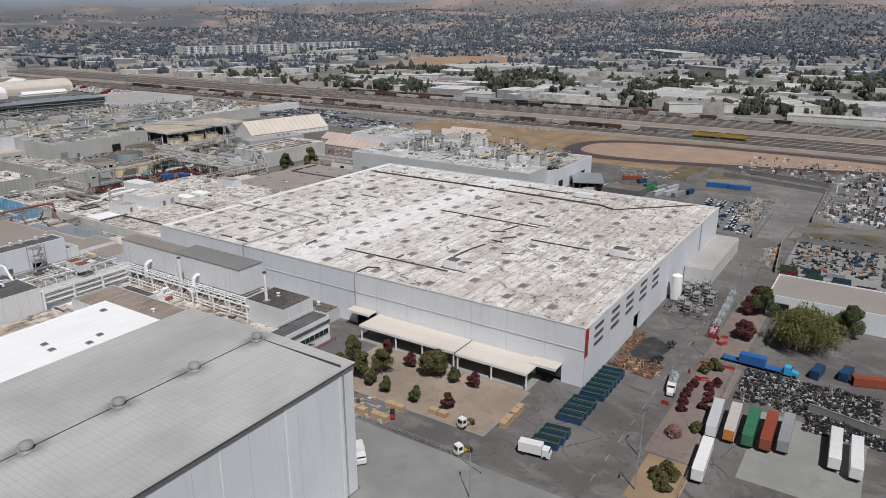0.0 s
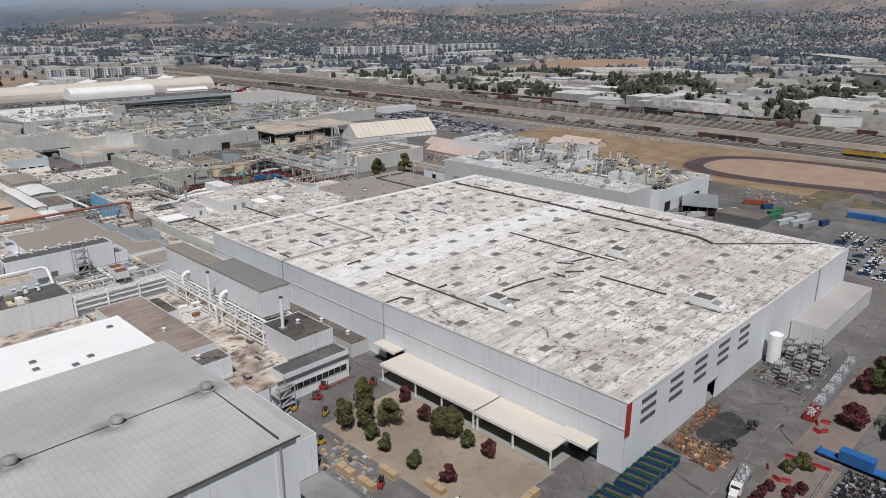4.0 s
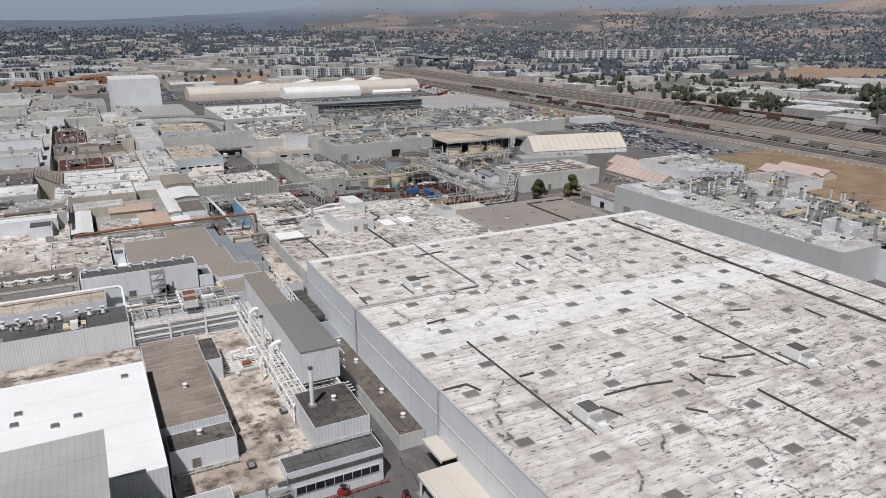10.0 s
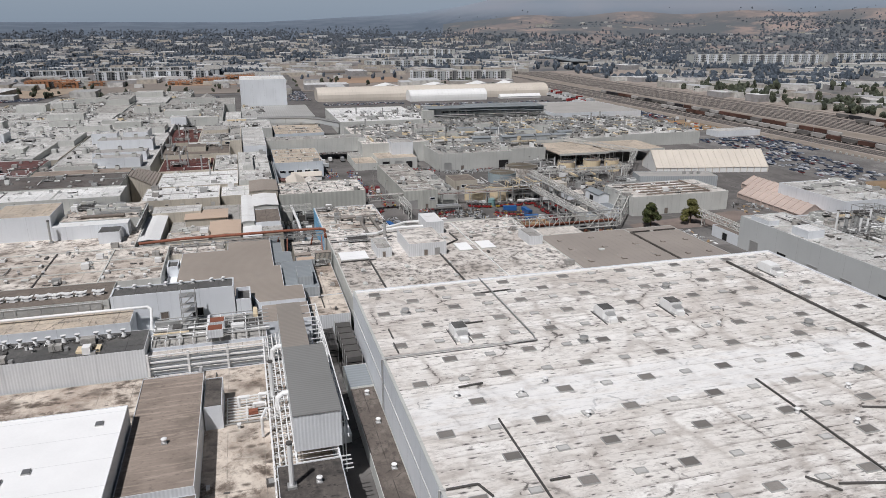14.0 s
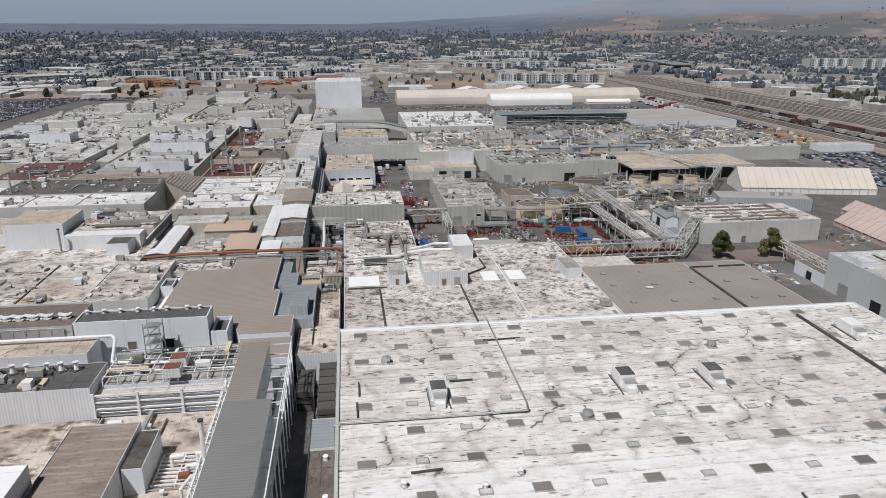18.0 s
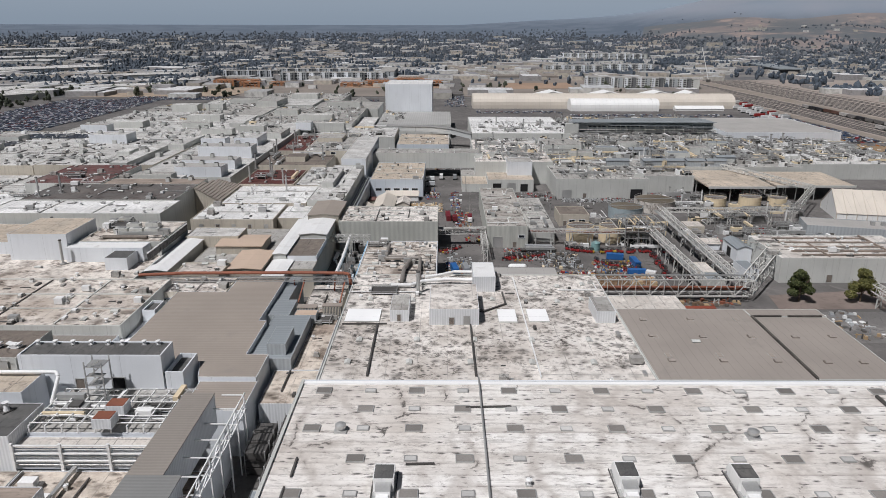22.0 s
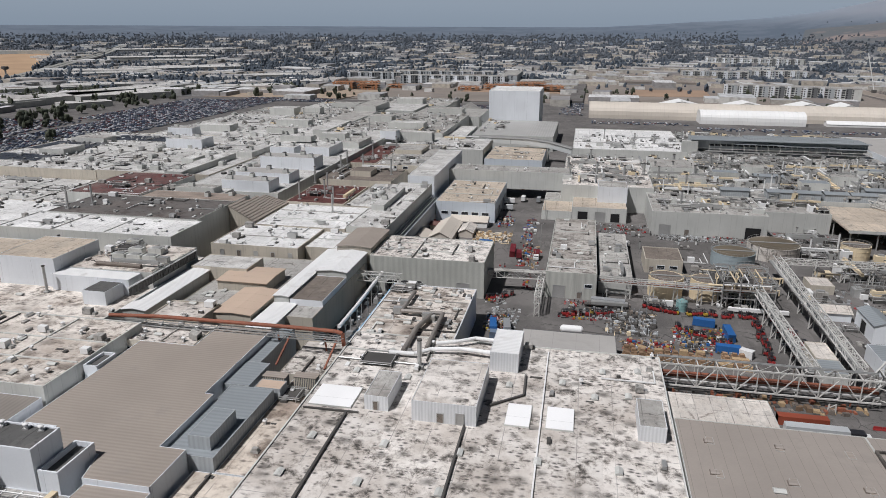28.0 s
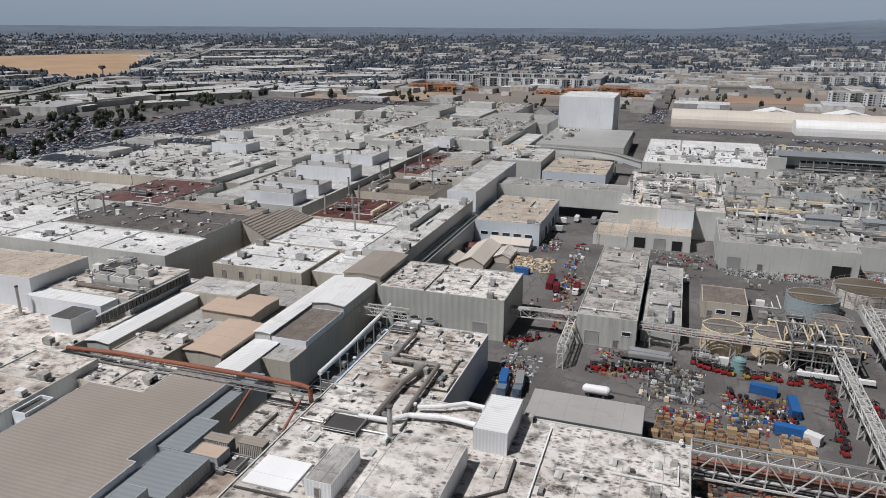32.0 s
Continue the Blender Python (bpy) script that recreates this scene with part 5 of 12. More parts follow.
building("red_roof_hall", 88, 467.5, 118, 508, 16, M_WALL_CREAM, M_ROOF_RED, "cream hall with a dark red roof", par=0.3)
building("pale_low_hall", 118.5, 467.5, 132, 520, 15.5, M_WALL_CREAM, M_ROOF_PALE, "low pale hall beside the red roof", par=0.2)
building("brown_roof_block", 84, 520.5, 127, 558, 16.5, M_WALL_CREAM, M_ROOF_BROWN, "yellowish block with a brown roof", par=0.2)
building("monitor_hall", 136, 523, 151, 612, 20, M_WALL_WHITE, M_ROOF_PALE, "narrow white monitor block above the roofs", par=0.2)
building("brick_hall", 106, 559, 135, 640, 18.5, M_WALL_CREAM, M_ROOF_GREY, "cream hall with dark windows", par=0.3)
building("red_roof_hall", 84, 575, 105, 645, 16, M_WALL_CREAM, M_ROOF_RED, "far cream hall with a dark red roof", par=0.3)
building("link_hall", 86, 646, 160, 700, 15, M_WALL_GREY, M_ROOF_PALE, "pale hall with joined roofs", par=0.2)
# the high western halls
building("white_edge_hall", 5, 380.5, 80.6, 404, 22.3, M_WALL_GREY, M_ROOF_WHITE, "tall hall with a bright white roof", par=0.3)
building("black_roof_hall", 8, 404.4, 77.4, 437.8, 22.6, M_WALL_GREY, M_BLACK_WORN, "tall hall with a worn black felt roof", par=0.15)
building("red_tile_hall", -9, 438.3, 29, 487, 22.8, M_WALL_GREY, M_RED_WORN, "tall hall with a worn dark red roof", par=0.2)
building("brown_top_hall", 29.4, 438.3, 77.4, 452, 22.4, M_WALL_GREY, M_ROOF_STREAK, "hall strip with a streaked brown felt roof", par=0.15)
building("grey_top_hall", 29.4, 452.4, 61, 468, 21, M_WALL_GREY, M_ROOF_PALE, "tall hall with a pale roof", par=0.2)
for y0, y1, z in ((430.5, 445, 22.2), (446, 458, 20.5), (459, 467, 19.0)):
    e = thing("louvre_ramp", 77.8, y0, 0, "sloping brown louvred roof between two halls", "ramp roof", "louvre ramps")
    bm = bmesh.new()
    prism(bm, [(0, 0), (12.4, 0), (12.4, 15.4), (0, z)], "y", 0, y1 - y0)
    part("wall", bm, M_WALL_CREAM, e)
    for k in range(9):
        f0, f1 = k / 9, (k + 0.86) / 9
        bm = bmesh.new()
        prism(bm, [(12.4 * f0, z + (15.4 - z) * f0 + 0.05), (12.4 * f1, z + (15.4 - z) * f1 + 0.05), (12.4 * f1, z + (15.4 - z) * f1 + 0.45), (12.4 * f0, z + (15.4 - z) * f0 + 0.25)], "y", -0.3, y1 - y0 + 0.3)
        part("slat", bm, M_ROOF_TAN, e)
building("tall_white_box", 38, 345, 59.8, 368, 23.9, M_WALL_WHITE, M_ROOF_SAND, "tall white box with a sand-coloured roof", base=14, par=0.1)
building("tall_white_box", 5, 352, 37.5, 378, 18.6, M_WALL_WHITE, M_ROOF_SAND, "white box with a sand-coloured roof", base=14, par=0.1)
building("low_white_house", 60, 342.7, 88.5, 349.6, 19.4, M_WALL_WHITE, M_ROOF_RIB_W, "long low white roof house with a ribbed top", base=14, par=0.1)
building("roof_terrace", 61.6, 349.8, 92.3, 378.3, 19.6, M_WALL_GREY, M_BLOTCH_BROWN, "raised brown-stained roof crowded with air machines", base=14, par=0.2)
e = thing("louvre_strip", 92.4, 337, 16.4, "dark louvred strip along the raised roof edge", "louvre")
for k in range(26):
    part("slat", box(0, k * 1.55, 0, 0.3, k * 1.55 + 1.2, 2.6), M_STEEL_DARK, e)
part("frame", box(-0.02, -0.2, 2.6, 0.4, 40.5, 2.95), M_WHITE, e)
building("small_roof_house", 78.5, 333.5, 86.5, 342.5, 18.5, M_WALL_WHITE, M_ROOF_DARK, "small white roof house", base=14, par=0.1)
building("white_plain_hall", -140, 385, 4.5, 440, 17, M_WALL_CREAM, M_ROOF_WHITE, "wide hall with a plain white roof", par=0.2)
building("white_plain_hall", -140, 440.5, -9.5, 500, 14.2, M_WALL_CREAM, M_ROOF_PALE, "wide hall with a plain white roof and cream upper walls", par=0.2)
building("north_west_hall", -140, 270, -60.5, 384.5, 13, M_WALL_GREY, M_ROOF_GREY, "wide hall with a grey roof", par=0.2)
for x0, y0, x1, y1, z, m in ((30, 468.5, 84, 575, 19.5, M_ROOF_PALE), (-40, 500.5, 29.5, 600, 20, M_ROOF_PALE), (-140, 500.5, -40.5, 640, 19.6, M_ROOF_PALE), (30, 575.5, 83.5, 700, 19, M_ROOF_PALE),
                             (-40, 600.5, 29.5, 745, 20, M_ROOF_PALE), (-98, 640.5, -40.5, 780, 19, M_ROOF_PALE), (30, 700.5, 120, 830, 18, M_ROOF_GREY), (-40, 745.5, 29.5, 850, 19, M_ROOF_GREY),
                             (-98, 780.5, -40.5, 850, 18, M_ROOF_GREY), (-60, 850.5, 60, 920, 18, M_ROOF_PALE), (60.5, 830.5, 130, 905, 16, M_ROOF_GREY), (-20, 920.5, 80, 1010, 16, M_ROOF_GREY), (120.5, 700.5, 136, 780, 14, M_ROOF_PALE), (136.5, 742, 205, 845, 12, M_ROOF_RIB_G)):
    building("assembly_hall", x0, y0, x1, y1, z, M_WALL_CREAM if y0 < 501 and x0 < 0 else M_WALL_GREY, m, "wide assembly hall with a pale weathered roof", par=0.25, group="assembly halls")
for x0, y0, nx, ny in ((-136, 520, 2, 4), (-136, 560, 2, 6), (-110, 605, 3, 4)):
    for i in range(nx):
        for j in range(ny):
            e = thing("solar_array", x0 + 20.4 * i, y0 + 5.4 * j, 19.6, "dark blue-grey solar panels on a low frame", "solar panel", "solar arrays")
            part("panel", box(0, 0, 0.35, 19.6, 4.4, 0.5), M_SOLAR, e)
            part("frame", box(0.2, 0.2, 0, 19.4, 0.5, 0.35), M_STEEL, e)
# roof houses on the high halls
for x0, y0, x1, y1, zb, h, w, m in (
        (47, 528, 80, 542, 19.5, 7, M_WALL_WHITE, M_SHED_ROOF), (54, 469.5, 79, 482, 19.5, 5.5, M_WALL_WHITE, M_SHED_ROOF), (50, 492, 80, 506, 19.5, 5, M_WALL_WHITE, M_SHED_ROOF),
        (38, 561, 54, 572, 19.5, 7, M_WALL_WHITE, M_ROOF_PALE), (56, 574, 72, 600, 19, 6, M_WALL_WHITE, M_ROOF_PALE), (17, 624, 40, 634, 20, 4, M_WALL_GREY, M_ROOF_PALE),
        (9, 491, 19, 553, 20, 3.2, M_WALL_GREY, M_ROOF_PALE), (18, 556, 28, 600, 20, 3.2, M_WALL_GREY, M_ROOF_PALE), (-3, 527, 5, 541, 20, 3.5, M_WALL_GREY, M_ROOF_PALE),
        (-46, 581, -20, 597, 20, 6, M_WALL_WHITE, M_ROOF_PALE), (-80, 638, -60, 650, 19, 6, M_WALL_WHITE, M_ROOF_GREY), (-72, 666, -44, 680, 19, 5, M_WALL_GREY, M_ROOF_PALE),
        (38, 454, 58, 462, 21, 3, M_WALL_GREY, M_ROOF_GREY), (-65, 785, -40, 801, 18, 7, M_WALL_GREY, M_ROOF_PALE), (-36, 795, -18, 806, 19, 6, M_WALL_GREY, M_ROOF_PALE),
        (5, 829, 27, 880, 18, 6, M_WALL_GREY, M_ROOF_GREY), (80, 662, 92, 674, 18, 6, M_WALL_WHITE, M_ROOF_PALE), (92, 674, 117, 684, 15, 7, M_WALL_GREY, M_ROOF_PALE), (29, 656, 40, 666, 19, 5, M_WALL_GREY, M_ROOF_PALE),
        (100, 532, 112, 545, 16.5, 3, M_WALL_CREAM, M_ROOF_BROWN), (108, 600, 126, 622, 18.5, 2.5, M_WALL_CREAM, M_ROOF_GREY), (-110, 540, -92, 560, 19, 4.5, M_WALL_GREY, M_ROOF_PALE),
        (-125, 590, -100, 604, 19, 4, M_WALL_GREY, M_ROOF_GREY), (66, 610, 80, 640, 19, 4, M_WALL_GREY, M_ROOF_GREY), (40, 640, 60, 650, 19, 5, M_WALL_GREY, M_ROOF_PALE), (70, 720, 100, 735, 18, 5, M_WALL_GREY, M_ROOF_PALE),
        (40, 760, 62, 775, 18, 5, M_WALL_GREY, M_ROOF_GREY), (-20, 700, 8, 712, 20, 5, M_WALL_GREY, M_ROOF_PALE), (-30, 860, 0, 875, 18, 5, M_WALL_GREY, M_ROOF_GREY), (-10, 660, 12, 668, 20, 4, M_WALL_GREY, M_ROOF_GREY),
        (20, 935, 50, 955, 16, 6, M_WALL_GREY, M_ROOF_PALE), (75, 850, 110, 868, 16, 5, M_WALL_GREY, M_ROOF_GREY)):
    building("roof_house", x0, y0, x1, y1, zb + h, w, m, "pale roof house on the wide factory roof", base=zb, par=0.15, category="roof house", group="roof houses")

e = thing("cooling_box", 51, 531, 26.5, "pale grey cooling box with a dark fan top", "air unit", "cooling boxes")
part("casing", box(-1.3, -1.0, 0.25, 1.3, 1.0, 1.9), M_WALL_GREY, e)
part("fan_top", box(-1.0, -0.7, 1.9, 1.0, 0.7, 2.2), M_STEEL_DARK, e)
part("skid", box(-1.4, -0.9, 0, 1.4, 0.9, 0.25), M_STEEL, e)
for x, y, z in ((60, 533, 26.5), (69, 539, 26.5), (77, 531, 26.5), (57, 473, 25), (66, 479, 25), (76, 472, 25), (53, 496, 24.5), (64, 503, 24.5), (77, 495, 24.5), (42, 565, 26.5), (50, 569, 26.5), (60, 580, 25), (68, 592, 25), (62, 597, 25), (-40, 586, 26), (-28, 592, 26),
                (12, 500, 23.2), (15, 530, 23.2), (23, 566, 23.2), (23, 590, 23.2), (60, 445, 22.4), (70, 449, 22.4), (45, 457, 24), (20, 629, 24), (32, 629, 24), (138, 470, 19.2), (138, 486, 19.2), (-76, 644, 25), (70, 618, 23), (75, 632, 23)):
    copy_thing(e, pose(x, y, z, 0, 0, 90 * (int(x + y) % 2)))

# the red pipe bridge
roof_duct([(94.4, 324.2, 15.5), (110, 325, 16.0), (150, 325.6, 16.0), (164.5, 325.8, 15.8), (166.5, 325.8, 15.3), (166.8, 325.8, 11.6)], 1.15, M_RUST, "long rust-red pipe crossing above the roofs", "pipe_bridge", 10)
e = thing("pipe_bridge_truss", 100, 325, 0, "grey lattice girder that carries the rust-red pipe", "truss")
bm = bmesh.new()
for z in (13.2, 14.6):
    for y in (-0.8, 0.8):
        beam(bm, (-4, y, z), (66, y, z), 0.25)
for i in range(23):
    x = -4 + i * 3.1
    beam(bm, (x, -0.8, 13.2), (x + 3.1, -0.8, 14.6), 0.15)
    beam(bm, (x, -0.8, 14.6), (x, 0.8, 14.6), 0.15)
part("girder", bm, M_STEEL, e)
for x, y in ((51, -8.5), (65, -8.5), (47.5, 3.0), (61.5, 3.0)):
    bm = bmesh.new()
    beam(bm, (x, 0, 13.4), (x - 0.8, y, 8.5), 0.45)
    part("strut", bm, M_RUST, e)

# ---- the raised gallery with its truss and pipes ----
e = thing("duct_gallery", 142.4, 170, 0, "long raised gallery with a dark grey roof and white ribbed sides", "gallery")
part("wall", box(0, 1.4, 11.6, 9.8, 34.6, 20.0), M_WALL_RIB, e)
part("roof", box(-0.15, 1.25, 20.0, 9.95, 34.75, 20.25), M_ROOF_GALLERY, e)
part("wall", box(0, 34.8, 11.6, 6.4, 64.6, 19.9), M_WALL_RIB, e)
part("roof", box(-0.15, 34.8, 19.9, 6.55, 64.7, 20.15), M_ROOF_GALLERY_B, e, "grey-brown gallery roof")
for z in (13.0, 15.0, 17.0):
    part("outer_beam", box(11.2, 2, z, 11.45, 70, z + 0.28), M_WHITE, e)
for k in range(11):
    y = 8 + 6.1 * k
    part("outer_post", box(11.2, y, 0.1, 11.45, y + 0.25, 17.2), M_WHITE, e)
    for z in (13.0, 17.0):
        part("tie", box(9.8 if y < 34 else 6.4, y, z, 11.2, y + 0.22, z + 0.22), M_WHITE, e)
for k in range(10):
    y = 8 + 6.1 * k
    bm = bmesh.new()
    beam(bm, (11.32, y, 13.2), (11.32, y + 6.1, 15.0) if k % 2 else (11.32, y + 6.1, 17.0), 0.18)
    part("diagonal", bm, M_WHITE, e)
for k in range(72):
    part("grate_bar", box(-4.6, -6.9 + k * 0.98, 11.15, 0.0 if k > 12 else 8.9, -6.8 + k * 0.98, 11.25), M_WHITE, e) if k % 2 == 0 else None
for x in (-3.4, -2.2, -1.0):
    bm = bmesh.new()
    pipe(bm, [(x, -6.5, 11.6), (x, 63, 11.6)], 0.32)
    part("pipe", bm, M_WHITE, e)
for z in (8.2, 7.0):
    part("side_beam", box(-4.75, -7, z, -4.5, 64, z + 0.22), M_WHITE, e)
for k in range(10):
    part("lower_post", box(-4.75, -6 + 7.7 * k, 6.0, -4.5, -5.75 + 7.7 * k, 8.3), M_WHITE, e)
part("side_wall", box(8.75, -14, 0, 9.05, 64, 11.2), M_WALL_WHITE, e)
for y in range(-6, 66, 8):
    for x in (-4.6, 0.2):
        part("column", box(x - 0.2, y - 0.2, 6.0, x + 0.2, y + 0.2, 11.0), M_WHITE, e)
for x in (-4.6, 0.0, 8.9):
    part("rail_beam", box(x - 0.18, -7, 10.7, x + 0.18, 64, 11.15), M_WHITE, e)
for k in range(18):
    y = -6 + 4 * k
    bm = bmesh.new()
    beam(bm, (-4.6, y, 10.9), (0.0, y, 10.9), 0.22)
    beam(bm, (-4.6, y, 10.9), (0.0, y + 4, 10.9), 0.14)
    beam(bm, (-4.6, y, 10.9), (-4.6, y + 4, 7.4), 0.18)
    beam(bm, (-4.6, y, 12.1), (-4.6, y + 4, 12.1), 0.1)
    beam(bm, (-4.6, y, 10.9), (-4.6, y, 12.1), 0.1)
    part("brace", bm, M_WHITE, e)
for k in range(4):
    bm = bmesh.new()
    y = -6.5 + 1.5 * k
    beam(bm, (0, y, 11.2), (11, y, 11.2), 0.2)
    part("brace", bm, M_WHITE, e)
for y, x in ((48, -1.2), (22, -1.2)):
    bm = bmesh.new()
    pipe(bm, [(0, y, 14.5), (x, y, 14.5), (x - 1.2, y, 13.6), (x - 1.6, y - 0.3, 9.0)], 1.25, 10)
    part("elbow_duct", bm, M_WHITE, e)
bm = bmesh.new()
pipe(bm, [(-4.2, 22, 7.0), (-4.2, 22, 10.5), (-5.2, 22, 11.2), (-6.4, 18, 11.2), (-6.4, 18, 6.3)], 0.7, 8)
part("elbow_duct", bm, M_WHITE, e)
white_st = stack(140.8, 157.8, 13.0, 9.5, 0.5, M_WHITE, "white exhaust stack on the tarred roof")
copy_thing(white_st, pose(138.9, 197.0, 11.0))
st = stack(404, 186, 12.0, 7.5, 0.6)
building("tar_roof_edge", 130, 141.7, 151.4, 147.8, 8.2, M_WALL_WHITE, M_ROOF_DARK, "white office front with a strip of dark windows", par=0.2)
e = thing("office_window_band", 131, 141.5, 0, "dark strip windows in the white office front", "window")
part("frame", box(0.5, -0.06, 2.6, 19.5, 0.14, 4.6), M_WALL_GREY, e)
for i in range(9):
    part("pane", box(0.8 + i * 2.07, -0.1, 2.8, 2.7 + i * 2.07, -0.06, 4.4), M_GLASS, e)
part("dark_band", box(-3, -0.1, 6.1, 20.4, 0.1, 7.0), M_ROOF_DARK, e)
roof_duct([(294.75, 258.5, 11.3), (294.75, 299.4, 11.3)], 0.6, M_ROOF_BLACK, "black felt kerb between two taupe roofs", "roof_kerb")
roof_duct([(294.75, 299.4, 11.3), (304, 299.4, 11.3)], 0.5, M_ROOF_BLACK, "black felt kerb between two taupe roofs", "roof_kerb")
roof_duct([(306, 299.4, 11.3), (316.5, 299.4, 11.3)], 0.5, M_ROOF_BLACK, "black felt kerb between two taupe roofs", "roof_kerb")
e = thing("roof_dome", 260.3, 296.7, 11.0, "low taupe skylight dome on a curb", "skylight", "taupe roof domes")
part("curb", box(-0.95, -0.75, 0, 0.95, 0.75, 0.3), M_ROOF_BROWN, e)
bm = bmesh.new()
prism(bm, [(-0.7, 0.3), (0.7, 0.3), (0.45, 0.55), (-0.45, 0.55)], "x", -0.85, 0.85)
part("lid", bm, M_ROOF_TAN_X, e)
for x, y in ((274.4, 284.3), (259.8, 285.0), (260.7, 269.2), (274.6, 268.9), (289.1, 268.8), (288.5, 284.7), (301.3, 284.5), (302.4, 268.4), (311.9, 268.2), (312.2, 284.9), (275.0, 297.3)):
    copy_thing(e, pose(x, y, 11.0 if x < 294 else 10.9))
# vents on the narrow roofs
for x, y in ((163, 204.6), (163.3, 190.3), (163.2, 171), (163.2, 157.3)):
    copy_thing(vent, pose(x, y, 4.0))
for x, y, z in ((146, 158, 13), (116, 160, 11.5), (116, 180, 13)):
    copy_thing(vent, pose(x, y, z))
fan = hatch(70.9, 258.4, 20)
handler = air_handler(60, 258.5, 20)
hood_vent(61.8, 259.8, 20, 1.15)

def butterfly_vent(x, y, z):
    e = thing("roof_vent", x, y, z, "white butterfly-shaped roof ventilator on a curb", "roof vent", "butterfly ventilators")
    part("curb", box(-0.75, -0.75, 0, 0.75, 0.75, 0.5), M_WHITE, e)
    for s_ in (-1, 1):
        bm = bmesh.new()
        prism(bm, [(0.1 * s_, 0.75), (1.7 * s_, 1.35), (1.7 * s_, 1.55), (0.1 * s_, 1.05)], "y", -0.8, 0.8)
        part("wing", bm, M_WHITE, e)
        part("skirt", box(min(0.8 * s_, 1.5 * s_), -0.9, 0.3, max(0.8 * s_, 1.5 * s_), 0.9, 0.55), M_WHITE, e)
    part("throat", box(-0.5, -0.6, 0.5, 0.5, 0.6, 1.3), M_WHITE, e)
    return e


def fan_cluster(x, y, z):
    e = thing("exhaust_fan", x, y, z, "white exhaust fan on a dark triangular frame", "exhaust fan", "fans of the deck")
    part("base", box(-1.3, -1.0, 0, 1.3, 1.0, 0.25), M_STEEL_DARK, e)
    bm = bmesh.new()
    for px, py in ((-1.2, -0.9), (1.2, -0.9), (0, 0.9)):
        beam(bm, (px, py, 0.25), (0, 0, 1.7), 0.22, 6)
    part("tripod", bm, M_STEEL, e)
    bm = bmesh.new()
    cyl(bm, 0, 0, 0.3, 1.5, 0.75, 0.4, 12)
    part("scroll", bm, M_WHITE, e)
    bm = bmesh.new()
    cyl(bm, 0, 0, 1.5, 2.3, 0.35, 0.75, 12)
    part("outlet_cone", bm, M_WHITE, e)
    bm = bmesh.new()
    beam(bm, (0.3, -0.2, 0.8), (1.35, -0.7, 1.1), 0.55, 8)
    part("motor", bm, M_STEEL_DARK, e)
    return e


fly = butterfly_vent(72.5, 257.2, 20)
for x in (64.9, 68.7, 76.4, 79.8, 83.3, 86.9, 91.7):
    copy_thing(fly, pose(x, 257.4, 20))
for x in (97.2, 101.6, 106.0, 110.6, 114.9, 118.4, 123.9, 127.4):
    copy_thing(vent, pose(x, 258.3, 20.5, 0, 0, x * 3))
fc = fan_cluster(74.9, 237.1, 14)
for x in (67.6, 71.2, 78.5, 81.8, 85.5, 89.0, 93.7, 97.0, 100.6):
    copy_thing(fc, pose(x, 237.1, 14, 0, 0, x * 31))
for x, y in ((160.4, 223.6), (160.4, 228.0), (160.4, 232.4), (160.4, 236.8), (160.4, 241.2), (160.4, 245.4), (154.6, 233.0), (154.6, 237.4), (154.6, 241.8)):
    e = thing("cooler_stack", x, y, 0, "dark stacked cooler racks in the alley", "rack", "cooler racks")
    for j in range(3):
        part("unit", box(0, 0, 0.3 + j * 2.0, 4.6, 3.8, 1.9 + j * 2.0), M_STEEL_DARK, e)
    for a, b in ((0, 0), (4.6, 0), (0, 3.8), (4.6, 3.8)):
        part("post", box(a - 0.1, b - 0.1, 0, a + 0.1, b + 0.1, 6.4), M_STEEL, e)
for x, y in ((93.1, 170), (81.8, 176.5), (81.2, 171.9), (88.8, 167.7), (103.3, 184.5), (60, 165)):
    e = thing("roof_hatch", x, y, 17, "small dark square roof hatch on the white roof", "roof hatch", "dark roof hatches")
    part("curb", box(-0.8, -0.8, 0, 0.8, 0.8, 0.25), M_STEEL, e)
    part("cover", box(-0.7, -0.7, 0.25, 0.7, 0.7, 0.4), M_WALL_DARK, e)
# glazed monitor and its handrail
e = thing("roof_monitor", 10, 251.2, 16.5, "slanted grey glazed monitor along the roof", "roof monitor")
for k in range(26):
    part("pane", box(0.3 + 3.2 * k, -0.15, 0.5, 3.3 + 3.2 * k, 0.0, 3.2), M_STEEL, e)
part("rail", box(0, -0.4, 3.3, 84, -0.3, 3.4), M_WHITE, e)
roof_duct([(20, 249.0, 17.6), (106, 249.1, 17.6), (107, 248, 17.0), (107, 243.5, 12.4), (124, 241.5, 12.4)], 0.9, M_WHITE, "fat white pipe along the roof edge", "white_pipe", 10)
roof_duct([(107, 238, 12.8), (125, 236.5, 12.8), (140, 236.1, 12.8)], 0.6, M_WHITE, "white pipe over the pipe deck", "white_pipe", 8)


def scaffold_tower(x, y, z, h, w=4.0):
    e = thing("stair_tower", x, y, z, "open white steel stair tower beside the block", "stair tower")
    for sx in (0, w):
        for sy in (0, w):
            part("post", box(sx - 0.12, sy - 0.12, 0, sx + 0.12, sy + 0.12, h), M_STEEL, e)
    for k in range(int(h / 2.4) + 1):
        part("landing", box(0, 0, k * 2.4, w, w * (0.45 if k % 2 else 1), k * 2.4 + 0.12), M_STEEL, e)
        bm = bmesh.new()
        beam(bm, (0.6, 0.4, k * 2.4), (w - 0.6, 0.4, min(h, k * 2.4 + 2.4)), 0.3)
        part("flight", bm, M_STEEL, e)
    return e


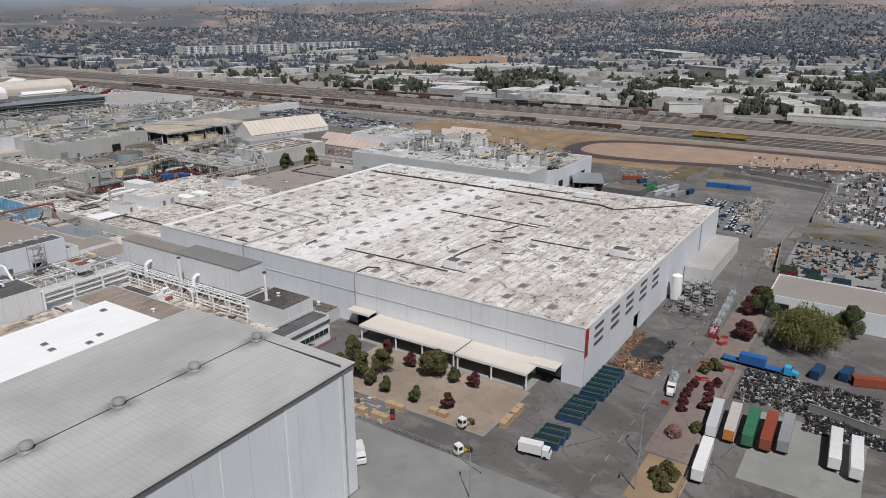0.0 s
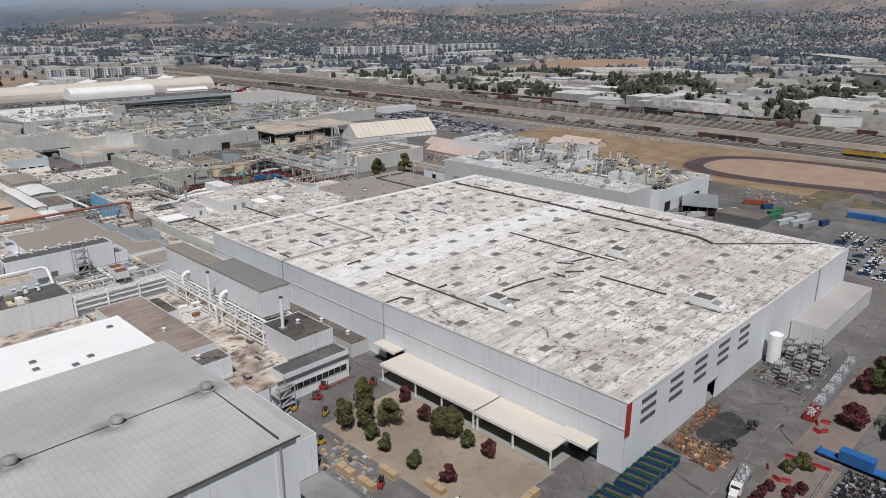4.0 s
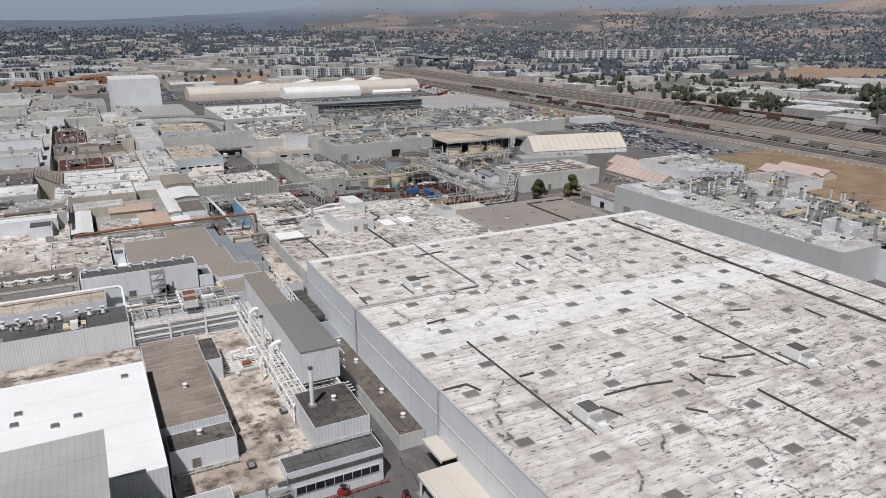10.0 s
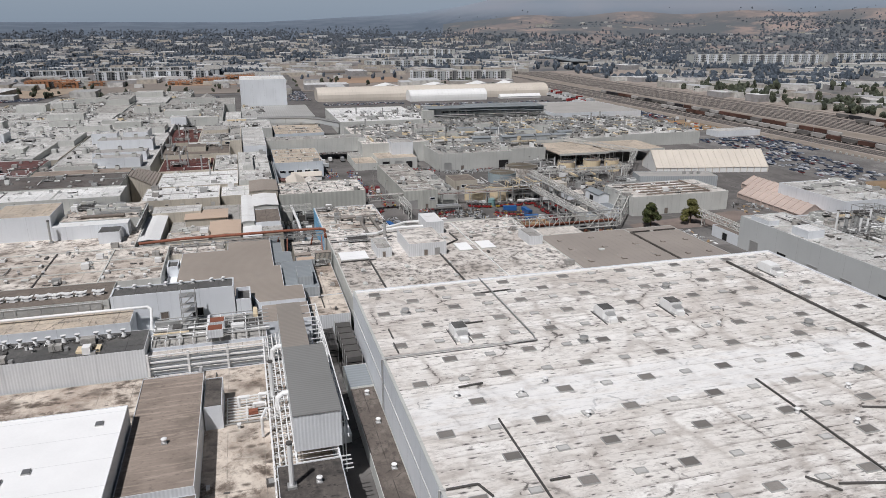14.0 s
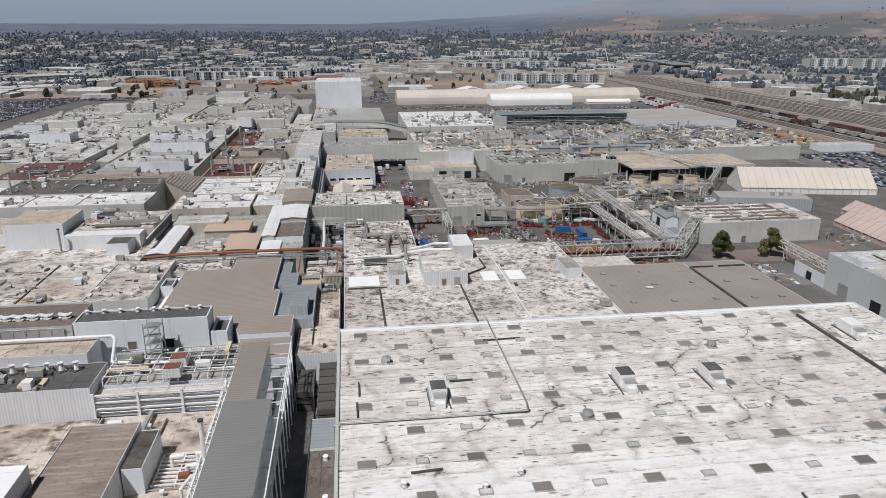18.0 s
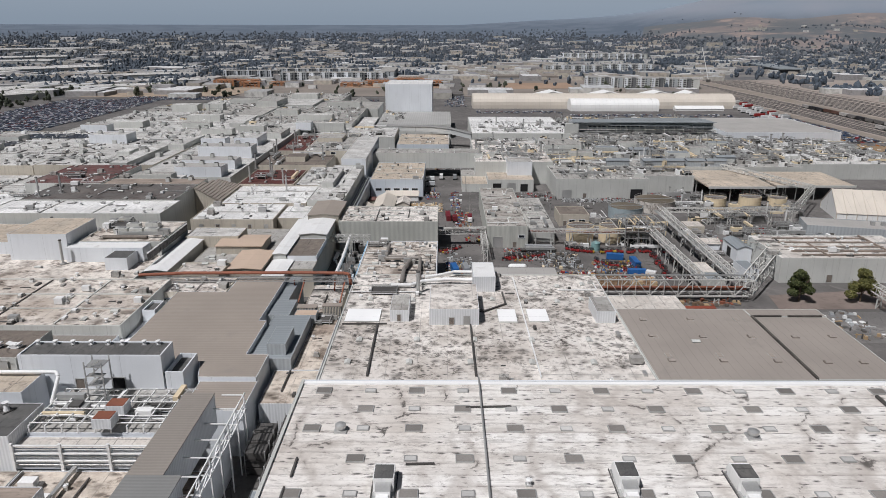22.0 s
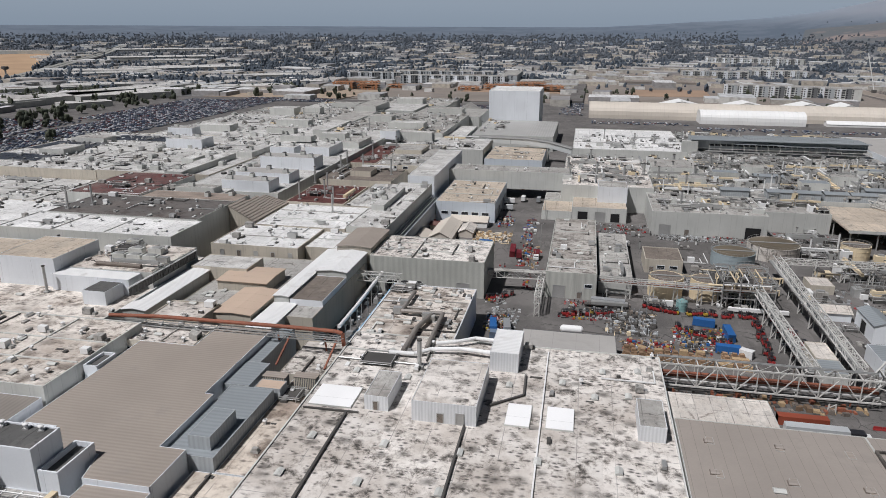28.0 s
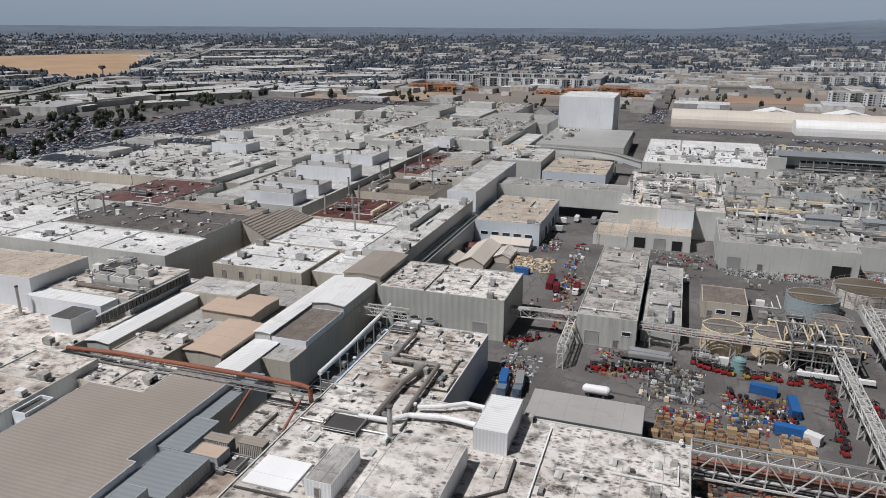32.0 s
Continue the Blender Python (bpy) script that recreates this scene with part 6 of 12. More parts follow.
scaffold_tower(115.5, 244.5, 11.5, 11)
scaffold_tower(125.4, 136.6, 0, 8, 4.6)
deck = thing("roof_deck", 127.8, 196, 6, "white steel deck with pipes on the gravel roof", "deck")
for k in range(9):
    part("joist", box(0, k * 1.4, 0.6, 9.5, k * 1.4 + 0.25, 0.85), M_WHITE, deck)
for x in (0, 4.6, 9.2):
    part("beam", box(x, 0, 0.3, x + 0.3, 11.5, 0.6), M_WHITE, deck)
    for y in (0.2, 11):
        part("foot", box(x, y, 0, x + 0.3, y + 0.3, 0.3), M_WHITE, deck)
for x, y, h in ((3.0, 6.5, 3.2), (6.6, 4.2, 2.2), (8.0, 8.0, 2.6)):
    bm = bmesh.new()
    pipe(bm, [(x, y, 0.8), (x, y, h), (x + 2.6, y, h)], 0.9, 10)
    part("elbow_pipe", bm, M_WHITE, deck)
part("pump", box(5.2, 1.4, 0.85, 7.4, 2.8, 1.8), M_RUST, deck)
part("green_pipe", box(-1, -0.9, 0.2, 12, -0.6, 0.5), M_STEEL, deck)
building("strip_block", 107.2, 226.9, 138.6, 231.4, 11, M_WALL_WHITE, M_CREAM_ROOF, "low white block with a cream roof strip", base=6, par=0.12)
wall_rack = thing("wall_pipe_rack", 107.2, 226.2, 6, "white steel frame with beams and pipes along the white wall", "pipe rack")
for k in range(4):
    part("post", box(k * 10.3, -0.2, 0, k * 10.3 + 0.6, 0.3, 6.6), M_WHITE, wall_rack)
for z in (2.2, 4.0, 5.9):
    part("beam", box(0, 0, z, 31.8, 0.35, z + 0.3), M_WHITE, wall_rack)
for z in (1.2, 3.2, 5.0):
    bm = bmesh.new()
    beam(bm, (0, 0.48, z), (31.5, 0.48, z), 0.3, 8)
    part("pipe", bm, M_STEEL, wall_rack)
for x0, y0, x1, y1 in ((110, 153.6, 123, 155.2), (135, 147.2, 151, 147.9)):
    e = thing("roof_rail", x0, y0, 6 if x0 < 130 else 8.2, "white handrail and grating along the block", "railing")
    part("grating", box(0, 0, 0.5, x1 - x0, 0.5, 0.6), M_STEEL, e)
    for k in range(8):
        part("post", box(k * (x1 - x0) / 7, 0, 0, k * (x1 - x0) / 7 + 0.1, 0.1, 1.6), M_WHITE, e)
    part("rail", box(0, 0, 1.5, x1 - x0 + 0.1, 0.1, 1.6), M_WHITE, e)
rack = thing("pipe_rack", 108, 232, 11.5, "white steel pipe rack over the deck", "pipe rack")
for k in range(9):
    part("frame_beam", box(k * 3.6, 0, 1.6, k * 3.6 + 0.25, 17, 1.9), M_WHITE, rack)
    part("frame_post", box(k * 3.6, 0, 0, k * 3.6 + 0.25, 0.25, 1.6), M_WHITE, rack)
for k in range(6):
    bm = bmesh.new()
    beam(bm, (0, 1 + k * 3.0, 2.1), (32, 1 + k * 3.0, 2.1), 0.35, 6)
    part("pipe", bm, M_STEEL, rack)
for x, y in ((123, 230.5), (123.4, 236)):
    e = thing("water_box", x, y, 13.5, "pale box container with a rusty lid on the rack", "tank", "roof tanks")
    part("body", box(0, 0, 0, 4.2, 3.6, 2.4), M_WALL_RIB, e)
    part("lid", box(0.2, 0.2, 2.4, 4.0, 3.4, 2.55), M_RUST, e)
# clutter of small vents and hatches over the stained roofs
rnd = random.Random(9)
for x0, y0, x1, y1, z, n in ((170, 340, 194, 376, 11, 10), (14, 286, 104, 320, 14.5, 26), (-50, 326, 90, 338, 14, 22), (8, 382, 79, 402, 22.3, 16), (12, 406, 75, 436, 22.6, 18),
                             (-6, 441, 27, 485, 22.8, 14), (93, 430, 130, 465, 15.2, 12), (154, 402, 194, 425, 14, 14), (221, 410, 235, 484, 10, 12), (-130, 390, 0, 436, 17, 22), (135, 432, 149, 456, 16.5, 6), (256, 262, 294, 303, 11, 2),
                             (88, 400, 120, 426, 15, 12), (105, 332, 119, 342, 13.5, 4), (105, 317, 125, 328, 12.5, 8), (104, 345, 119, 360, 11.0, 12), (353, 175, 372, 260, 14.2, 26), (330, 363, 388, 390, 10, 12), (156, 510, 185, 560, 10.3, 8)):
    for k in range(int(n * 0.6)):
        x, y = x0 + rnd.random() * (x1 - x0), y0 + rnd.random() * (y1 - y0)
        if rnd.random() < 0.75:
            copy_thing(fan, pose(x, y, z, 0, 0, 90 * rnd.randint(0, 1)))
        else:
            copy_thing(vent, pose(x, y, z))
for zone, n in (((-130, 505, -44, 636, 19.6), 6), ((-36, 505, 26, 596, 20), 9), ((34, 508, 46, 556, 19.5), 3), ((34, 604, 64, 696, 19), 6), ((-36, 604, 26, 740, 20), 8), ((-94, 684, -44, 776, 19), 5), ((34, 704, 116, 826, 18), 9), ((-36, 750, 2, 846, 19), 5), ((-56, 855, 56, 916, 18), 5), ((-16, 924, 76, 1006, 16), 6), ((88, 648, 156, 698, 15), 6)):
    for k in range(n):
        x, y = zone[0] + rnd.random() * (zone[2] - zone[0]), zone[1] + rnd.random() * (zone[3] - zone[1])
        copy_thing(handler if rnd.random() < 0.5 else fan, pose(x, y, zone[4], 0, 0, 90 * rnd.randint(0, 1)))
for x, y in ((73, 361), (79, 361), (85, 361), (75, 368), (82, 369), (68, 377)):
    copy_thing(handler, pose(x, y, 19.6, 0, 0, 0))
roof_duct([(69, 354, 20.3), (86, 353.6, 20.3)], 1.5, M_ROOF_BROWN, "fat brown duct lying on the raised roof", "fat_duct", 10)
tall = stack(93, 474, 16, 9, 0.45)
for x, y, z in ((86.5, 512, 16), (98, 500, 16), (104, 480, 16), (112, 470, 15.2), (117, 455, 15.2), (90, 545, 16.5), (100, 556, 16.5), (122, 540, 16.5), (96, 590, 16), (90, 610, 16), (101, 630, 16), (87, 565, 16.5), (40, 372, 14), (60, 340, 14), (14, 410, 22.6), (20, 418, 22.6), (60, 700, 19), (110, 760, 18), (-20, 760, 19), (20, 900, 18)):
    copy_thing(tall, pose(x, y, z))

# ---- on the lower hall ----
def ribbed_box(name, x0, y0, x1, y1, zb, h, label, roof=None):
    return building(name, x0, y0, x1, y1, zb + h, M_WALL_RIB, roof or M_ROOF_GREY, label, base=zb, par=0.12, category="roof house")


box_house = ribbed_box("roof_house", 194.8, 291.5, 209.7, 313.2, 11.5, 5.0, "ribbed white roof house with a sooty top", M_BLOTCH)
ribbed_box("roof_house", 182.8, 294, 188.5, 307, 11.5, 3.6, "small ribbed white roof house")
ribbed_box("roof_house", 209, 319.5, 216.5, 334.8, 11.5, 5.2, "ribbed white filter house with a ribbed lid", M_ROOF_RIB_W)
ribbed_box("roof_house", 245.2, 293.2, 251, 305.5, 11.5, 3.6, "small ribbed white roof house at the edge")
for x0, x1, y0, y1 in ((168.9, 179.6, 293.4, 303.2), (215.8, 221.5, 293.3, 303), (225, 231.3, 293.6, 303.3)):
    e = thing("roof_panel", x0, y0, 11.5, "bright white membrane patch on a low curb", "roof panel", "white roof panels")
    part("curb", box(0, 0, 0, x1 - x0, y1 - y0, 0.35), M_WALL_GREY, e)
    part("sheet", box(0.1, 0.1, 0.35, x1 - x0 - 0.1, y1 - y0 - 0.1, 0.45), M_SNOW, e)
for x in (179.5, 207.4):
    roof_duct([(x, 258.5, 11.9), (x - 0.3, 291.0, 11.9)], 0.5)
roof_duct([(223.6, 333.0, 11.8), (224.0, 258.0, 11.8)], 0.35, M_WHITE, "pale ridge strip along the roof", "roof_pipe")
roof_duct([(168.5, 291.6, 11.8), (182, 291.8, 11.8)], 0.4)
roof_duct([(211.5, 301, 11.9), (219, 307.5, 11.9), (218.6, 318, 11.9)], 0.5)
roof_duct([(168, 318.3, 11.9), (190, 318.3, 11.9)], 0.5, M_STEEL, "grey pipe across the roof", "roof_pipe", 8)
for j, y in enumerate((266.5, 280.5)):
    for i in range(5):
        copy_thing(fan, pose(173.5 + 16.4 * i + 1.5 * j, y, 11.5, 0, 0, 90))
for x, y in ((236, 310), (244, 312), (238, 324), (247, 326), (228, 316), (175, 312), (189, 311), (181, 325), (215, 312)):
    copy_thing(fan, pose(x, y, 11.5, 0, 0, 90))
e = thing("mural_wall", 167.1, 337, 0, "light blue painted wall panels with white waves", "wall panel")
for k in range(6):
    part("panel", box(-0.12, 0.1 + 7.0 * k, 0.3, 0.15, 7.0 * k + 6.95, 11.2), M_MURAL, e)
# fat ducts of the pipe-roof hall
DUCT = surface("grey_brown_duct", (0.30, 0.275, 0.25), rough=0.6, var=0.25, metal=0.2)
roof_duct([(177, 369.1, 12.6), (176.8, 352, 12.6), (190, 352.2, 12.6), (190.4, 327, 12.6)], 1.3, DUCT, "fat grey-brown duct over the roof", "fat_duct", 10)
roof_duct([(186.7, 350.5, 12.6), (184.5, 340, 12.6), (184.5, 324, 12.6)], 1.5, DUCT, "fat grey-brown duct over the roof", "fat_duct", 10)
roof_duct([(172, 356, 12.2), (184, 356, 12.2)], 0.9, DUCT, "grey-brown duct over the roof", "fat_duct", 8)
roof_duct([(181, 322.3, 12.7), (188, 322.6, 12.7), (192, 326, 12.9), (200, 327.2, 13.2), (209, 326, 13.4)], 1.25, M_WHITE, "fat white pipe bending to the filter house", "white_pipe", 12)
roof_duct([(192.5, 330, 12.9), (198, 331.5, 13.2), (203, 334.5, 13.4), (209, 334, 13.4)], 1.1, M_WHITE, "white pipe bending to the filter house", "white_pipe", 12)
for x, y in ((172, 344), (173, 350), (186, 365), (190, 372), (180, 374), (193, 360), (171, 338), (179, 332)):
    e = copy_thing(fan, pose(x, y, 11, 0, 0, 0))
copy_thing(st, pose(190.5, 318.0, 11.5))

for x in (164.0, 169.4):
    e = thing("cooling_unit", x, 394.2, 0, "grey steel cooling unit with fan mouths", "cooling unit", "cooling units")
    part("base", box(0, 0, 0, 4.6, 4.2, 1.2), M_STEEL_DARK, e)
    part("casing", box(0.2, 0.2, 1.2, 4.4, 4.0, 5.0), M_STEEL, e)
    bm = bmesh.new()
    cyl(bm, 2.3, 2.1, 5.0, 5.7, 1.6, 1.7, 16)
    part("fan_ring", bm, M_STEEL, e)
    bm = bmesh.new()
    cyl(bm, 2.3, 2.1, 5.2, 5.72, 1.35, 1.35, 16)
    part("fan_mouth", bm, M_DARK, e)
    for k in range(3):
        part("louvre", box(0.5, 0.1, 1.6 + k * 1.05, 4.1, 0.2, 2.3 + k * 1.05), M_WALL_DARK, e)
roof_duct([(157.5, 397, 8.5), (158.5, 364, 8.5), (158.5, 345, 8.5)], 1.3, M_WHITE, "fat pale pipe along the alley", "white_pipe", 10)
for y in (348, 360, 372, 384, 395):
    e = thing("pipe_trestle", 158.2, y, 0, "steel trestle that carries the alley pipe", "trestle", "pipe trestles")
    for x in (-1.2, 1.2):
        part("post", box(x - 0.15, -0.15, 0, x + 0.15, 0.15, 7.8), M_STEEL, e)
    part("beam", box(-1.6, -0.2, 7.5, 1.6, 0.2, 7.85), M_STEEL, e)

# ---- steel gantries over the yard ----


def truss(name, a, b, w, h, bays, label, mat=None, chord=0.4, web=0.25, single=False):
    """A box girder of lattice work from a to b, w wide and h high, its underside at the height of a and b."""
    a, b = Vector(a), Vector(b)
    e = thing(name, *a, label, "truss")
    d = b - a
    u = Vector((-d.y, d.x, 0)).normalized() * (w / 2)
    up = Vector((0, 0, h))
    m = mat or M_TRUSS
    for s in (-1, 1):
        for z in (0, 1):
            bm = bmesh.new()
            beam(bm, u * s + up * z, d + u * s + up * z, chord)
            part("chord", bm, m, e)
    for i in range(bays):
        p, q = d * (i / bays), d * ((i + 1) / bays)
        lo, hi = (p, q) if i % 2 == 0 else (q, p)
        bars = [("cross_bar", p - u + up, p + u + up, web), ("cross_bar", p - u, p + u, web), ("brace", p - u + up, q + u + up, web * 0.7)]
        for s in (-1, 1):
            bars += [("diagonal", lo + u * s, hi + u * s + up, web), ("upright", p + u * s, p + u * s + up, web)]
        if single:
            for k, a1, b1, w1 in bars:
                bm = bmesh.new()
                beam(bm, a1, b1, w1)
                part(k, bm, m, e)
        else:
            bm = bmesh.new()
            for k, a1, b1, w1 in bars:
                beam(bm, a1, b1, w1)
            part("bay", bm, m, e)
    return e


def legs(e, spots, h, w=1.6):
    for x, y in spots:
        bm = bmesh.new()
        for sx in (-w / 2, w / 2):
            beam(bm, (x + sx, y, 0), (x + sx * 0.8, y, h), 0.32)
        for k in range(max(2, int(h / 2.5))):
            z0, z1 = h * k / max(2, int(h / 2.5)), h * (k + 1) / max(2, int(h / 2.5))
            beam(bm, (x - w / 2, y, z0), (x + w / 2, y, z1), 0.18)
        o = e.matrix_basis.translation
        bmesh.ops.translate(bm, verts=bm.verts, vec=(-o.x, -o.y, -o.z))
        part("leg", bm, M_TRUSS, e)


g = truss("truss_gantry", (253.8, 341, 2.6), (311, 341, 2.6), 5.0, 6.4, 11, "big white lattice girder with pipes inside", single=True)
for y in (1.3, 2.0):
    part("cable_tray", box(0, y, 6.55, 57, y + 0.45, 6.75), M_STEEL, g)
for k, y in enumerate((-1.4, -0.4, 0.6, 1.6)):
    bm = bmesh.new()
    beam(bm, (0, y, 1.2 + 0.9 * (k % 2)), (57, y, 1.2 + 0.9 * (k % 2)), 0.8, 8)
    part("pipe", bm, M_RUST if k % 2 else M_STEEL, g)
legs(g, ((298.5, 336.0), (311, 341)), 2.6, 2.0)
g = truss("truss_gantry", (311, 341, 2.6), (334, 372, 5.0), 5.0, 5.5, 6, "white lattice girder turning to the side hall", single=True)
legs(g, ((318, 350), (326, 361)), 4.0, 2.0)
g = truss("conveyor_bridge", (295.3, 345, 6.8), (294.3, 409, 6.8), 2.6, 2.2, 16, "long white lattice conveyor bridge above the yard", chord=0.3, web=0.18)
part("deck", box(-1.2, 0, -0.12, 1.2, 64, 0.05), M_STEEL, g)
legs(g, [(295 - 0.012 * k, 350 + k) for k in (0, 11, 22, 33, 44, 57)], 6.8)
g = truss("conveyor_bridge", (308.5, 347, 6.8), (310, 449, 6.8), 2.6, 2.2, 24, "long white lattice conveyor bridge above the yard", chord=0.3, web=0.18)
part("deck", box(-1.2, 0, -0.12, 1.2, 102, 0.05), M_STEEL, g)
legs(g, [(308.6 + 0.014 * k, 352 + k) for k in (0, 14, 28, 42, 56, 70, 84)], 6.8)
g = truss("pipe_rack_bridge", (311, 445, 7.0), (380, 447, 7.0), 2.4, 2.0, 16, "white lattice pipe bridge across the tank yard", chord=0.28, web=0.18)
legs(g, [(314 + 10.5 * k, 445.3 + 0.25 * k) for k in range(7)], 7.0)
g = truss("pipe_rack_bridge", (238.2, 410.8, 6.2), (294, 408.5, 6.2), 2.2, 1.6, 14, "white lattice pipe bridge before the cream tanks", chord=0.26, web=0.16)
for k, y in enumerate((-0.7, -0.2, 0.3, 0.8)):
    bm = bmesh.new()
    beam(bm, (0, y, 0.35), (55.8, y - 2.3, 0.35), 0.32, 6)
    part("pipe", bm, (M_RUST, M_STEEL, M_STEEL, M_RUST)[k], g)
legs(g, [(241 + 8.5 * k, 410.7 - 0.35 * k) for k in range(7)], 6.2)
g = truss("road_bridge", (196.6, 409.5, 5.6), (218.5, 411.0, 5.6), 2.6, 2.6, 7, "pale lattice pipe bridge over the factory road", chord=0.3, web=0.2, single=True)
part("roof", box(-0.2, -1.2, 2.7, 22, 1.4, 2.85), M_ROOF_GREY, g)
g = truss("road_bridge", (217, 386, 5.0), (217, 408, 5.0), 2.2, 2.4, 7, "pale lattice pipe bridge along the road", chord=0.3, web=0.2, single=True)
legs(g, ((217, 386), (217, 397), (217, 408)), 5.0, 1.8)
truss("roof_bridge", (150.4, 389, 8.2), (167, 389, 8.2), 3.0, 2.6, 6, "white lattice bridge between two halls", chord=0.3, web=0.18)
g = truss("roof_bridge", (407, 486, 9.6), (372, 560, 10.5), 2.6, 2.4, 18, "white lattice conveyor rising over the open canopy", chord=0.3, web=0.2)
legs(g, ((405, 489), (399, 502), (393, 515)), 9.6)
g = truss("roof_bridge", (407, 486, 9.0), (380, 447, 8.5), 2.6, 2.4, 9, "white lattice conveyor bridge to the pipe rack", chord=0.3, web=0.2, single=True)

for y in (364, 369, 375, 381, 387):
    roof_duct([(340 + (y % 3) * 2, y, 10.5), (379, y, 10.5)], 0.55, M_ROOF_STREAK, "dark brown beam lying across the pale roof", "roof_beam")
roof_duct([(379.3, 362, 10.5), (379.3, 391, 10.5)], 0.6, M_ROOF_STREAK, "dark brown beam lying along the pale roof", "roof_beam")
roof_duct([(352, 362, 10.45), (352, 381, 10.45)], 0.45, M_ROOF_STREAK, "dark brown beam lying along the pale roof", "roof_beam")
g = truss("conveyor_bridge", (356, 338, 5.4), (355, 300.2, 5.6), 2.8, 2.6, 9, "pale lattice conveyor bridge from the pale hall to the grey hall", chord=0.32, web=0.2, single=True)
legs(g, ((355.8, 333), (355.4, 320)), 5.4, 1.8)

e = thing("process_platform", 279.5, 409.5, 0, "steel platform on braced columns with pipe loops on top", "platform")
for i in range(4):
    for j in range(4):
        part("column", box(5.0 * i, 5.4 * j, 0, 5.0 * i + 0.4, 5.4 * j + 0.4, 8.2), M_TRUSS, e)
for j in range(4):
    for z in (4.2, 7.8):
        part("beam", box(0.4, 5.4 * j + 0.05, z, 15.0, 5.4 * j + 0.35, z + 0.35), M_TRUSS, e)
for i in range(4):
    part("beam", box(5.0 * i + 0.05, 0.4, 7.8, 5.0 * i + 0.35, 16.2, 8.15), M_TRUSS, e)
for i in range(3):
    bm = bmesh.new()
    beam(bm, (5.0 * i + 0.2, 0.1, 0.3), (5.0 * i + 5.2, 0.1, 4.2), 0.22)
    beam(bm, (5.0 * i + 5.2, 0.1, 4.4), (5.0 * i + 0.2, 0.1, 7.8), 0.22)
    part("cross_brace", bm, M_TRUSS, e)
part("deck", box(0.4, 0.4, 8.16, 15.2, 16.4, 8.28), M_STEEL_DARK, e)
for k in range(6):
    bm = bmesh.new()
    x, y = 1.0 + 2.3 * k, 1.0 + 2.6 * (k % 3)
    pipe(bm, [(x, y, 8.3), (x, y, 10.2 + 0.5 * (k % 2)), (x + 0.6, y + 0.5, 10.8 + 0.5 * (k % 2)), (x + 0.6, y + 5.0, 10.8 + 0.5 * (k % 2)), (x + 0.6, y + 5.6, 10.2), (x + 0.6, y + 5.6, 8.3)], 0.5, 8)
    part("pipe_loop", bm, M_CREAM if k % 3 == 0 else M_STEEL, e)
for y, z in ((-0.9, 8.4), (-0.2, 8.4), (16.9, 8.2)):
    bm = bmesh.new()
    beam(bm, (-2, y, z), (17, y, z), 0.45, 8)
    part("header_pipe", bm, M_CREAM, e)

# ---- tanks ----


def tank(x, y, r, h, mat, label, open_top=False):
    e = thing("storage_tank", x, y, 0, label, "tank", "storage tanks")
    bm = bmesh.new()
    cyl(bm, 0, 0, 0, h, r, r, 36)
    shell = part("shell", bm, mat, e)
    for z in (h * 0.33, h * 0.66, h - 0.15):
        bm = bmesh.new()
        cyl(bm, 0, 0, z, z + 0.16, r + 0.08, r + 0.08, 36)
        part("hoop", bm, mat, shell)
    if open_top:
        bm = bmesh.new()
        cyl(bm, 0, 0, h, h + 0.04, r - 0.5, r - 0.5, 36)
        part("liquid", bm, M_ROOF_BROWN if r < 8 else surface("murky_water", (0.16, 0.13, 0.09), rough=0.3, var=0.3), e)
        part("walkway", box(-r, -0.5, h + 0.2, r, 0.5, h + 0.4), M_STEEL, e)
    else:
        bm = bmesh.new()
        cyl(bm, 0, 0, h, h + 0.8, r + 0.1, 0.6, 36)
        part("lid", bm, mat, e)
    bm = bmesh.new()
    for i in range(24):
        a, b = 2 * math.pi * i / 24, 2 * math.pi * (i + 1) / 24
        p, q = (r * math.cos(a), r * math.sin(a)), (r * math.cos(b), r * math.sin(b))
        beam(bm, (*p, h), (*p, h + 1.1), 0.08)
        beam(bm, (*p, h + 1.1), (*q, h + 1.1), 0.08)
    part("railing", bm, M_STEEL, shell)
    return e


M_BLUE_TANK = surface("blue_tank_paint", (0.30, 0.355, 0.375), rough=0.6, var=0.2, streak=0.6)
tank(263.6, 418, 6.4, 7.5, M_CREAM, "round cream storage tank with a railing", True)
tank(278, 418, 5.4, 7.5, M_CREAM, "round cream storage tank with a railing", True)
tank(296, 462, 9.0, 6.0, M_BLUE_TANK, "wide pale blue clarifier basin with brown water", True)
tank(316, 478, 11.0, 6.0, M_STONE, "wide stained concrete clarifier basin with brown water", True)
tank(351.5, 483, 6.0, 6.0, M_CREAM, "round cream storage tank with a brown top", True)
tank(299, 440, 6.2, 5.5, M_STEEL, "round steel tank with brown water", True)
tank(298.5, 424, 6.2, 5.0, M_STEEL, "round steel tank with brown water", True)
tank(268, 402.5, 2.0, 3.6, surface("teal_tank_paint", (0.25, 0.42, 0.42), rough=0.5), "small teal round tank")
tank(372, 485, 6, 6, M_CREAM, "round cream storage tank by the canopy", True)
tank(386, 482, 5, 6, M_CREAM, "round cream storage tank by the canopy", True)
building("control_house", 257.8, 443, 273, 461, 5.8, M_WALL_CREAM, M_ROOF_BROWN, "flat-roofed control house among the tanks", par=0.25)
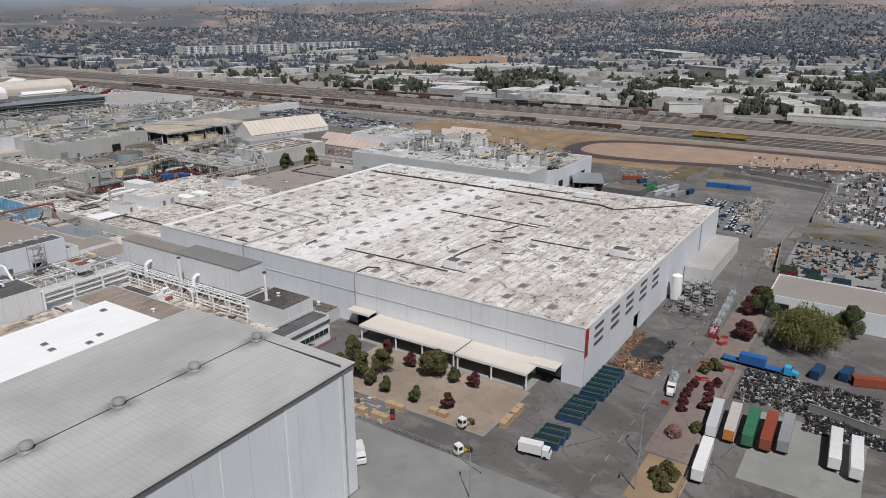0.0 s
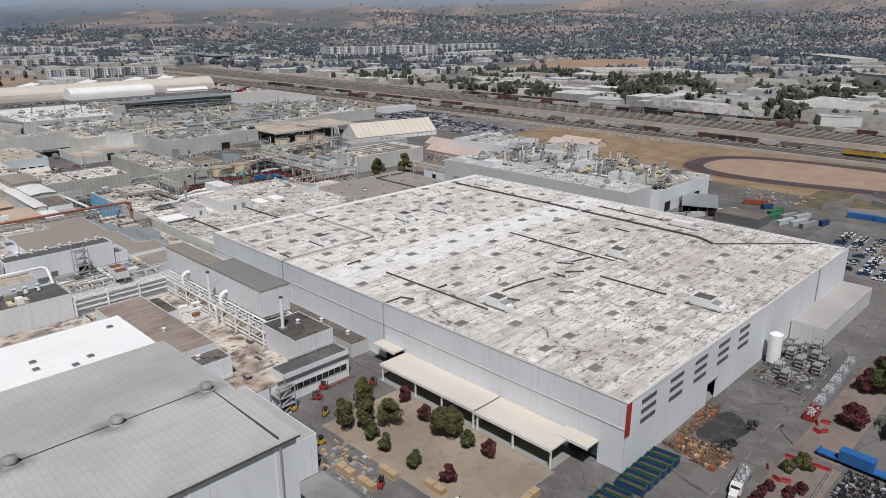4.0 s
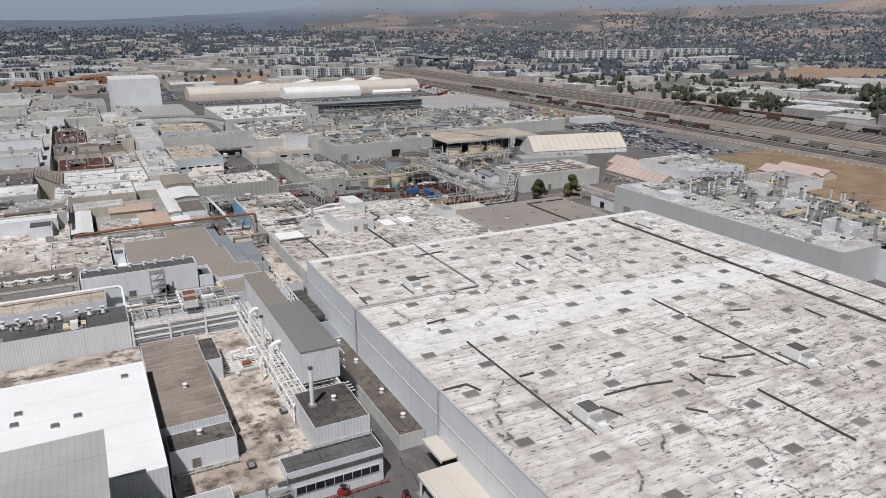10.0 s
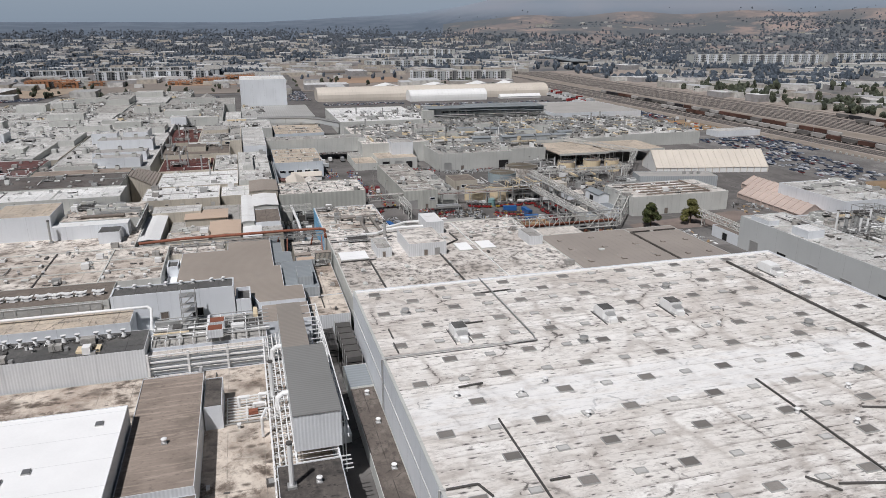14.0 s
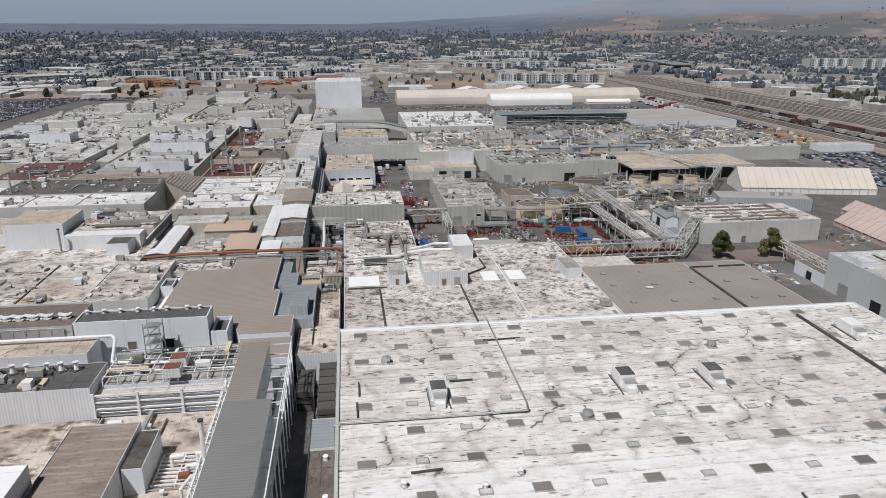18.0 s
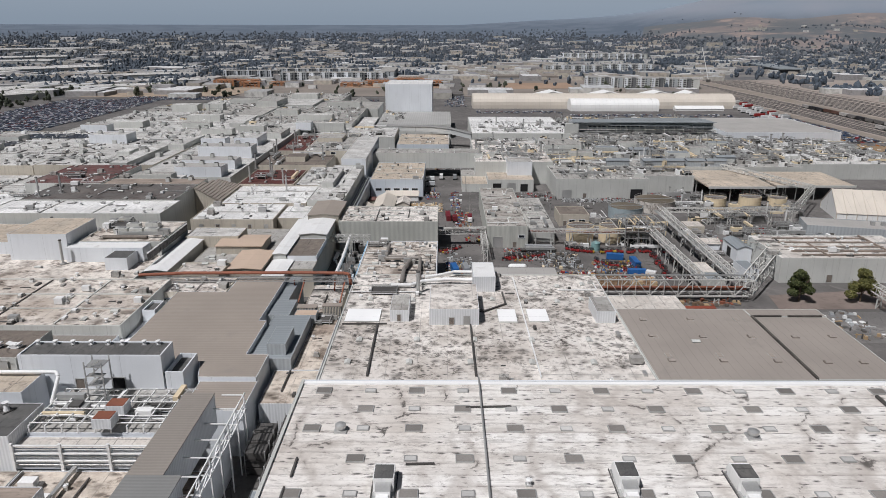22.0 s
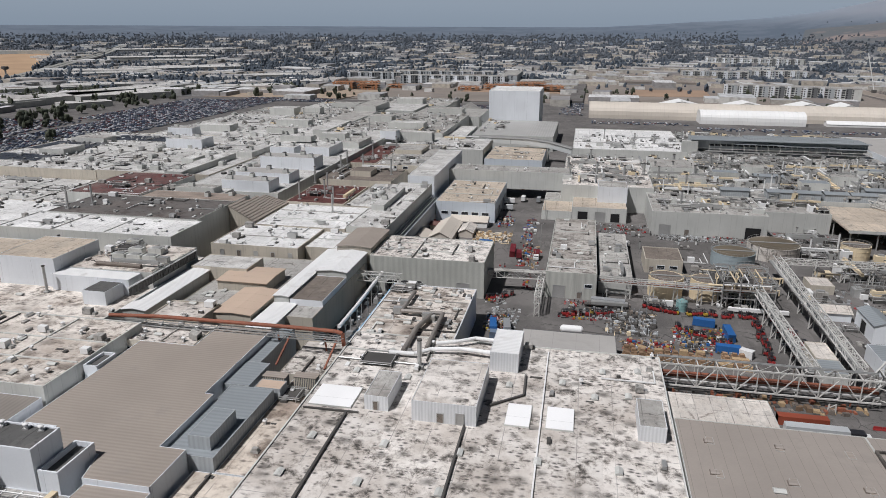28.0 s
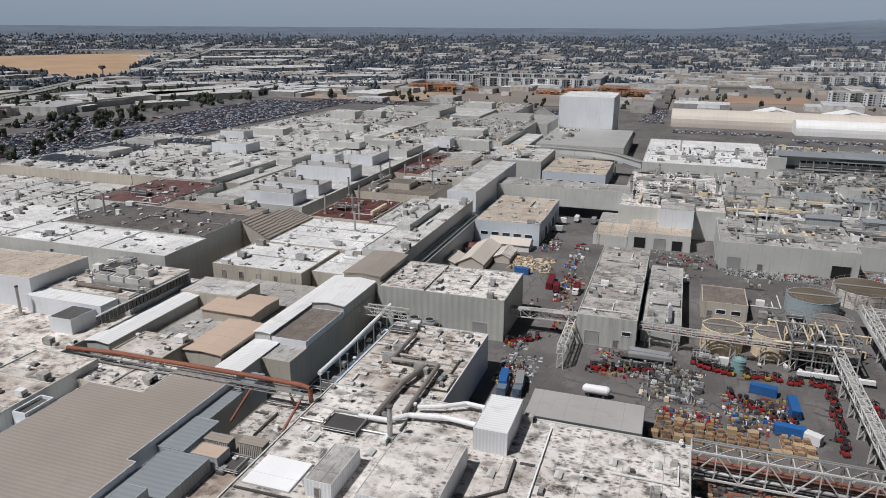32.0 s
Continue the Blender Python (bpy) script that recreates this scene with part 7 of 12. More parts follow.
# process frame between the tanks
e = thing("pipe_rack_tower", 282, 406, 0, "open steel process frame full of cream pipes", "steel frame")
for x in (0, 6, 12, 18):
    for y in (0, 7, 14, 21):
        part("column", box(x - 0.18, y - 0.18, 0, x + 0.18, y + 0.18, 10.5), M_STEEL, e)
for z in (4.5, 7.5, 10.4):
    for y in (0, 7, 14, 21):
        part("girder", box(-0.2, y - 0.15, z, 18.2, y + 0.15, z + 0.3), M_STEEL, e)
    for x in (0, 6, 12, 18):
        part("girder", box(x - 0.15, 0, z, x + 0.15, 21, z + 0.3), M_STEEL, e)
part("deck", box(0.2, 0.2, 7.8, 17.8, 9.5, 7.95), M_ROOF_BROWN, e)
part("deck", box(0.2, 9.9, 4.8, 5.8, 20.8, 4.95), M_ROOF_BROWN, e)
rnd = random.Random(21)
for k in range(16):
    x, y, z = rnd.random() * 18, rnd.random() * 21, 4 + rnd.random() * 7
    l = 4 + rnd.random() * 9
    bm = bmesh.new()
    end = (x + l, y, z) if k % 2 else (x, y + l, z)
    pipe(bm, [(x, y, z - 3), (x, y, z), end, (end[0], end[1], z - 2)], 0.5, 8)
    part("pipe", bm, M_CREAM if k % 3 else M_WHITE, e)
for x, y in ((330, 400), (345, 420), (360, 405), (335, 430), (365, 430), (350, 395)):
    e = thing("pipe_stand", x, y, 0, "open steel stands with thin poles and trays", "steel frame", "pipe stands")
    for i in range(5):
        for j in range(3):
            part("pole", box(i * 3 - 0.1, j * 4 - 0.1, 0, i * 3 + 0.1, j * 4 + 0.1, 5.0), M_STEEL, e)
    for j in range(3):
        part("tray", box(0, j * 4 - 0.25, 3.6, 12.2, j * 4 + 0.25, 3.8), M_STEEL, e)
# open canopy hall
e = thing("open_canopy", 352, 491, 0, "large open-sided canopy with a tan roof", "canopy")
part("roof", box(0, 4, 8.4, 38, 53, 9.2), M_ROOF_SAND, e)
part("fascia", box(-0.2, 3.8, 8.0, 38.2, 4, 9.4), M_WALL_GREY, e)
for i in range(4):
    for j in range(3):
        part("column", box(1 + i * 11.8, 5 + j * 23, 0, 1.5 + i * 11.8, 5.5 + j * 23, 8.4), M_STEEL, e)
e = thing("open_canopy", 393, 499, 0, "open-sided canopy with a pale tan roof", "canopy")
part("roof", box(0, 0, 8.2, 46, 42, 9.0), M_ROOF_SAND, e)
part("fascia", box(-0.2, -0.2, 7.9, 46.2, 0, 9.2), M_WALL_GREY, e)
for i in range(5):
    for j in range(2):
        part("column", box(1 + i * 10.8, 1 + j * 39, 0, 1.5 + i * 10.8, 1.5 + j * 39, 8.2), M_STEEL, e)
building("paint_corner", 319.5, 520, 352, 545, 10, M_WALL_GREY, M_ROOF_GREY, "grey hall corner beside the paint shop", par=0.3)
building("glassy_skybridge", 307, 692, 425, 712, 21, M_WALL_SLATE, M_ROOF_SLATE, "long raised grey gallery with a dark window band", base=15, par=0.2)
building("gallery_hall", 345, 699, 418, 709, 22.6, M_WALL_SLATE, M_ROOF_SLATE, "upper roof tier of the raised gallery", base=21, par=0.1)
e = thing("bridge_pier_row", 307, 690, 0, "pale concrete towers and posts under the raised gallery", "support")
for x in (50, 105):
    part("tower", box(x, 1.2, 0, x + 10, 14, 15), M_WALL_GREY, e)
part("tower", box(-7, -3.5, 0, 4, 1.4, 20.2), M_WALL_GREY, e)
for x0, x1, z in ((30, 62, 18.9), (58, 96, 18.3), (92, 118, 17.4)):
    part("awning", box(x0, -3.4, z, x1, 1.55, z + 0.35), M_ROOF_SLATE, e)
for k in range(14):
    bm = bmesh.new()
    beam(bm, (12 + 8 * k, -2.6, 13.5), (12 + 8 * k, -2.6, 18.2), 0.3)
    beam(bm, (12 + 8 * k, -2.6, 15.2), (20 + 8 * k if k < 13 else 12 + 8 * k, -2.6, 15.2), 0.25)
    part("front_post", bm, M_TRUSS, e)
part("window_band", box(12, 1.8, 16.8, 117, 1.95, 18.2), M_GLASS, e)
part("lower_deck", box(10, -3, 13.2, 118, 1.9, 13.6), M_STEEL, e)
for k in range(27):
    part("mullion", box(12 + 4 * k, 1.6, 13.6, 12.35 + 4 * k, 1.8, 19.4), M_WALL_GREY, e)
part("eave", box(-1, -2.5, 21.2, 119, 1.9, 21.5), M_ROOF_SLATE, e)
building("gallery_forehall", 304.5, 655.8, 431, 689.5, 11.2, M_WALL_GREY, M_ROOF_GREY, "low grey hall before the raised gallery", par=0.2)
building("raised_gallery_hall", 304.5, 694, 431, 711, 11.5, M_WALL_WHITE, M_ROOF_GREY, "low white hall under the raised gallery", par=0.2)
building("low_link", 305, 715, 437, 790, 11, M_WALL_GREY, M_ROOF_GREY, "low grey halls behind the raised gallery", par=0.3)
building("paint_upper", 272, 600, 300, 630, 16, M_WALL_GREY, M_ROOF_GREY, "grey plant room over the paint shop", base=11, par=0.2)
# plant on the paint shop roofs
rnd = random.Random(33)
tallw = stack(280, 560, 11, 7.0, 0.75)
for x0, y0, x1, y1, z, nu, ns, nh in ((272, 548, 428, 652, 11, 44, 34, 16), (221, 556, 267, 638, 14, 12, 9, 8), (432, 563, 510, 665, 10, 24, 10, 14), (376, 170, 430, 298, 12, 22, 18, 10), (267, 506, 317, 543, 11.5, 9, 2, 6), (225, 697, 302, 757, 12, 9, 5, 6), (430, 321, 470, 364, 11, 6, 0, 4), (307, 716, 435, 788, 11, 22, 6, 6)):
    for k in range(nu // 2):
        x, y = x0 + rnd.random() * (x1 - x0), y0 + rnd.random() * (y1 - y0)
        copy_thing(handler, pose(x, y, z, 0, 0, 90 * rnd.randint(0, 3)))
    for k in range(ns * 2 // 3):
        x, y = x0 + rnd.random() * (x1 - x0), y0 + rnd.random() * (y1 - y0)
        copy_thing(tallw if k % 2 else st, pose(x, y, z))
    for k in range(nh):
        x, y = x0 + rnd.random() * (x1 - x0), y0 + rnd.random() * (y1 - y0)
        l = 8 + rnd.random() * 22
        end = (min(x1, x + l), y) if k % 2 else (x, min(y1, y + l))
        roof_duct([(x, y, z + 1.2), (*end, z + 1.2)], 0.9, M_STEEL if k % 3 else M_WHITE, "pale duct across the plant roof", "plant_duct", 8)
for k in range(6):
    x, y = 285 + k * 22, 572 + (k % 3) * 22
    building("plant_room", x, y, x + 15, y + 9, 15.5, M_WALL_GREY, M_ROOF_SLATE if k % 2 else M_ROOF_GREY, "grey plant room on the paint shop", base=11, par=0.15, category="roof house", group="plant rooms")
ptall = stack(380, 270, 12, 9.0, 0.45, M_WHITE, "tall white exhaust pipe in a cluster")
rnd = random.Random(71)
for x0, y0, n in ((390, 268, 13), (428, 262, 5), (393, 212, 6), (410, 232, 4)):
    for k in range(n):
        copy_thing(ptall if k % 3 else tallw, pose(x0 + rnd.uniform(-11, 11), y0 + rnd.uniform(-7, 7), 12))
for x0, y0, w, d in ((378, 262, 24, 10), (388, 208, 10, 8)):
    e = thing("process_rack", x0, y0, 12, "steel rack of bent pipes on the roof", "pipe rack")
    for i in range(5):
        for j in range(2):
            part("post", box(i * w / 4, j * d, 0, i * w / 4 + 0.25, j * d + 0.25, 5.5), M_STEEL, e)
    for z in (2.6, 5.3):
        for j in range(2):
            part("beam", box(0, j * d, z, w, j * d + 0.25, z + 0.25), M_STEEL, e)
        for i in range(5):
            part("beam", box(i * w / 4, 0.3, z, i * w / 4 + 0.25, d, z + 0.25), M_STEEL, e)
    for k in range(9):
        bm = bmesh.new()
        px, py, pz = rnd.uniform(0, w * 0.7), rnd.uniform(0, d), rnd.uniform(1.5, 6.0)
        pipe(bm, [(px, py, 0), (px, py, pz), (px + rnd.uniform(3, 8), py, pz), (px + 6, py, pz - 1.4)], 0.7, 8)
        part("pipe", bm, M_WHITE if k % 2 else M_STEEL, e)
for x0, x1, y0, y1 in ((304, 318.4, 547, 554), (327.5, 340, 546.5, 554), (341, 354, 546.5, 554), (356, 367.5, 546.5, 554), (369, 381, 546.5, 554), (380, 392, 560, 567), (330, 346, 590, 598)):
    gabled("plant_shed", x0, y0, x1, y1, 14.8, 15.6, "x", M_WALL_SLATE, M_ROOF_SLATE, "blue-grey metal shed on the paint shop roof", base=11, category="roof house", group="plant sheds")
for k in range(3):
    x, y = 382 + k * 14, 190 + k * 32
    building("plant_room", x, y, x + 9, y + 12, 16, M_WALL_WHITE, M_ROOF_PALE, "white plant room on the equipment hall", base=12, par=0.15, category="roof house", group="plant rooms")

# ---- doors and windows in the walls that face the yards ----
def openings(x, y, z, side, rows, label="dark doors and windows in a pale wall"):
    """Doors (leaf, frame and lintel; an open one is a near-black sheet painted for the shade inside) and windows along
    one wall; rows of (offset, sill, width, height, kind). side: s faces -y, w faces -x, e faces +x.
    """
    turn = {"s": 0, "w": -90, "e": 90}[side]
    for at, sill, w, h, kind in rows:
        p = pose(x, y, z, 0, 0, turn) @ Vector((at, 0, sill))
        e = thing("window" if kind == "window" else "gate", *p, "dark window with a pale frame" if kind == "window" else "%s roller gate in a pale wall" % kind, "window" if kind == "window" else "gate", turn=turn)
        bm = bmesh.new()
        for b in ((-0.2, -0.14, -0.2, w + 0.2, -0.003, 0.0), (-0.2, -0.14, h, w + 0.2, -0.003, h + 0.2), (-0.2, -0.14, 0, 0, -0.003, h), (w, -0.14, 0, w + 0.2, -0.003, h)):
            bx(bm, *b)
        part("frame", bm, M_WALL_WHITE if kind == "window" else M_STEEL, e)
        part("pane" if kind == "window" else "leaf", box(0, -0.06, 0, w, -0.003, h), {"window": M_GLASS, "open": M_DARK, "grey": M_STEEL, "brown": M_ROOF_BROWN}[kind], e)


openings(155, 508, 0, "s", [(3 + 5.4 * k, 3.6, 3.6, 1.5, "window") for k in range(5)])
openings(162, 641, 0, "s", [(3 + 7 * k, 3.6, 3.6, 1.5, "window") for k in range(5)])
openings(186.5, 508, 0, "e", [(6 + 9.5 * k, 0.4, 4.5, 5, "open" if k % 2 else "grey") for k in range(5)])
openings(218.7, 406, 0, "s", [(3, 0.3, 4.2, 4.6, "grey"), (12, 0.3, 1.4, 2.4, "brown"), (14.6, 4.8, 2.6, 1.2, "window")])
openings(152, 399, 0, "s", [(6, 0.3, 4.8, 5.0, "open"), (19, 0.3, 1.4, 2.4, "brown"), (34, 0.3, 4.5, 5.2, "grey")])
openings(226, 521, 0, "s", [(3, 0.3, 5, 5, "open"), (12, 0.3, 5, 5, "grey"), (20, 0.3, 4.4, 4.6, "open")])
openings(265, 503, 0, "s", [(4, 0.3, 5, 5, "grey"), (16, 0.3, 2, 3, "brown"), (44, 0.3, 7, 5.5, "open")])
openings(257.8, 443, 0, "s", [(2, 0.3, 1.6, 2.4, "brown"), (5, 2.0, 3, 1.4, "window"), (10, 2.0, 3, 1.4, "window")])
openings(332, 360, 0, "s", [(19, 0.3, 2, 3, "brown")])
openings(350.6, 318.5, 0, "w", [(8, 0.2, 3.2, 3.4, "open")])
openings(350.5, 299.5, 0, "w", [(8 + 17 * k, 0.3, 5, 5, ("grey", "open", "grey")[k % 3]) for k in range(7)])
openings(374.5, 166, 0, "s", [(6, 0.3, 6, 5, "open"), (22, 0.3, 6, 5, "grey"), (40, 0.3, 6, 5, "open")])
openings(106, 559, 16, "s", [(4 + 7 * k, 0.6, 3, 1.4, "window") for k in range(3)])
openings(86.2, 398.5, 0, "s", [(4 + 7.2 * k, 10.5, 1.4, 2.4, "brown" if k % 2 else "grey") for k in range(5)])
openings(104, 315, 0, "s", [(2 + 5.4 * k, 9.2, 2.6, 1.4, "window") for k in range(4)])
openings(194.8, 291.5, 11.5, "s", [(6.0, 0.15, 1.3, 2.2, "brown"), (10.4, 0.15, 1.6, 2.6, "grey")])
openings(182.8, 294, 11.5, "s", [(2.2, 0.15, 1.0, 2.1, "brown")])
openings(111, 155.5, 6, "s", [(2.5, 0.3, 1.6, 2.4, "brown")])
openings(101, 251.6, 11.5, "s", [(8, 0.3, 2.0, 2.6, "brown"), (17, 0.3, 3.0, 3.0, "open")])

# ---- what lies on the roofs: pipes, curbs, boxes, joints, too many to count ----
CUBE = np.array([(-.5, -.5, 0), (.5, -.5, 0), (.5, .5, 0), (-.5, .5, 0), (-.5, -.5, 1), (.5, -.5, 1), (.5, .5, 1), (-.5, .5, 1)], float)
SIDES = np.array([(4, 5, 6, 7), (0, 1, 5, 4), (1, 2, 6, 5), (2, 3, 7, 6), (3, 0, 4, 7), (3, 2, 1, 0)])


def roof_clutter(x0, y0, x1, y1, z, seed, label, low=1.0, joints=16.0, plant=0.0, tall=3.0, name="roof_clutter"):
    """Low curbs, boxes, pipe runs and joint strips over one roof; plant adds frames, fat ducts and posts up to tall."""
    r = np.random.RandomState(seed)
    rows, kinds = [], []

    def put(x, y, zz, w, d, h, k):
        w, d = min(w, x1 - x0 - 1), min(d, y1 - y0 - 1)
        x, y = min(max(x, x0 + w / 2), x1 - w / 2), min(max(y, y0 + d / 2), y1 - d / 2)
        rows.append((x, y, zz, w, d, h))
        kinds.append(k)

    def spot():
        return x0 + r.rand() * (x1 - x0), y0 + r.rand() * (y1 - y0)

    area = (x1 - x0) * (y1 - y0)
    if joints:
        for k in range(1, int((y1 - y0) / joints)):
            put((x0 + x1) / 2, y0 + k * joints + r.rand() * 3, z, x1 - x0, 0.45, 0.3, r.choice((0, 4, 4)))
        for k in range(1, int((x1 - x0) / (joints * 1.7))):
            put(x0 + k * joints * 1.7 + r.rand() * 5, (y0 + y1) / 2, z, 0.45, y1 - y0, 0.3, r.choice((0, 4, 3)))
    for k in range(int(area / 50 * low)):
        x, y = spot()
        t = r.rand()
        if t < 0.40:
            a, b = (0.7 + 1.3 * r.rand(), 0.7 + 2.2 * r.rand())
            put(x, y, z, a, b, 0.3 + 0.6 * r.rand(), r.choice((0, 1, 2, 3, 3)))
            if a > 1.1:
                put(x, y, z + 0.3, a * 0.7, b * 0.7, 0.5 + 0.5 * r.rand(), r.choice((0, 1, 2)))
        elif t < 0.58:
            put(x, y, z, 0.5, 0.5, 0.8 + r.rand(), r.choice((1, 2)))
            put(x, y, z + 0.9, 0.95, 0.95, 0.4, 1)
        elif t < 0.70:
            a = 1.6 + 2.2 * r.rand()
            put(x, y, z + 0.25, a, 1.5 + r.rand(), 1.3 + 0.8 * r.rand(), r.choice((0, 1, 2)))
            put(x + a * 0.8, y, z, 1.0, 1.2, 0.8, r.choice((2, 3)))
        elif t < 0.82:
            l = 3 + 12 * r.rand()
            k2 = r.choice((2, 3, 3, 1))
            if r.rand() < 0.5:
                put(x, y, z + 0.25, l, 0.32, 0.32, k2)
                put(x + l / 2, y + l / 4, z + 0.25, 0.32, l / 2, 0.32, k2)
            else:
                put(x, y, z + 0.25, 0.32, l, 0.32, k2)
        else:
            put(x, y, z, 1.0 + 2.5 * r.rand(), 0.4 + 0.5 * r.rand(), 0.16, 3)
    for k in range(int(area / 60 * plant)):
        x, y = spot()
        t = r.rand()
        h = tall * (0.35 + 0.65 * r.rand())
        if t < 0.28:
            a, b = 2 + 4 * r.rand(), 2 + 3 * r.rand()
            put(x, y, z, a, b, h * 0.8, r.choice((0, 1, 2, 5)))
            put(x, y, z + h * 0.8, a * 0.5, b * 0.6, 0.7, r.choice((2, 3)))
            put(x + a * 0.3, y - b * 0.52, z + 0.4, a * 0.3, 0.1, h * 0.5, 3)
        elif t < 0.55:
            l, w = 6 + 16 * r.rand(), 0.5 + 0.9 * r.rand()
            k2 = r.choice((1, 2, 2, 5))
            along = r.rand() < 0.5
            put(x, y, z + h * 0.6, l if along else w, w if along else l, w, k2)
            for u in (-0.4, 0.0, 0.4):
                put(x + (u * l if along else 0), y + (0 if along else u * l), z, 0.22, 0.22, h * 0.6, 2)
        elif t < 0.80:
            a, b = 4 + 5 * r.rand(), 3 + 4 * r.rand()
            for sx in (-0.5, 0.5):
                for sy in (-0.5, 0.5):
                    put(x + sx * a, y + sy * b, z, 0.2, 0.2, h, 2)
                put(x + sx * a, y, z + h, 0.2, b, 0.2, 2)
                put(x, y + sx * b, z + h, a, 0.2, 0.2, 2)
                put(x, y + sx * b, z + h * 0.6, a, 0.12, 0.12, 1)
            put(x, y, z + h * 0.55, a, b, 0.12, 3)
            put(x, y, z, a * 0.6, b * 0.6, h * 0.45, r.choice((0, 2, 3)))
        else:
            put(x, y, z, 0.55, 0.55, h * 1.5, r.choice((1, 2)))
            put(x, y, z + h * 1.5, 0.8, 0.8, 0.3, 3)
    q = np.asarray(rows)
    V = (CUBE[None] * q[:, None, 3:6] + q[:, None, 0:3]).reshape(-1, 3)
    F = (SIDES[None] + 8 * np.arange(len(rows))[:, None, None]).reshape(-1, 4)
    stuff(name, V.tolist(), F.tolist(), [M_ROOF_GREY, M_WHITE, M_STEEL, M_STEEL_DARK, M_WALL_GREY, M_CREAM], np.repeat(kinds, 6), label, "roof clutter")


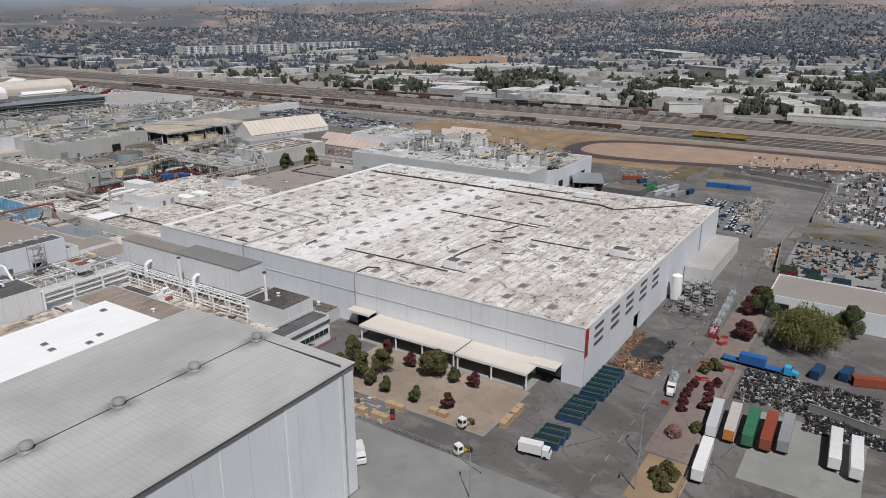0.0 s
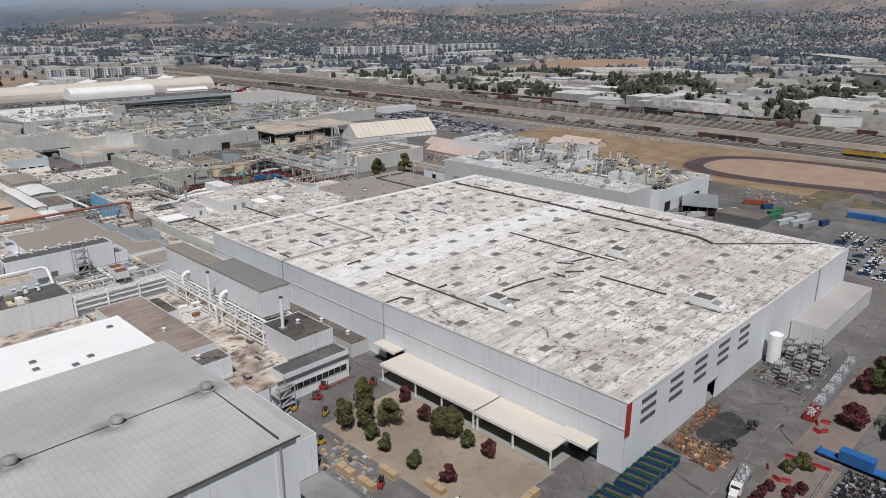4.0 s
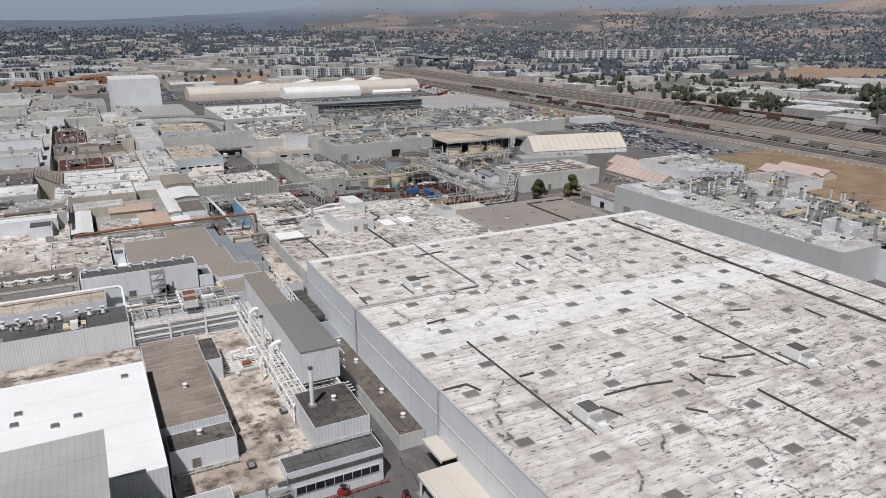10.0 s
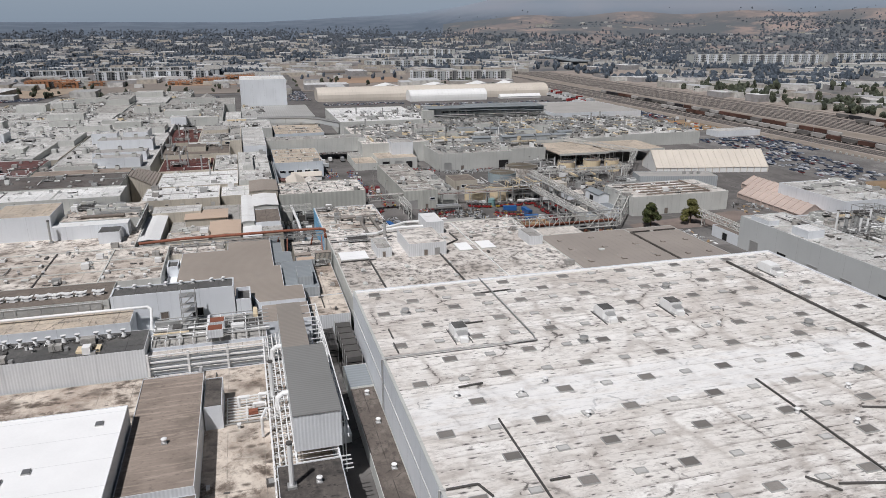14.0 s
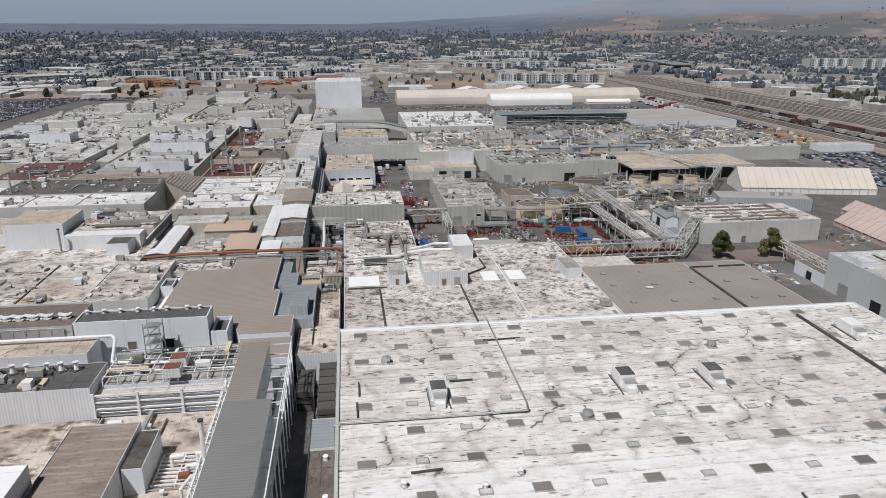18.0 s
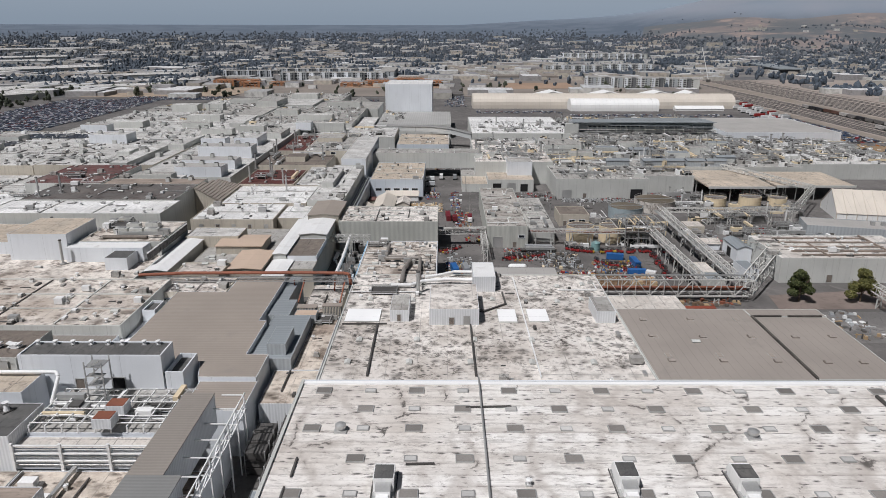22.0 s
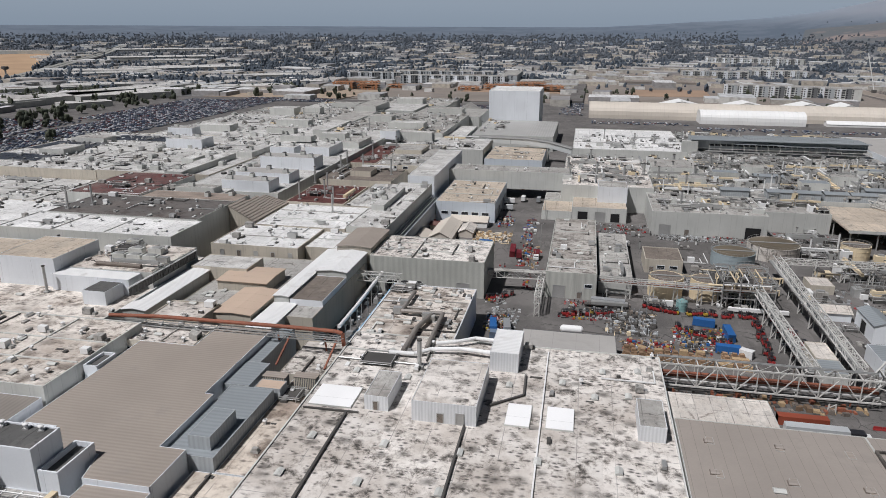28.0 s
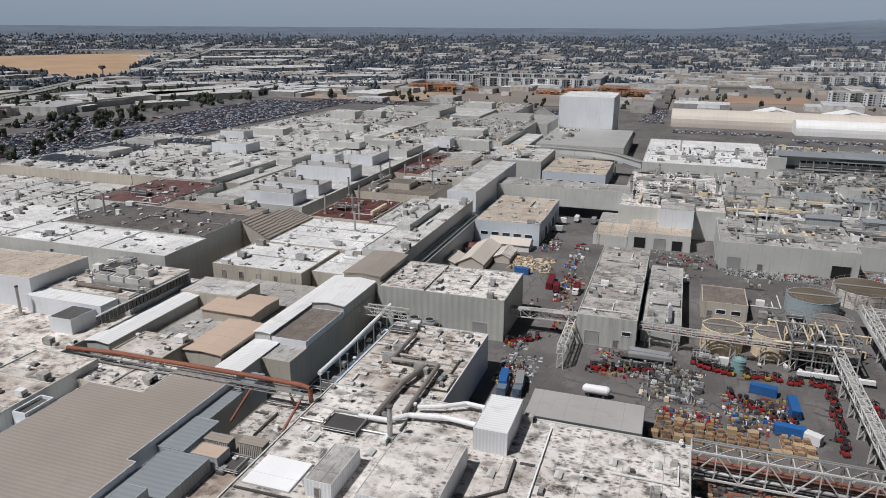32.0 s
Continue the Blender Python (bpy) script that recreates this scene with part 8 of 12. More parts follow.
LOW = "low curbs, pipes and boxes strewn over a pale roof"
PLANT = "pipes, ducts, frames and machines crowded on a roof"
for k, (zone, low, joints, plant, tall_) in enumerate((
        ((269.9, 546, 429.5, 654.5, 11), 1.0, 22, 1.3, 5.0), ((219.5, 553, 268.5, 639.5, 14), 1.2, 20, 0.7, 3.0), ((431, 561, 511.5, 667.5, 10), 1.0, 24, 0.8, 4.0), ((375, 167, 431.5, 299.5, 12), 1.0, 24, 0.28, 3.5),
        ((351, 172, 373.5, 299, 14.2), 1.0, 18, 0.08, 2.0), ((266, 504, 318, 544, 11.5), 1.0, 14, 0.5, 3.0), ((320, 521, 351.5, 544.5, 10), 1.0, 12, 0.9, 4.0), ((305.5, 716, 436.5, 789.5, 11), 1.0, 24, 0.7, 4.0), ((305, 656.5, 430.5, 689, 11.2), 1.4, 14, 0.6, 3.0),
        ((222.5, 695, 303.5, 759.5, 12), 1.0, 24, 0.2, 3.0), ((428.5, 319.5, 471.5, 365.5, 11), 0.8, 14, 0.12, 2.5), ((328, 361, 389, 391, 10), 0.7, 10, 0.0, 2.0),
        ((-139, 501, -41, 639, 19.6), 1.0, 20, 0.06, 3.0), ((-39, 501, 8.5, 599, 20), 1.0, 16, 0.08, 2.5), ((31, 507, 46, 574.5, 19.5), 1.0, 14, 0.1, 2.5), ((31, 604, 65, 699, 19), 1.0, 18, 0.12, 3.0), ((-39, 603, 16, 744, 20), 1.0, 18, 0.1, 3.0),
        ((-97, 684, -41, 779, 19), 0.9, 20, 0.1, 3.0), ((31, 701, 119, 829, 18), 0.9, 22, 0.15, 3.0), ((-39, 746, 4, 849, 19), 0.9, 22, 0.15, 3.0), ((-97, 781, -66, 849, 18), 0.9, 22, 0.15, 3.0), ((-59, 851, 4, 919, 18), 0.8, 22, 0.15, 3.0),
        ((61, 831, 129, 849, 16), 0.8, 0, 0.2, 3.0), ((-19, 921, 79, 934, 16), 0.8, 0, 0.2, 3.0), ((-19, 956, 79, 1009, 16), 0.8, 22, 0.2, 3.0), ((87, 647, 159, 673, 15), 1.0, 14, 0.2, 3.0), ((87, 685, 159, 699, 15), 1.0, 0, 0.3, 3.0), ((137, 760, 160, 844, 12), 0.8, 20, 0.2, 3.0),
        ((106.5, 623, 134.5, 639.5, 18.5), 1.2, 0, 0.3, 2.5), ((107, 560, 134.5, 599, 18.5), 1.2, 14, 0.2, 2.5), ((84.5, 546, 126.5, 557.5, 16.5), 1.2, 0, 0.4, 3.0), ((84.5, 521, 99, 557, 16.5), 1.2, 0, 0.4, 3.0), ((89, 468, 117.5, 507.5, 16), 0.6, 0, 0.2, 3.5), ((84.5, 576, 104.5, 644, 16), 0.6, 0, 0.2, 3.5),
        ((119, 468, 131.5, 519.5, 15.5), 1.3, 12, 0.25, 2.0), ((141.5, 430, 150, 519, 16.5), 1.0, 16, 0.05, 2.0), ((91, 429, 131.5, 466.5, 15.2), 0.6, 12, 0.03, 2.0), ((87, 399, 122.5, 427.5, 15), 0.9, 12, 0.06, 2.0), ((124, 405.5, 137, 427.5, 14), 0.6, 9, 0.0, 2.0),
        ((-139, 386, 4, 439.5, 17), 0.45, 18, 0.02, 2.0), ((-139, 441, -10, 499.5, 14.2), 1.0, 14, 0.06, 2.0), ((6, 381, 80, 403.5, 22.3), 0.5, 12, 0.03, 2.0), ((9, 405, 77, 437.5, 22.6), 0.7, 0, 0.03, 2.0), ((-8.5, 439, 28.5, 486.5, 22.8), 0.8, 0, 0.04, 2.5), ((30, 453, 55, 467.5, 21), 1.0, 9, 0.1, 2.0),
        ((-59, 284, 105.5, 322, 14.5), 0.9, 12, 0.0, 2.0), ((-59, 324, 35, 340, 14), 1.2, 8, 0.03, 2.0), ((62, 350.5, 91.8, 378, 19.6), 1.6, 0, 0.45, 2.2), ((80, 324, 92, 333, 14), 1.2, 12, 0.15, 2.5), ((-139, 271, -61, 384, 13), 0.6, 20, 0.03, 2.0),
        ((152.5, 399.5, 195.8, 427, 14), 0.8, 9, 0.0, 2.0), ((219, 406.5, 237, 485.5, 10), 0.9, 14, 0.0, 2.0), ((239, 415, 250.5, 474.5, 7), 1.0, 10, 0.1, 2.0), ((155.5, 508.5, 186, 562.5, 10.3), 0.7, 16, 0.0, 2.0), ((162.5, 641.5, 202, 696.5, 10), 0.7, 16, 0.0, 2.0), ((150.5, 566.5, 223.5, 583.5, 16), 0.5, 0, 0.0, 2.0),
        ((168, 337, 196, 378.5, 11), 1.6, 9, 0.12, 1.8), ((168, 314, 193, 335.5, 11.5), 1.4, 8, 0.12, 1.8), ((217, 306, 252.5, 335.5, 11.5), 0.5, 0, 0.0, 2.0), ((168, 247, 252, 291, 11.5), 0.12, 0, 0.0, 2.0),
        ((153.5, 312.5, 164.5, 332.5, 8.5), 1.2, 0, 0.1, 1.5), ((104, 316, 126, 329, 12.5), 1.8, 6, 0.1, 1.6), ((104, 331, 119.5, 342.5, 13.5), 1.5, 6, 0.1, 1.6), ((109.5, 212, 125, 225.5, 6), 1.6, 0, 0.3, 2.0), ((124, 150, 137.5, 197, 6), 0.7, 0, 0.05, 1.5), ((108, 232.5, 138.5, 251, 11.5), 1.5, 0, 0.9, 2.6), ((11, 227, 106, 237.5, 14), 0.8, 0, 0.15, 1.8), ((155, 251, 165, 267, 8.5), 1.2, 0, 0.1, 1.2), ((159, 269, 165.4, 311, 8.5), 1.6, 0, 0.25, 1.4))):
    x0, y0, x1, y1, z = zone
    roof_clutter(x0, y0, x1, y1, z, 500 + k, PLANT if plant >= 0.3 else LOW, low, joints, plant, tall_)

YARD = "steel frames, pipes and machines standing on the yard"
for k, (x0, y0, x1, y1, low, plant, tall_) in enumerate(((312, 412, 328, 429, 1.5, 1.6, 6.0), (270, 426, 292, 442, 1.5, 1.2, 5.0), (275, 442, 286, 500, 1.5, 0.4, 3.0), (327, 446, 350, 520, 1.5, 1.2, 5.5), (353, 450, 392, 488, 1.2, 1.0, 6.0), (333, 402, 386, 441, 1.6, 0.9, 5.0), (297, 346, 300, 405, 1.0, 0.6, 3.0), (311, 345, 318, 400, 1.6, 0.5, 3.0), (286, 428, 292, 455, 1.2, 1.5, 5.0),
                                                         (240, 476, 262, 500, 2.0, 0.3, 2.5), (204, 586, 218, 640, 2.0, 0.3, 2.5), (252, 402, 312, 409, 2.0, 0.8, 4.0), (150, 383, 166, 398, 2.0, 0.8, 4.0), (153, 336, 166, 382, 1.5, 0.8, 5.0), (319, 375, 324, 400, 2.0, 0.5, 3.0), (432, 180, 470, 300, 1.5, 0.4, 4.0), (476, 320, 500, 345, 1.2, 0.2, 3.0))):
    roof_clutter(x0, y0, x1, y1, 0.02, 700 + k, YARD, low, 0, plant, tall_, "yard_plant")

building("cream_shed", 301.2, 361.2, 307.4, 373.4, 4.0, M_WALL_CREAM, M_CREAM_ROOF, "small cream flat-roofed shed between the conveyors", par=0.1)
building("grey_store", 300.8, 351.7, 307.4, 360.8, 4.0, M_WALL_GREY, M_ROOF_SLATE, "small grey metal store between the conveyors", par=0.1)
gabled("yard_tent", 314.5, 402.8, 324.6, 411.0, 3.0, 4.4, "x", M_WALL_WHITE, M_CREAM_ROOF, "cream gabled shelter beside the conveyor", category="tent")
gabled("white_workshop", 325.2, 385.5, 331.6, 401.4, 6.0, 7.2, "y", M_WALL_WHITE, M_ROOF_SLATE, "white workshop with a slate-grey roof and a dark gate", over=0.3)
openings(325.2, 401.4, 0, "w", [(5.5, 0.2, 4.0, 4.2, "open")])
building("grey_store", 318.8, 361.0, 324.4, 373.0, 5.0, M_WALL_WHITE, M_ROOF_SLATE, "small white store with a grey roof", par=0.1)
building("cream_hut", 318.8, 430.5, 327.4, 440.5, 3.4, M_WALL_CREAM, M_CREAM_ROOF, "low cream hut among the pipe racks", par=0.1)

for k, (x0, y0, x1, y1) in enumerate(((394, 250, 424, 290), (398, 190, 428, 226))):
    roof_clutter(x0, y0, x1, y1, 12.0, 820 + k, "tall filter housings, ducts and stacks on the white hall", 1.2, 0, 1.8, 7.0, "roof_plant")

# ---- front court, road and yards ----
slab("court_soil", 130.3, 73.3, 155.8, 126, 0.06, M_COURT_SOIL, "bare tan soil of the planted court")
slab("kerb_walk", 155.8, 74, 165.9, 134, 0.12, M_CONCRETE, "pale concrete walk under the canopy", "pavement")
slab("concrete_apron", 60, 40, 119.5, 85.6, 0.05, M_APRON, "pale grey concrete apron", "pavement")
slab("concrete_apron", 98.8, 85.6, 119.5, 110.6, 0.05, M_APRON, "pale grey concrete apron beside the tall hall", "pavement")
slab("kerb", 130.0, 73.0, 130.3, 117, 0.16, M_CONCRETE, "pale kerb of the planted court", "kerb")
slab("kerb", 130.3, 73.0, 155.8, 73.3, 0.16, M_CONCRETE, "pale kerb of the planted court", "kerb")
slab("verge", 146, 27, 201, 38.5, 0.14, M_VERGE, "planted verge of brown soil beside the road")
slab("verge", 127, 26.5, 145.5, 37, 0.14, M_DRY_GRASS, "dry grass verge beside the road")
slab("verge", 203, 28, 262, 38.5, 0.14, M_VERGE, "planted verge of pinkish soil beside the road")
slab("trailer_yard", 120, -40, 181, 26, 0.05, M_ASPHALT, "dark asphalt trailer yard")
slab("yard_concrete", 147, -6, 180, 18, 0.08, M_CONCRETE, "pale concrete strip in the trailer yard", "pavement")
slab("scrap_lot", 296, -40, 345, 31.5, 0.06, M_CONCRETE, "dusty pale scrap lot")
slab("scrap_lot", 384, -60, 545, 29.5, 0.06, M_LOT, "dusty brown scrap lot")
slab("grass_strip", 346, 20, 383, 36, 0.08, M_GREEN_GRASS, "strip of dry green grass")
slab("grass_strip", 446, 106, 592, 124, 0.08, M_GREEN_GRASS, "strip of dry green grass below the test track")
slab("brown_field", 470, 105, 591, 300, 0.03, M_DRY_GRASS, "dry grass round the oval test track")
slab("brown_field", 500, 300, 591, 700, 0.03, M_DRY_GRASS, "bare brown ground beside the railway")


def loop(grow):
    """The outline of the test track: straight along the railway, round at its wide end."""
    pts = []
    for i in range(72):
        a = 2 * math.pi * i / 72
        c, d = math.cos(a), math.sin(a)
        y = 95 + (128 + grow) * math.copysign(abs(d) ** 0.75, d)
        f = (y + 33) / 256
        half = (26 + 34 * f) + grow
        x = 588 - 26 - 34 * f + half * math.copysign(abs(c) ** 0.75, c)
        pts.append((x, y))
    return pts


def flat(name, pts, z, mat, label, category="ground"):
    bm = bmesh.new()
    top = [bm.verts.new((x, y, z)) for x, y in pts]
    low = [bm.verts.new((x, y, -0.3)) for x, y in pts]
    bm.faces.new(top)
    for i in range(len(pts)):
        bm.faces.new((low[i], low[(i + 1) % len(pts)], top[(i + 1) % len(pts)], top[i]))
    bmesh.ops.recalc_face_normals(bm, faces=bm.faces)
    tagged(new(name, mesh_of(name, bm, mat)), label, category, kind="structure")


M_TAR = surface("black_burnt_asphalt", (0.035, 0.034, 0.033), rough=0.9, var=0.3, stain=(0.09, 0.085, 0.08), amount=0.6, stain_scale=0.2)
M_MARK = surface("worn_road_paint", (0.34, 0.335, 0.32), rough=0.9, var=0.3)
M_TRACK = surface("dark_track_asphalt", (0.055, 0.058, 0.066), rough=0.85, var=0.15)
M_TRACK_RED = surface("worn_red_track_paint", (0.17, 0.075, 0.07), rough=0.9, var=0.25)
flat("track_edge", loop(0), 0.10, surface("red_kerb", (0.22, 0.10, 0.085), var=0.2), "reddish edge of the oval test track", "road")
flat("test_track", loop(-1.6), 0.16, M_TRACK, "dark asphalt oval test track", "road")
for k, g in enumerate((-4.2, -7.4, -10.4)):
    flat("track_line", loop(g), 0.18 + 0.02 * k, M_TRACK_RED, "worn reddish line round the test track", "road mark")
    flat("test_track", loop(g - 0.7), 0.19 + 0.02 * k, M_TRACK, "dark asphalt lane of the oval test track", "road")
flat("infield", loop(-13), 0.26, surface("pale_infield_soil", (0.37, 0.265, 0.195), var=0.15, stain=(0.28, 0.195, 0.145), amount=0.5, stain_scale=0.04), "pale sandy infield of the test track")

flat("grass_strip", [(439, 37), (459, 35.5), (485, 103), (448, 97)], 0.10, M_GREEN_GRASS, "sloping strip of dry green grass beside a wall")
flat("grass_strip", [(363, -1), (375, -0.5), (383.5, 29), (377, 30)], 0.12, M_GREEN_GRASS, "dry green grass between the lots")
flat("dark_patch", [(200.2 + (8.6 + 0.7 * math.sin(3 * a)) * math.cos(a), 54.0 + (5.4 + 0.5 * math.sin(5 * a + 1)) * math.sin(a)) for a in (2 * math.pi * k / 40 for k in range(40))], 0.03, M_TAR, "round dark burnt patch of asphalt beside the sign wall", "road")
slab("lot_paving", 342, 50, 426, 96, 0.04, M_LOT, "paler asphalt of the small car park", "pavement")
for x0, x1, y in ((128, 262, 44.5), (266, 372, 44.2)):
    for k in range(int((x1 - x0) / 9)):
        slab("lane_mark", x0 + 9 * k, y, x0 + 9 * k + 3.2, y + 0.16, 0.03, M_MARK, "worn pale lane mark on the road", "road mark")

flat("grass_strip", [(320, 332), (372, 333), (398, 347), (392, 356), (322, 346)], 0.06, M_VERGE, "dry brown grass strip round the two trees")
slab("car_lot", 500, 396, 590, 626, 0.06, M_LOT, "grey asphalt car park beside the railway", "pavement")
flat("access_road", [(339.7, 48.7), (352.2, 31.4), (397.4, 31.0), (439.5, 29.5), (459.8, 32.5), (474.2, 47.3), (470.5, 77.5), (457.5, 100.6), (445.0, 93.2), (437.0, 66.0), (424.0, 53.1), (396.3, 49.0)], 0.13, M_LOT, "pale curving access road round the car park", "road")
flat("side_road", [(320, 304), (398, 304), (398, 330), (320, 330)], 0.04, M_LOT, "paler asphalt road behind the hall", "road")

# vehicles and yard goods
def paint(name, c):
    return surface(name, c, rough=0.4, var=0.12, stain=shift(c, 0.6), amount=0.2, stain_scale=0.8)


P = {"red": paint("red_vehicle_paint", (0.30, 0.028, 0.028)), "yellow": paint("yellow_vehicle_paint", (0.42, 0.28, 0.04)), "blue": paint("blue_vehicle_paint", (0.03, 0.13, 0.36)), "white": paint("white_vehicle_paint", (0.75, 0.75, 0.74)),
     "grey": paint("grey_vehicle_paint", (0.30, 0.31, 0.32)), "black": paint("black_vehicle_paint", (0.025, 0.025, 0.03)), "green": paint("green_container_paint", (0.045, 0.17, 0.09)), "orange": paint("orange_container_paint", (0.55, 0.20, 0.04)),
     "rim": paint("dull_green_rim", (0.03, 0.095, 0.045)), "navy": paint("navy_dumpster_paint", (0.022, 0.06, 0.135)), "tan": paint("dusty_tan_trailer_paint", (0.50, 0.46, 0.42)), "cyan": paint("bright_cyan_cab_paint", (0.05, 0.36, 0.62)), "silver": paint("silver_vehicle_paint", (0.48, 0.50, 0.51)), "wood": surface("raw_timber", (0.46, 0.33, 0.195), var=0.2, ribs=0.4, rib_axis="x"), "card": surface("brown_cardboard", (0.36, 0.235, 0.145), var=0.2, each=0.5), "slate": paint("dusty_slate_blue_paint", (0.15, 0.20, 0.27)), "wine": paint("wine_red_vehicle_paint", (0.17, 0.022, 0.03)), "teal": paint("teal_container_paint", (0.10, 0.26, 0.34)), "brick": paint("brick_red_container_paint", (0.28, 0.07, 0.04))}
M_TYRE = surface("black_rubber", (0.018, 0.018, 0.018), rough=0.85)


def wheel_mesh(r, w):
    bm = bmesh.new()
    cyl(bm, 0, 0, -w / 2, w / 2, r, r, 14)
    bmesh.ops.rotate(bm, verts=bm.verts, matrix=Matrix.Rotation(math.pi / 2, 3, "Y"))
    return mesh_of("wheel", bm, M_TYRE)


WHEEL = wheel_mesh(0.5, 0.35)
SMALL_WHEEL = wheel_mesh(0.33, 0.22)


def trailer(x, y, turn, col, length=14.6):
    e = thing("box_trailer", x, y, 0, f"{col} box trailer parked in the yard", "trailer", "parked trailers", turn=turn)
    bm = bmesh.new()
    bx(bm, -1.28, -length / 2, 1.15, 1.28, length / 2, 4.05)
    bmesh.ops.bevel(bm, geom=bm.edges[:], offset=0.06, segments=1, affect="EDGES")
    part("body", bm, P[col], e)
    for k in range(12):
        yy = -length / 2 + 0.6 + k * (length - 1.2) / 11
        part("roof_bow", box(-1.29, yy - 0.04, 4.05, 1.29, yy + 0.04, 4.09), P["white" if col == "white" else col], e) if k % 3 == 0 else None
    part("rear_door", box(-1.15, -length / 2 - 0.05, 1.25, 1.15, -length / 2 - 0.005, 3.95), P["orange" if col == "tan" else "white" if col in ("white", "silver") else col], e)
    part("chassis", box(-0.5, -length / 2 + 0.2, 0.8, 0.5, length / 2 - 1, 1.15), M_STEEL_DARK, e)
    for wy in (-length / 2 + 1.6, -length / 2 + 2.9):
        for wx in (-1.05, 1.05):
            shared("wheel", WHEEL, e, Matrix.Translation((wx, wy, 0.5)))
    part("landing_leg", box(-0.9, length / 2 - 3.2, 0, 0.9, length / 2 - 3.0, 0.9), M_STEEL_DARK, e)
    return e


for x, y, a, c in ((166.2, 27.0, 95, "silver"), (166.6, 22.8, 94, "tan"), (166.8, 18.6, 93, "green"), (167.2, 14.6, 92, "brick"), (168.6, 11.0, 92, "grey"), (146.6, 25.2, 94, "white"), (167.8, 0.4, 93, "white"), (166.2, -4.0, 93, "white")):
    trailer(x, y, a + 180, c)


def container(x, y, z, turn, col, length=12.2):
    e = thing("shipping_container", x, y, z, f"{col} steel shipping container on the ground", "container", "shipping containers", turn=turn)
    bm = bmesh.new()
    n = int(length / 0.5)
    bx(bm, -1.2, -length / 2, 0.12, 1.2, length / 2, 2.55)
    shell = part("shell", bm, P[col], e)
    for k in range(0, n, 2):
        yy = -length / 2 + 0.25 + k * (length / n)
        part("rib", box(-1.26, yy, 0.2, 1.26, yy + 0.25, 2.5), P[col], shell) if k % 6 == 0 else None
    for yy in (-length / 2, length / 2 - 0.15):
        part("end_frame", box(-1.24, yy, 0, 1.24, yy + 0.15, 2.62), P[col], shell)
    return e


for x, y, a, c in ((376.5, 155.2, 60, "grey"), (384, 150, 60, "silver"), (392, 147, 60, "grey"), (402, 142, 60, "silver"), (431, 138, 25, "brick"), (426, 130, 60, "navy"), (418, 122.5, 80, "green"), (409, 119.5, 80, "green"), (402, 112, 75, "silver"), (414, 114.5, 75, "grey"), (405, 106.5, 75, "silver"), (417, 109, 75, "silver"), (404, 101.5, 75, "grey"), (413, 97.5, 75, "navy"), (439.5, 88, 5, "blue"), (440, 75.5, 5, "blue"),
                   (212, 1.5, 80, "navy"), (209, 8.5, 80, "navy"), (211, -6, 20, "brick"), (273.8, 389.5, 80, "blue"), (278, 368.8, 85, "blue"), (289.0, 327.9, 90, "brick")):
    container(x, y, 0.05, a, c, 6.1 if c in ("navy",) else 7.2 if 272 < x < 279 else 12.2)


M_SCRAP = surface("dark_rusty_scrap", (0.10, 0.065, 0.045), rough=0.9, var=0.4, big=0.8, stain=(0.04, 0.035, 0.03), amount=0.6, stain_scale=1.2)


def dumpster(x, y, turn):
    e = thing("dumpster", x, y, 0, "open dark blue steel dumpster with a rusty rim", "dumpster", "dumpsters", turn=turn)
    bm = bmesh.new()
    for p in ((-1.2, -3.2, 1.2, -3.08), (-1.2, 3.08, 1.2, 3.2), (-1.2, -3.08, -1.08, 3.08), (1.08, -3.08, 1.2, 3.08)):
        bx(bm, p[0], p[1], 0.15, p[2], p[3], 1.9)
    bx(bm, -1.08, -3.08, 0.15, 1.08, 3.08, 0.3)
    part("body", bm, P["navy"], e)
    part("scrap_fill", box(-1.05, -3.0, 0.3, 1.05, 3.0, 1.0), M_SCRAP, e)
    bm = bmesh.new()
    for p in ((-1.27, -3.27, 1.27, -3.05), (-1.27, 3.05, 1.27, 3.27), (-1.27, -3.05, -1.05, 3.05), (1.05, -3.05, 1.27, 3.05)):
        bx(bm, p[0], p[1], 1.9, p[2], p[3], 2.02)
    part("rim", bm, P["rim"], e)
    for k in range(5):
        for px in (-1.28, 1.2):
            part("stiffener", box(px, -2.7 + k * 1.35, 0.2, px + 0.08, -2.6 + k * 1.35, 1.85), P["navy"], e) if k in (0, 2, 4) else None
    for yy in (-2.4, 2.4):
        part("skid", box(-0.6, yy - 0.2, 0, 0.6, yy + 0.2, 0.15), M_STEEL_DARK, e)
    return e


d = dumpster(135.0, 58.6, 8)
for x in (138.0, 140.9):
    copy_thing(d, pose(x, 58.4, 0, 0, 0, 8))
for k in range(4):
    copy_thing(d, pose(148.6 + 3.0 * k, 58.2, 0, 0, 0, 6))
for k in range(6):
    copy_thing(d, pose(162.6 + 2.95 * k, 57.6, 0, 0, 0, 6))


